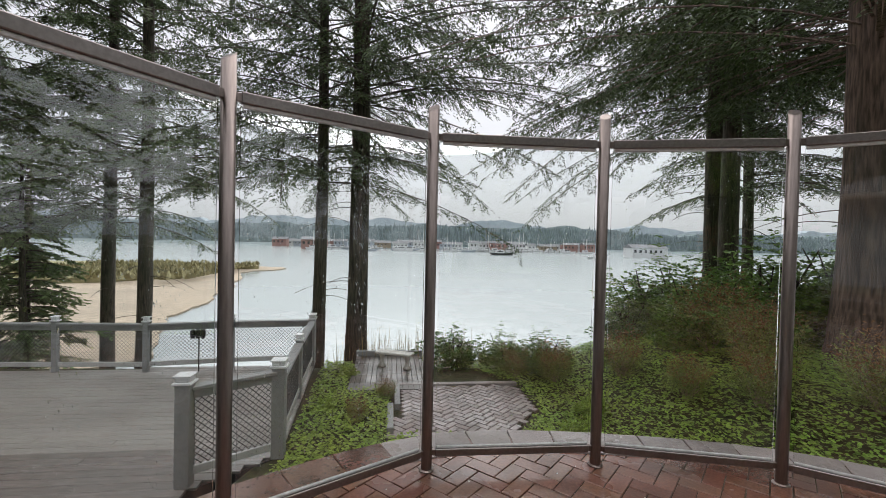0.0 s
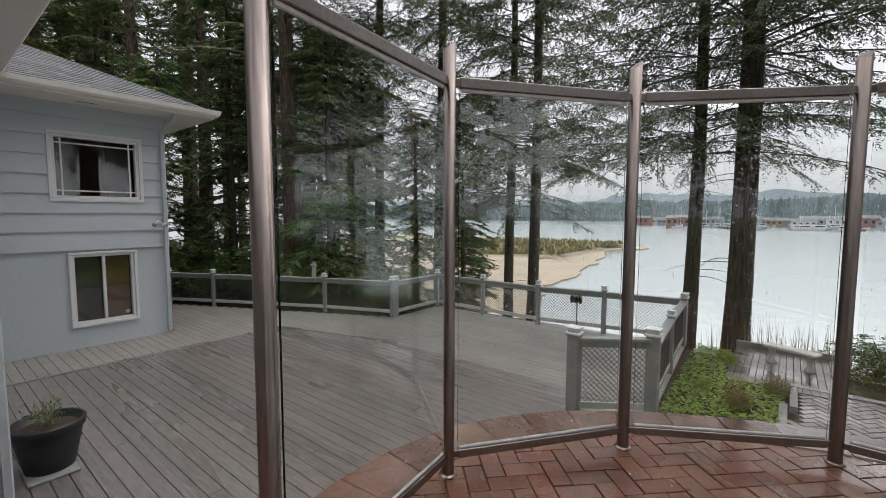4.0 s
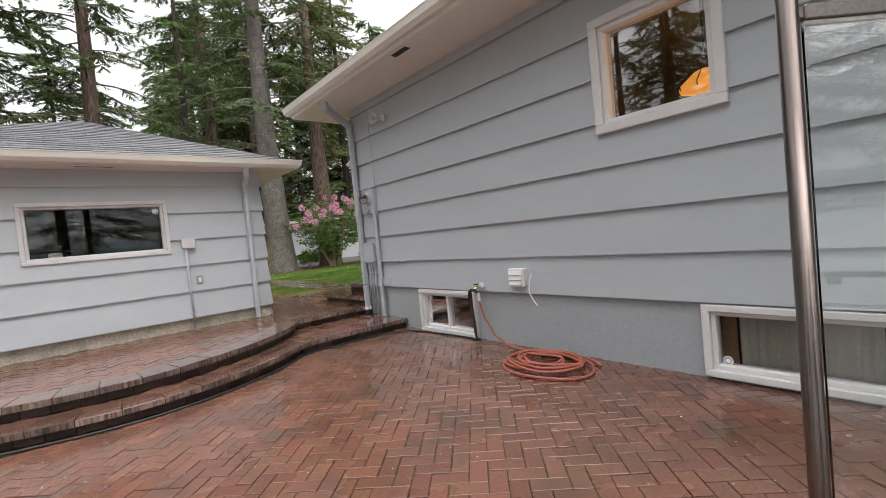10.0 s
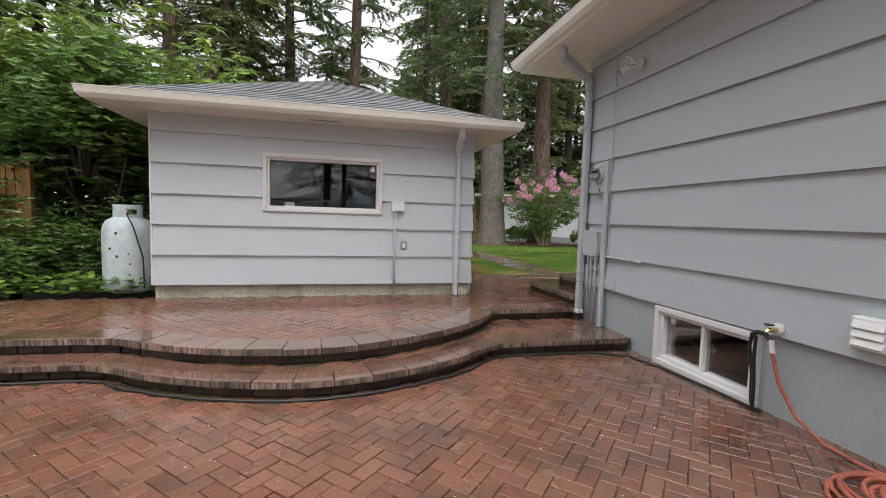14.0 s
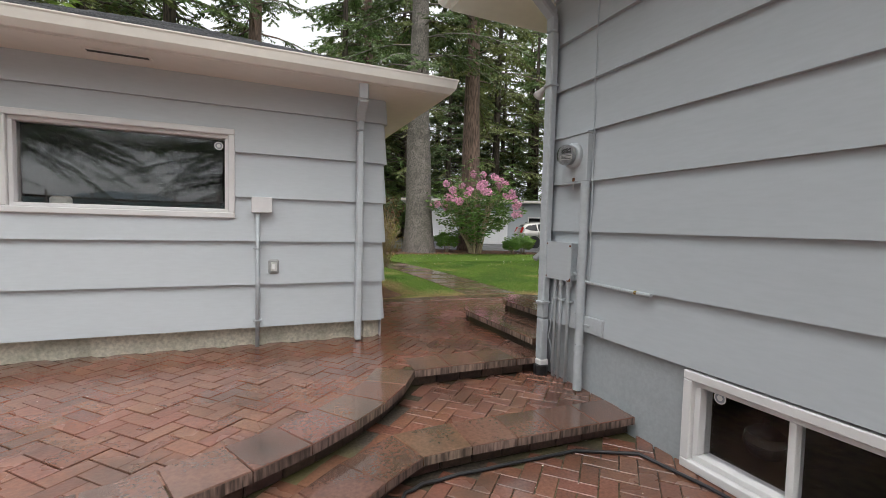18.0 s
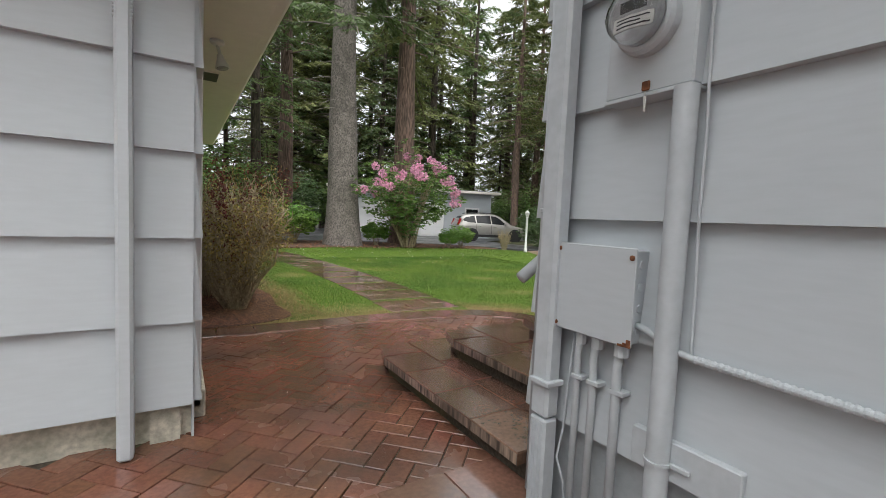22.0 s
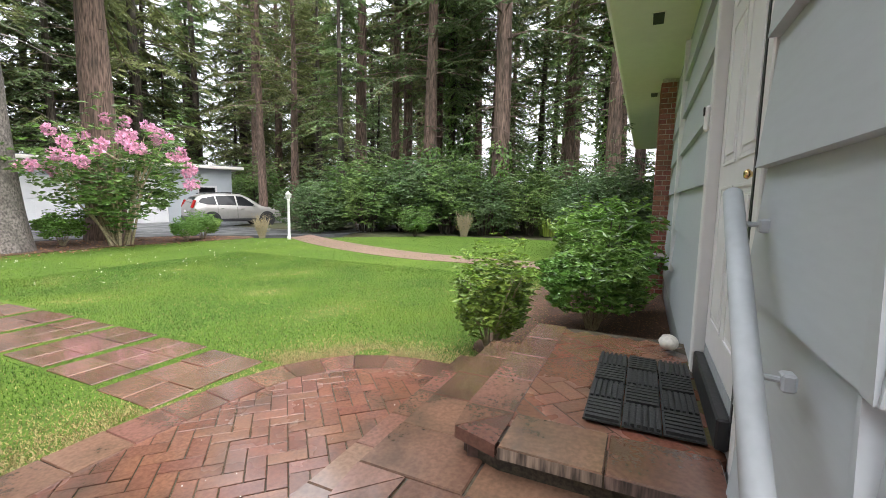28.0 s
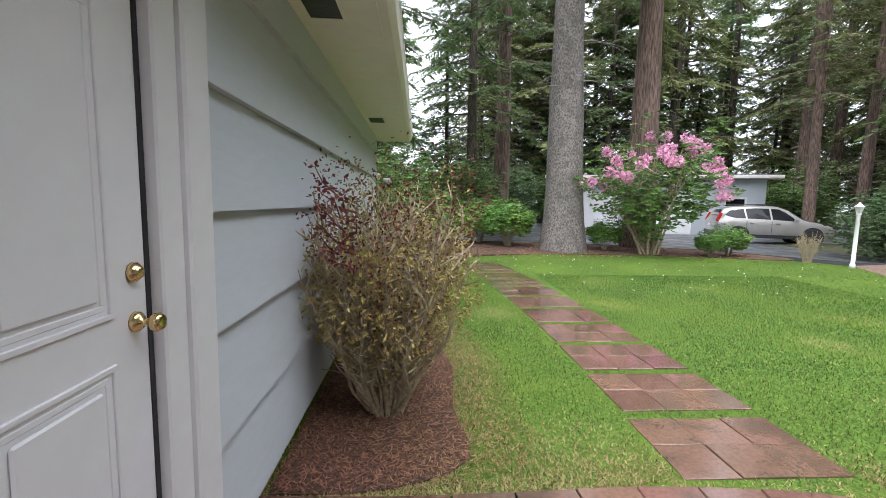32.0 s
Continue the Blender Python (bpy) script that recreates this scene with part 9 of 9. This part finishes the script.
def scatter_blades(name, P, z, h0, h1, w, material, label, seed, lean=0.5):
    rng = np.random.default_rng(seed)
    n = len(P)
    a = rng.uniform(0, 2 * math.pi, n)
    h = rng.uniform(h0, h1, n)
    d = np.stack([np.cos(a), np.sin(a), np.zeros(n)], 1)
    s = np.stack([-np.sin(a), np.cos(a), np.zeros(n)], 1)
    base = np.column_stack([P, np.broadcast_to(z, n)])
    tip = base + d * (h * lean * rng.random(n))[:, None] + np.array([0, 0, 1.0]) * h[:, None]
    v = np.stack([base - s * w, base + s * w, tip], 1).reshape(-1, 3)
    me = bpy.data.meshes.new(name)
    me.vertices.add(3 * n)
    me.vertices.foreach_set("co", v.ravel())
    me.loops.add(3 * n)
    me.loops.foreach_set("vertex_index", np.arange(3 * n, dtype=np.int32))
    me.polygons.add(n)
    me.polygons.foreach_set("loop_start", np.arange(0, 3 * n, 3, dtype=np.int32))
    me.update()
    me.validate()
    me.materials.append(material)
    return tagged(new(name, me), label, "grass", kind="stuff")


rng = np.random.default_rng(60)
bed_poly = arc([(-3.36, -11.03), (-3.9, -11.05), (-4.35, -11.3), (-4.3, -11.9), (-4.35, -12.6), (-4.2, -13.6), (-4.1, -15.0), (-3.9, -16.2), (-3.36, -16.4)], 3)
P = np.column_stack([rng.uniform(-11.5, -3.3, 210000), rng.uniform(-17.5, -9.2, 210000)])
keep = in_poly(P, LAWN) & ~in_poly(P, bed_poly)
cxk = np.abs(P[:, 0] + 5.90)
yy = (-11.40 - P[:, 1]) / 0.735
on_slab = (cxk < 0.47) & (np.abs(yy - np.round(yy)) * 0.735 < 0.315) & (yy > -0.6)
keep &= ~on_slab
P = P[keep]
patch = np.array([noise.noise((x * 0.9, y * 0.9, 4.0)) for x, y in P])
rimd = np.min(np.hypot(P[:, 0][:, None] - np.array([q[0] for q in PATIO_RIM])[None], P[:, 1][:, None] - np.array([q[1] for q in PATIO_RIM])[None]), axis=1)
bedd = np.min(np.hypot(P[:, 0][:, None] - np.array([q[0] for q in bed_poly])[None], P[:, 1][:, None] - np.array([q[1] for q in bed_poly])[None]), axis=1)
dry = (patch + rng.normal(0, 0.12, len(P)) > 0.46) | ((rimd < 0.75) & (rng.random(len(P)) < 0.95 - 1.25 * rimd)) | (rng.random(len(P)) < 0.07) | ((bedd < 0.45) & (rng.random(len(P)) < 0.85 - 1.6 * bedd))
rich = ~dry & (patch + rng.normal(0, 0.10, len(P)) < -0.06)
scatter_blades("lawn_grass", P[~dry & ~rich], LAWN_Z, 0.010, 0.030, 0.0030, M["blade"], "short green grass blades", 61, 1.1)
scatter_blades("lawn_grass", P[rich], LAWN_Z, 0.009, 0.026, 0.0036, M["blade_dark"], "darker clover-green blades", 65, 1.2)
scatter_blades("dry_grass", P[dry], LAWN_Z, 0.006, 0.018, 0.0040, M["blade_dry"], "dry yellow grass at the paving edge", 62, 1.8)
# trampled, straw-coloured turf along the paving and round the bed
rim_at = np.array([(q[0], q[1]) for q in list(PATIO_RIM) * 2 + [b for b in bed_poly if b[1] < -11.0 and b[0] < -3.6]])
P = rim_at[rng.integers(0, len(rim_at), 34000)] + rng.normal(0, 0.20, (34000, 2))
P = P[in_poly(P, LAWN) & ~in_poly(P, bed_poly)]
P = P[(np.abs(P[:, 0] + 5.90) > 0.5) | (P[:, 1] > -10.9)]
P = P[np.array([noise.noise((x * 1.7, y * 1.7, 9.0)) for x, y in P]) > -0.22]
scatter_blades("dry_grass", P, LAWN_Z, 0.006, 0.020, 0.0044, M["blade_dry"], "straw-coloured thin grass beside the paving", 66, 1.8)
P = np.column_stack([rng.uniform(-20, -5, 70000), rng.uniform(-21.5, -9.2, 70000)])
P = P[in_poly(P, LAWN) & ((P[:, 0] < -10.5) | (P[:, 1] < -16.5))]
scatter_blades("lawn_grass", P, LAWN_Z, 0.010, 0.028, 0.007, M["blade"], "green lawn beyond the slabs", 63, 1.6)
# daisies and fallen petals
P = np.column_stack([rng.uniform(-14, -6, 150), rng.uniform(-21, -15, 150)])
P = P[in_poly(P, LAWN)]
scatter_blades("petals", P, LAWN_Z + 0.03, 0.012, 0.02, 0.012, M["shell"], "fallen white petals on the lawn", 64, 3.0)


def leaf_litter(name, poly, n, z, size, material, label, seed, up=0.02, slim=0.4):
    rng = np.random.default_rng(seed)
    xs, ys = [p[0] for p in poly], [p[1] for p in poly]
    P = np.column_stack([rng.uniform(min(xs), max(xs), n), rng.uniform(min(ys), max(ys), n)])
    P = P[in_poly(P, poly)]
    vs, fs = [], []
    for x, y in P:
        zz = z(x, y) if callable(z) else z
        a, l = rng.uniform(0, 6.28), size * rng.uniform(0.6, 1.4)
        o = np.array([math.cos(a), math.sin(a), rng.uniform(-0.3, 0.5)])
        s = np.array([-math.sin(a), math.cos(a), rng.uniform(-0.4, 0.4)]) * l * slim
        c = np.array([x, y, zz + rng.uniform(0.2, 1) * up])
        b = len(vs)
        vs.extend([tuple(c), tuple(c + o * l * 0.5 + s), tuple(c + o * l), tuple(c + o * l * 0.5 - s)])
        fs.append((b, b + 1, b + 2, b + 3))
    return tagged(new(name, mesh_from(name, vs, fs, material)), label, "litter", kind="stuff")


leaf_litter("bark_litter", bed_poly, 16000, UPPER_Z + 0.004, 0.030, M["litter"], "brown bark chips and dead needles", 70, 0.02, 0.11)
leaf_litter("bark_litter", [(x - 0.42 if x < -3.5 else x, y + (0.0 if y < -11.2 else -0.01)) for x, y in bed_poly], 9000, UPPER_Z + 0.012, 0.036, M["litter"], "brown needles strewn over the grass edge", 79, 0.02, 0.07)
leaf_litter("bark_litter", [(x - 0.30 if x < -3.5 else x, y + (0.0 if y < -11.2 else -0.01)) for x, y in bed_poly], 7000, UPPER_Z + 0.012, 0.040, M["needle_litter"], "tan needles strewn over the mulch", 80, 0.02, 0.05)
leaf_litter("bark_litter", [(-7.25, -7.95), (-7.25, -9.5), (-11.5, -9.5), (-11.5, -7.95)], 6000, UPPER_Z + 0.004, 0.018, M["litter"], "brown bark chips by the house", 71)
leaf_litter("fallen_leaves", [(-4.4, -20.3), (-14.4, -20.3), (-13.4, -22.6), (-6, -24.6)], 3000, UPPER_Z + 0.006, 0.06, M["litter"], "fallen leaves under the big trees", 72)
leaf_litter("ground_cover", [(-1.2, 5.0), (-1.3, 9.4), (-0.75, 9.4), (-0.72, 7.25), (0.02, 7.3), (0.02, 5.5), (1.7, 5.4), (2.3, 6.2), (2.3, 7.5), (1.2, 8.9), (1.5, 9.6), (9, 9.5), (10, 3), (4.4, 0.5), (3.0, 2.6), (0.7, 3.3), (-0.6, 2.9), (-1.6, 2.2)], 135000, gz, 0.046, M["ivy"], "bright green ground cover leaves", 73, 0.14)
leaf_litter("ground_cover", [(0.95, -9.05), (0.95, -9.6), (4.5, -10.2), (4.5, -8.7), (2.0, -8.95)], 2600, UPPER_Z, 0.11, M["leaf"], "broad green leaves along the terrace", 74, 0.24)
leaf_litter("paving_litter", PATIO, 900, 0.006, 0.010, M["shell"], "small pale petals on the wet bricks", 75, 0.002)
leaf_litter("paving_litter", [(-7, -9.6), (-7, -10.9), (-3.5, -10.9), (-3.5, -8.0), (3, -8.6), (3, -7.2), (-3, -7.6)], 320, UPPER_Z + 0.004, 0.009, M["shell"], "small pale petals on the terrace", 76, 0.002)
P = np.column_stack([rng.normal(0.5, 0.8, 700), rng.normal(9.9, 0.3, 700)])
scatter_blades("reed_tuft", P, np.array([gz(x, y) for x, y in P]), 0.5, 1.3, 0.008, M["blade_dry"], "thin yellow-green stems above the bay", 77, 0.25)
P = np.column_stack([rng.uniform(-62, -30, 2500), rng.uniform(66, 104, 2500)])
scatter_blades("marsh_tufts", P, WATER_Z + 0.8, 0.3, 1.3, 0.45, M["marsh"], "tufts of marsh shrubs on the sand flat", 78, 0.9)

# ---- paving, boards and wall blocks, piece by piece ----
def brick_mesh(name, w, d, h, bev, material):
    """A paver of w by d with worn upper edges, its top at z = 0."""
    bm = B()
    top = [bm.verts.new((x * (w / 2 - bev), y * (d / 2 - bev), 0)) for x, y in ((-1, -1), (1, -1), (1, 1), (-1, 1))]
    mid = [bm.verts.new((x * w / 2, y * d / 2, -bev)) for x, y in ((-1, -1), (1, -1), (1, 1), (-1, 1))]
    low = [bm.verts.new((x * w / 2, y * d / 2, -h)) for x, y in ((-1, -1), (1, -1), (1, 1), (-1, 1))]
    bm.faces.new(top)
    for k in range(4):
        j = (k + 1) % 4
        bm.faces.new((mid[k], mid[j], top[j], top[k]))
        bm.faces.new((low[k], low[j], mid[j], mid[k]))
    me = bpy.data.meshes.new(name)
    bm.to_mesh(me)
    bm.free()
    me.materials.append(material)
    return me


BL, BW = 0.208, 0.104


def herring(x0, x1, y0, y1, angle, ox, oy):
    """Places of a herringbone: centre and turn of every brick in a rectangle's reach."""
    c, s = math.cos(angle), math.sin(angle)
    R = int(math.hypot(x1 - x0, y1 - y0) / BW) + 4
    for i in range(-R, R):
        for j in range(-R, R):
            k = (i - j) % 4
            if k == 0:
                u, v, a = (i + 1) * BW, (j + 0.5) * BW, 0.0
            elif k == 3:
                u, v, a = (i + 0.5) * BW, (j + 1) * BW, math.pi / 2
            else:
                continue
            x, y = ox + c * u - s * v, oy + s * u + c * v
            if x0 <= x <= x1 and y0 <= y <= y1:
                yield x, y, a + angle


def lay(owner, poly, z, near, mesh, far_mat, angle=math.pi / 4, clear=(), rims=()):
    """Lay bricks in a polygon: those in the near rectangle are pieces, the rest one sheet of real bricks."""
    xs, ys = [p[0] for p in poly], [p[1] for p in poly]
    verts, faces, count = [], [], 0
    src = [tuple(v.co) for v in mesh.vertices]
    fsrc = [tuple(p.vertices) for p in mesh.polygons]
    inv = owner.location
    rim = np.array([q for line in rims for q in [(v.x, v.y) for v in along(line, 0.06)]]) if rims else np.array([(1e9, 1e9)])
    for x, y, a in herring(min(xs), max(xs), min(ys), max(ys), angle, (min(xs) + max(xs)) / 2, (min(ys) + max(ys)) / 2):
        if not inside(x, y, poly) or any(inside(x, y, q) for q in clear) or np.min((rim[:, 0] - x) ** 2 + (rim[:, 1] - y) ** 2) < 0.0150:
            continue
        dz, tx, ty = random.uniform(-0.003, 0.002), random.uniform(-0.007, 0.007), random.uniform(-0.009, 0.009)
        m = Matrix.Translation((x, y, z + dz)) @ Euler((tx, ty, a + random.uniform(-0.008, 0.008))).to_matrix().to_4x4()
        if near[0] < x < near[1] and near[2] < y < near[3] and count < 290:
            ob = new("brick", mesh)
            ob.parent = owner
            ob.matrix_parent_inverse = Matrix.Translation(-inv)
            ob.matrix_basis = m
            count += 1
        else:
            b = len(verts)
            verts.extend(tuple(m @ Vector(p)) for p in src)
            faces.extend(tuple(b + k for k in f) for f in fsrc)
    if verts:
        me = bpy.data.meshes.new("brick_field")
        me.from_pydata(verts, [], faces)
        me.materials.append(far_mat)
        ob = tagged(new("brick_field", me), kind="stuff")
        ob.parent = owner
        ob.matrix_parent_inverse = Matrix.Translation(-inv)


bk = brick_mesh("brick", BL - 0.006, BW - 0.006, 0.05, 0.0024, M["brick"])
patio_field = RIM_LEFT + RIM_FRONT + [(4.2, -6.9), *LOW_EDGE]
CHORD = [(-2.58, -1.62), (-2.1, -0.76), (-1.62, 0.10)]
coping(patio, CHORD, 0.31, 0.006, 0.065, side=-1)
lay(patio, patio_field, 0.0, (-3.3, 0.4, -3.35, -0.1), bk, M["brick_far"], rims=[RIM_LEFT, RIM_FRONT, CHORD])
coping(patio, RIM_LEFT, 0.33, 0.006, 0.065, side=-1)
coping(patio, RIM_FRONT[:24], 0.31, 0.006, 0.065, side=-1)
coping(patio, RIM_FRONT[23:], 0.31, 0.006, 0.065, side=-1, material="slab_grey")
low_field = LOW_EDGE + [(-4.60, -7.85), *UP_EDGE[::-1]]
lay(upper, low_field, 0.13, (-4.6, -3.3, -7.9, -6.8), bk, M["brick_far"], rims=[LOW_EDGE])
LOW_S = [(x, y) for x, y in LOW_EDGE]
coping(upper, LOW_S, 0.31, 0.136, 0.055, side=1)
risers(upper, LOW_S, 0.0, 0.082, side=1)
lay(upper, UP_POLY, UPPER_Z, (-7.0, -3.4, -10.9, -9.5), bk, M["brick_far"], clear=[ccw([(SX0 + 0.1, SY0 - 0.1), (SX0 + 0.1, -16), (2, -16), (2, SY0 - 0.1)])], rims=[UP_EDGE, UP_EDGE2, PATIO_RIM])
coping(upper, UP_EDGE, 0.31, UPPER_Z + 0.006, 0.06, side=1)
coping(upper, UP_EDGE2, 0.31, UPPER_Z + 0.006, 0.06, side=1)
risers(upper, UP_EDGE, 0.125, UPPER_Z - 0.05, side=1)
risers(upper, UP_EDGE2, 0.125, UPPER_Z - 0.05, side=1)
coping(upper, PATIO_RIM, 0.30, UPPER_Z + 0.006, 0.06, side=-1)
lay(steps, ccw([(-5.60, -7.93), (-5.60, -8.80), (-7.2, -8.80), (-7.2, -7.93)]), 0.662, (-8, -5, -9, -7), bk, M["brick_far"])
coping(patio, arc([(-2.62, -1.70), (-2.80, -1.22), (-2.68, -0.46), (-2.40, 0.16), (-1.98, 0.55), (-1.7, 0.66)], 4), 0.34, -0.150, 0.06, side=-1)
lay(patio, ccw([(-2.5, -1.6), (-2.5, -1.0), (-2.35, -0.4), (-2.1, 0.05), (-1.7, 0.35), (-1.62, 0.1)]), -0.155, (0, 0, 0, 0), bk, M["brick_far"])

# ---- split-face blocks under the patio rim ----
rw = thing("retaining_wall", "rough red split-face block wall under the patio rim", "wall", (-3.6, -0.9, DECK_Z))
tagged(rw, kind="structure")
rng = random.Random(12)
inset = [(x, y) for x, y in RIM_LEFT]
for r in range(8):
    z0 = DECK_Z + r * 0.142
    p = along(inset, 0.23)
    for i in range(len(p) - 1):
        f = 0.5 * (r % 2)
        a = p[i].lerp(p[i + 1], f)
        b = p[i + 1].lerp(p[min(i + 2, len(p) - 1)], f)
        d = (b - a)
        if d.length < 0.05:
            continue
        L = d.length
        d.normalize()
        nr = Vector((-d.y, d.x, 0)) * -1
        m = Matrix((d, nr, Vector((0, 0, 1)))).transposed().to_4x4()
        m.translation = (a + b) / 2 + nr * 0.14 + Vector((0, 0, z0 + 0.069))
        t = B()
        mbox(t, Matrix(), (L - 0.016, 0.16, 0.126))
        bmesh.ops.subdivide_edges(t, edges=t.edges, cuts=3, use_grid_fill=True)
        k = rng.uniform(0, 50)
        for v in t.verts:
            if v.co.y < -0.02:
                v.co.y -= 0.055 * (0.6 + noise.noise(v.co * 14 + Vector((k, 0, 0)))) * (1 if abs(v.co.x) < L * 0.4 and abs(v.co.z) < 0.055 else 0.15)
        t.transform(m)
        part("wall_block", t, M["wallstone"], rw)
gpk = brick_mesh("path_brick", BL - 0.008, BW - 0.008, 0.05, 0.006, M["path_brick"])
lay(gp, GP, DECK_Z, (0, 0, 0, 0), gpk, M["path_brick"])
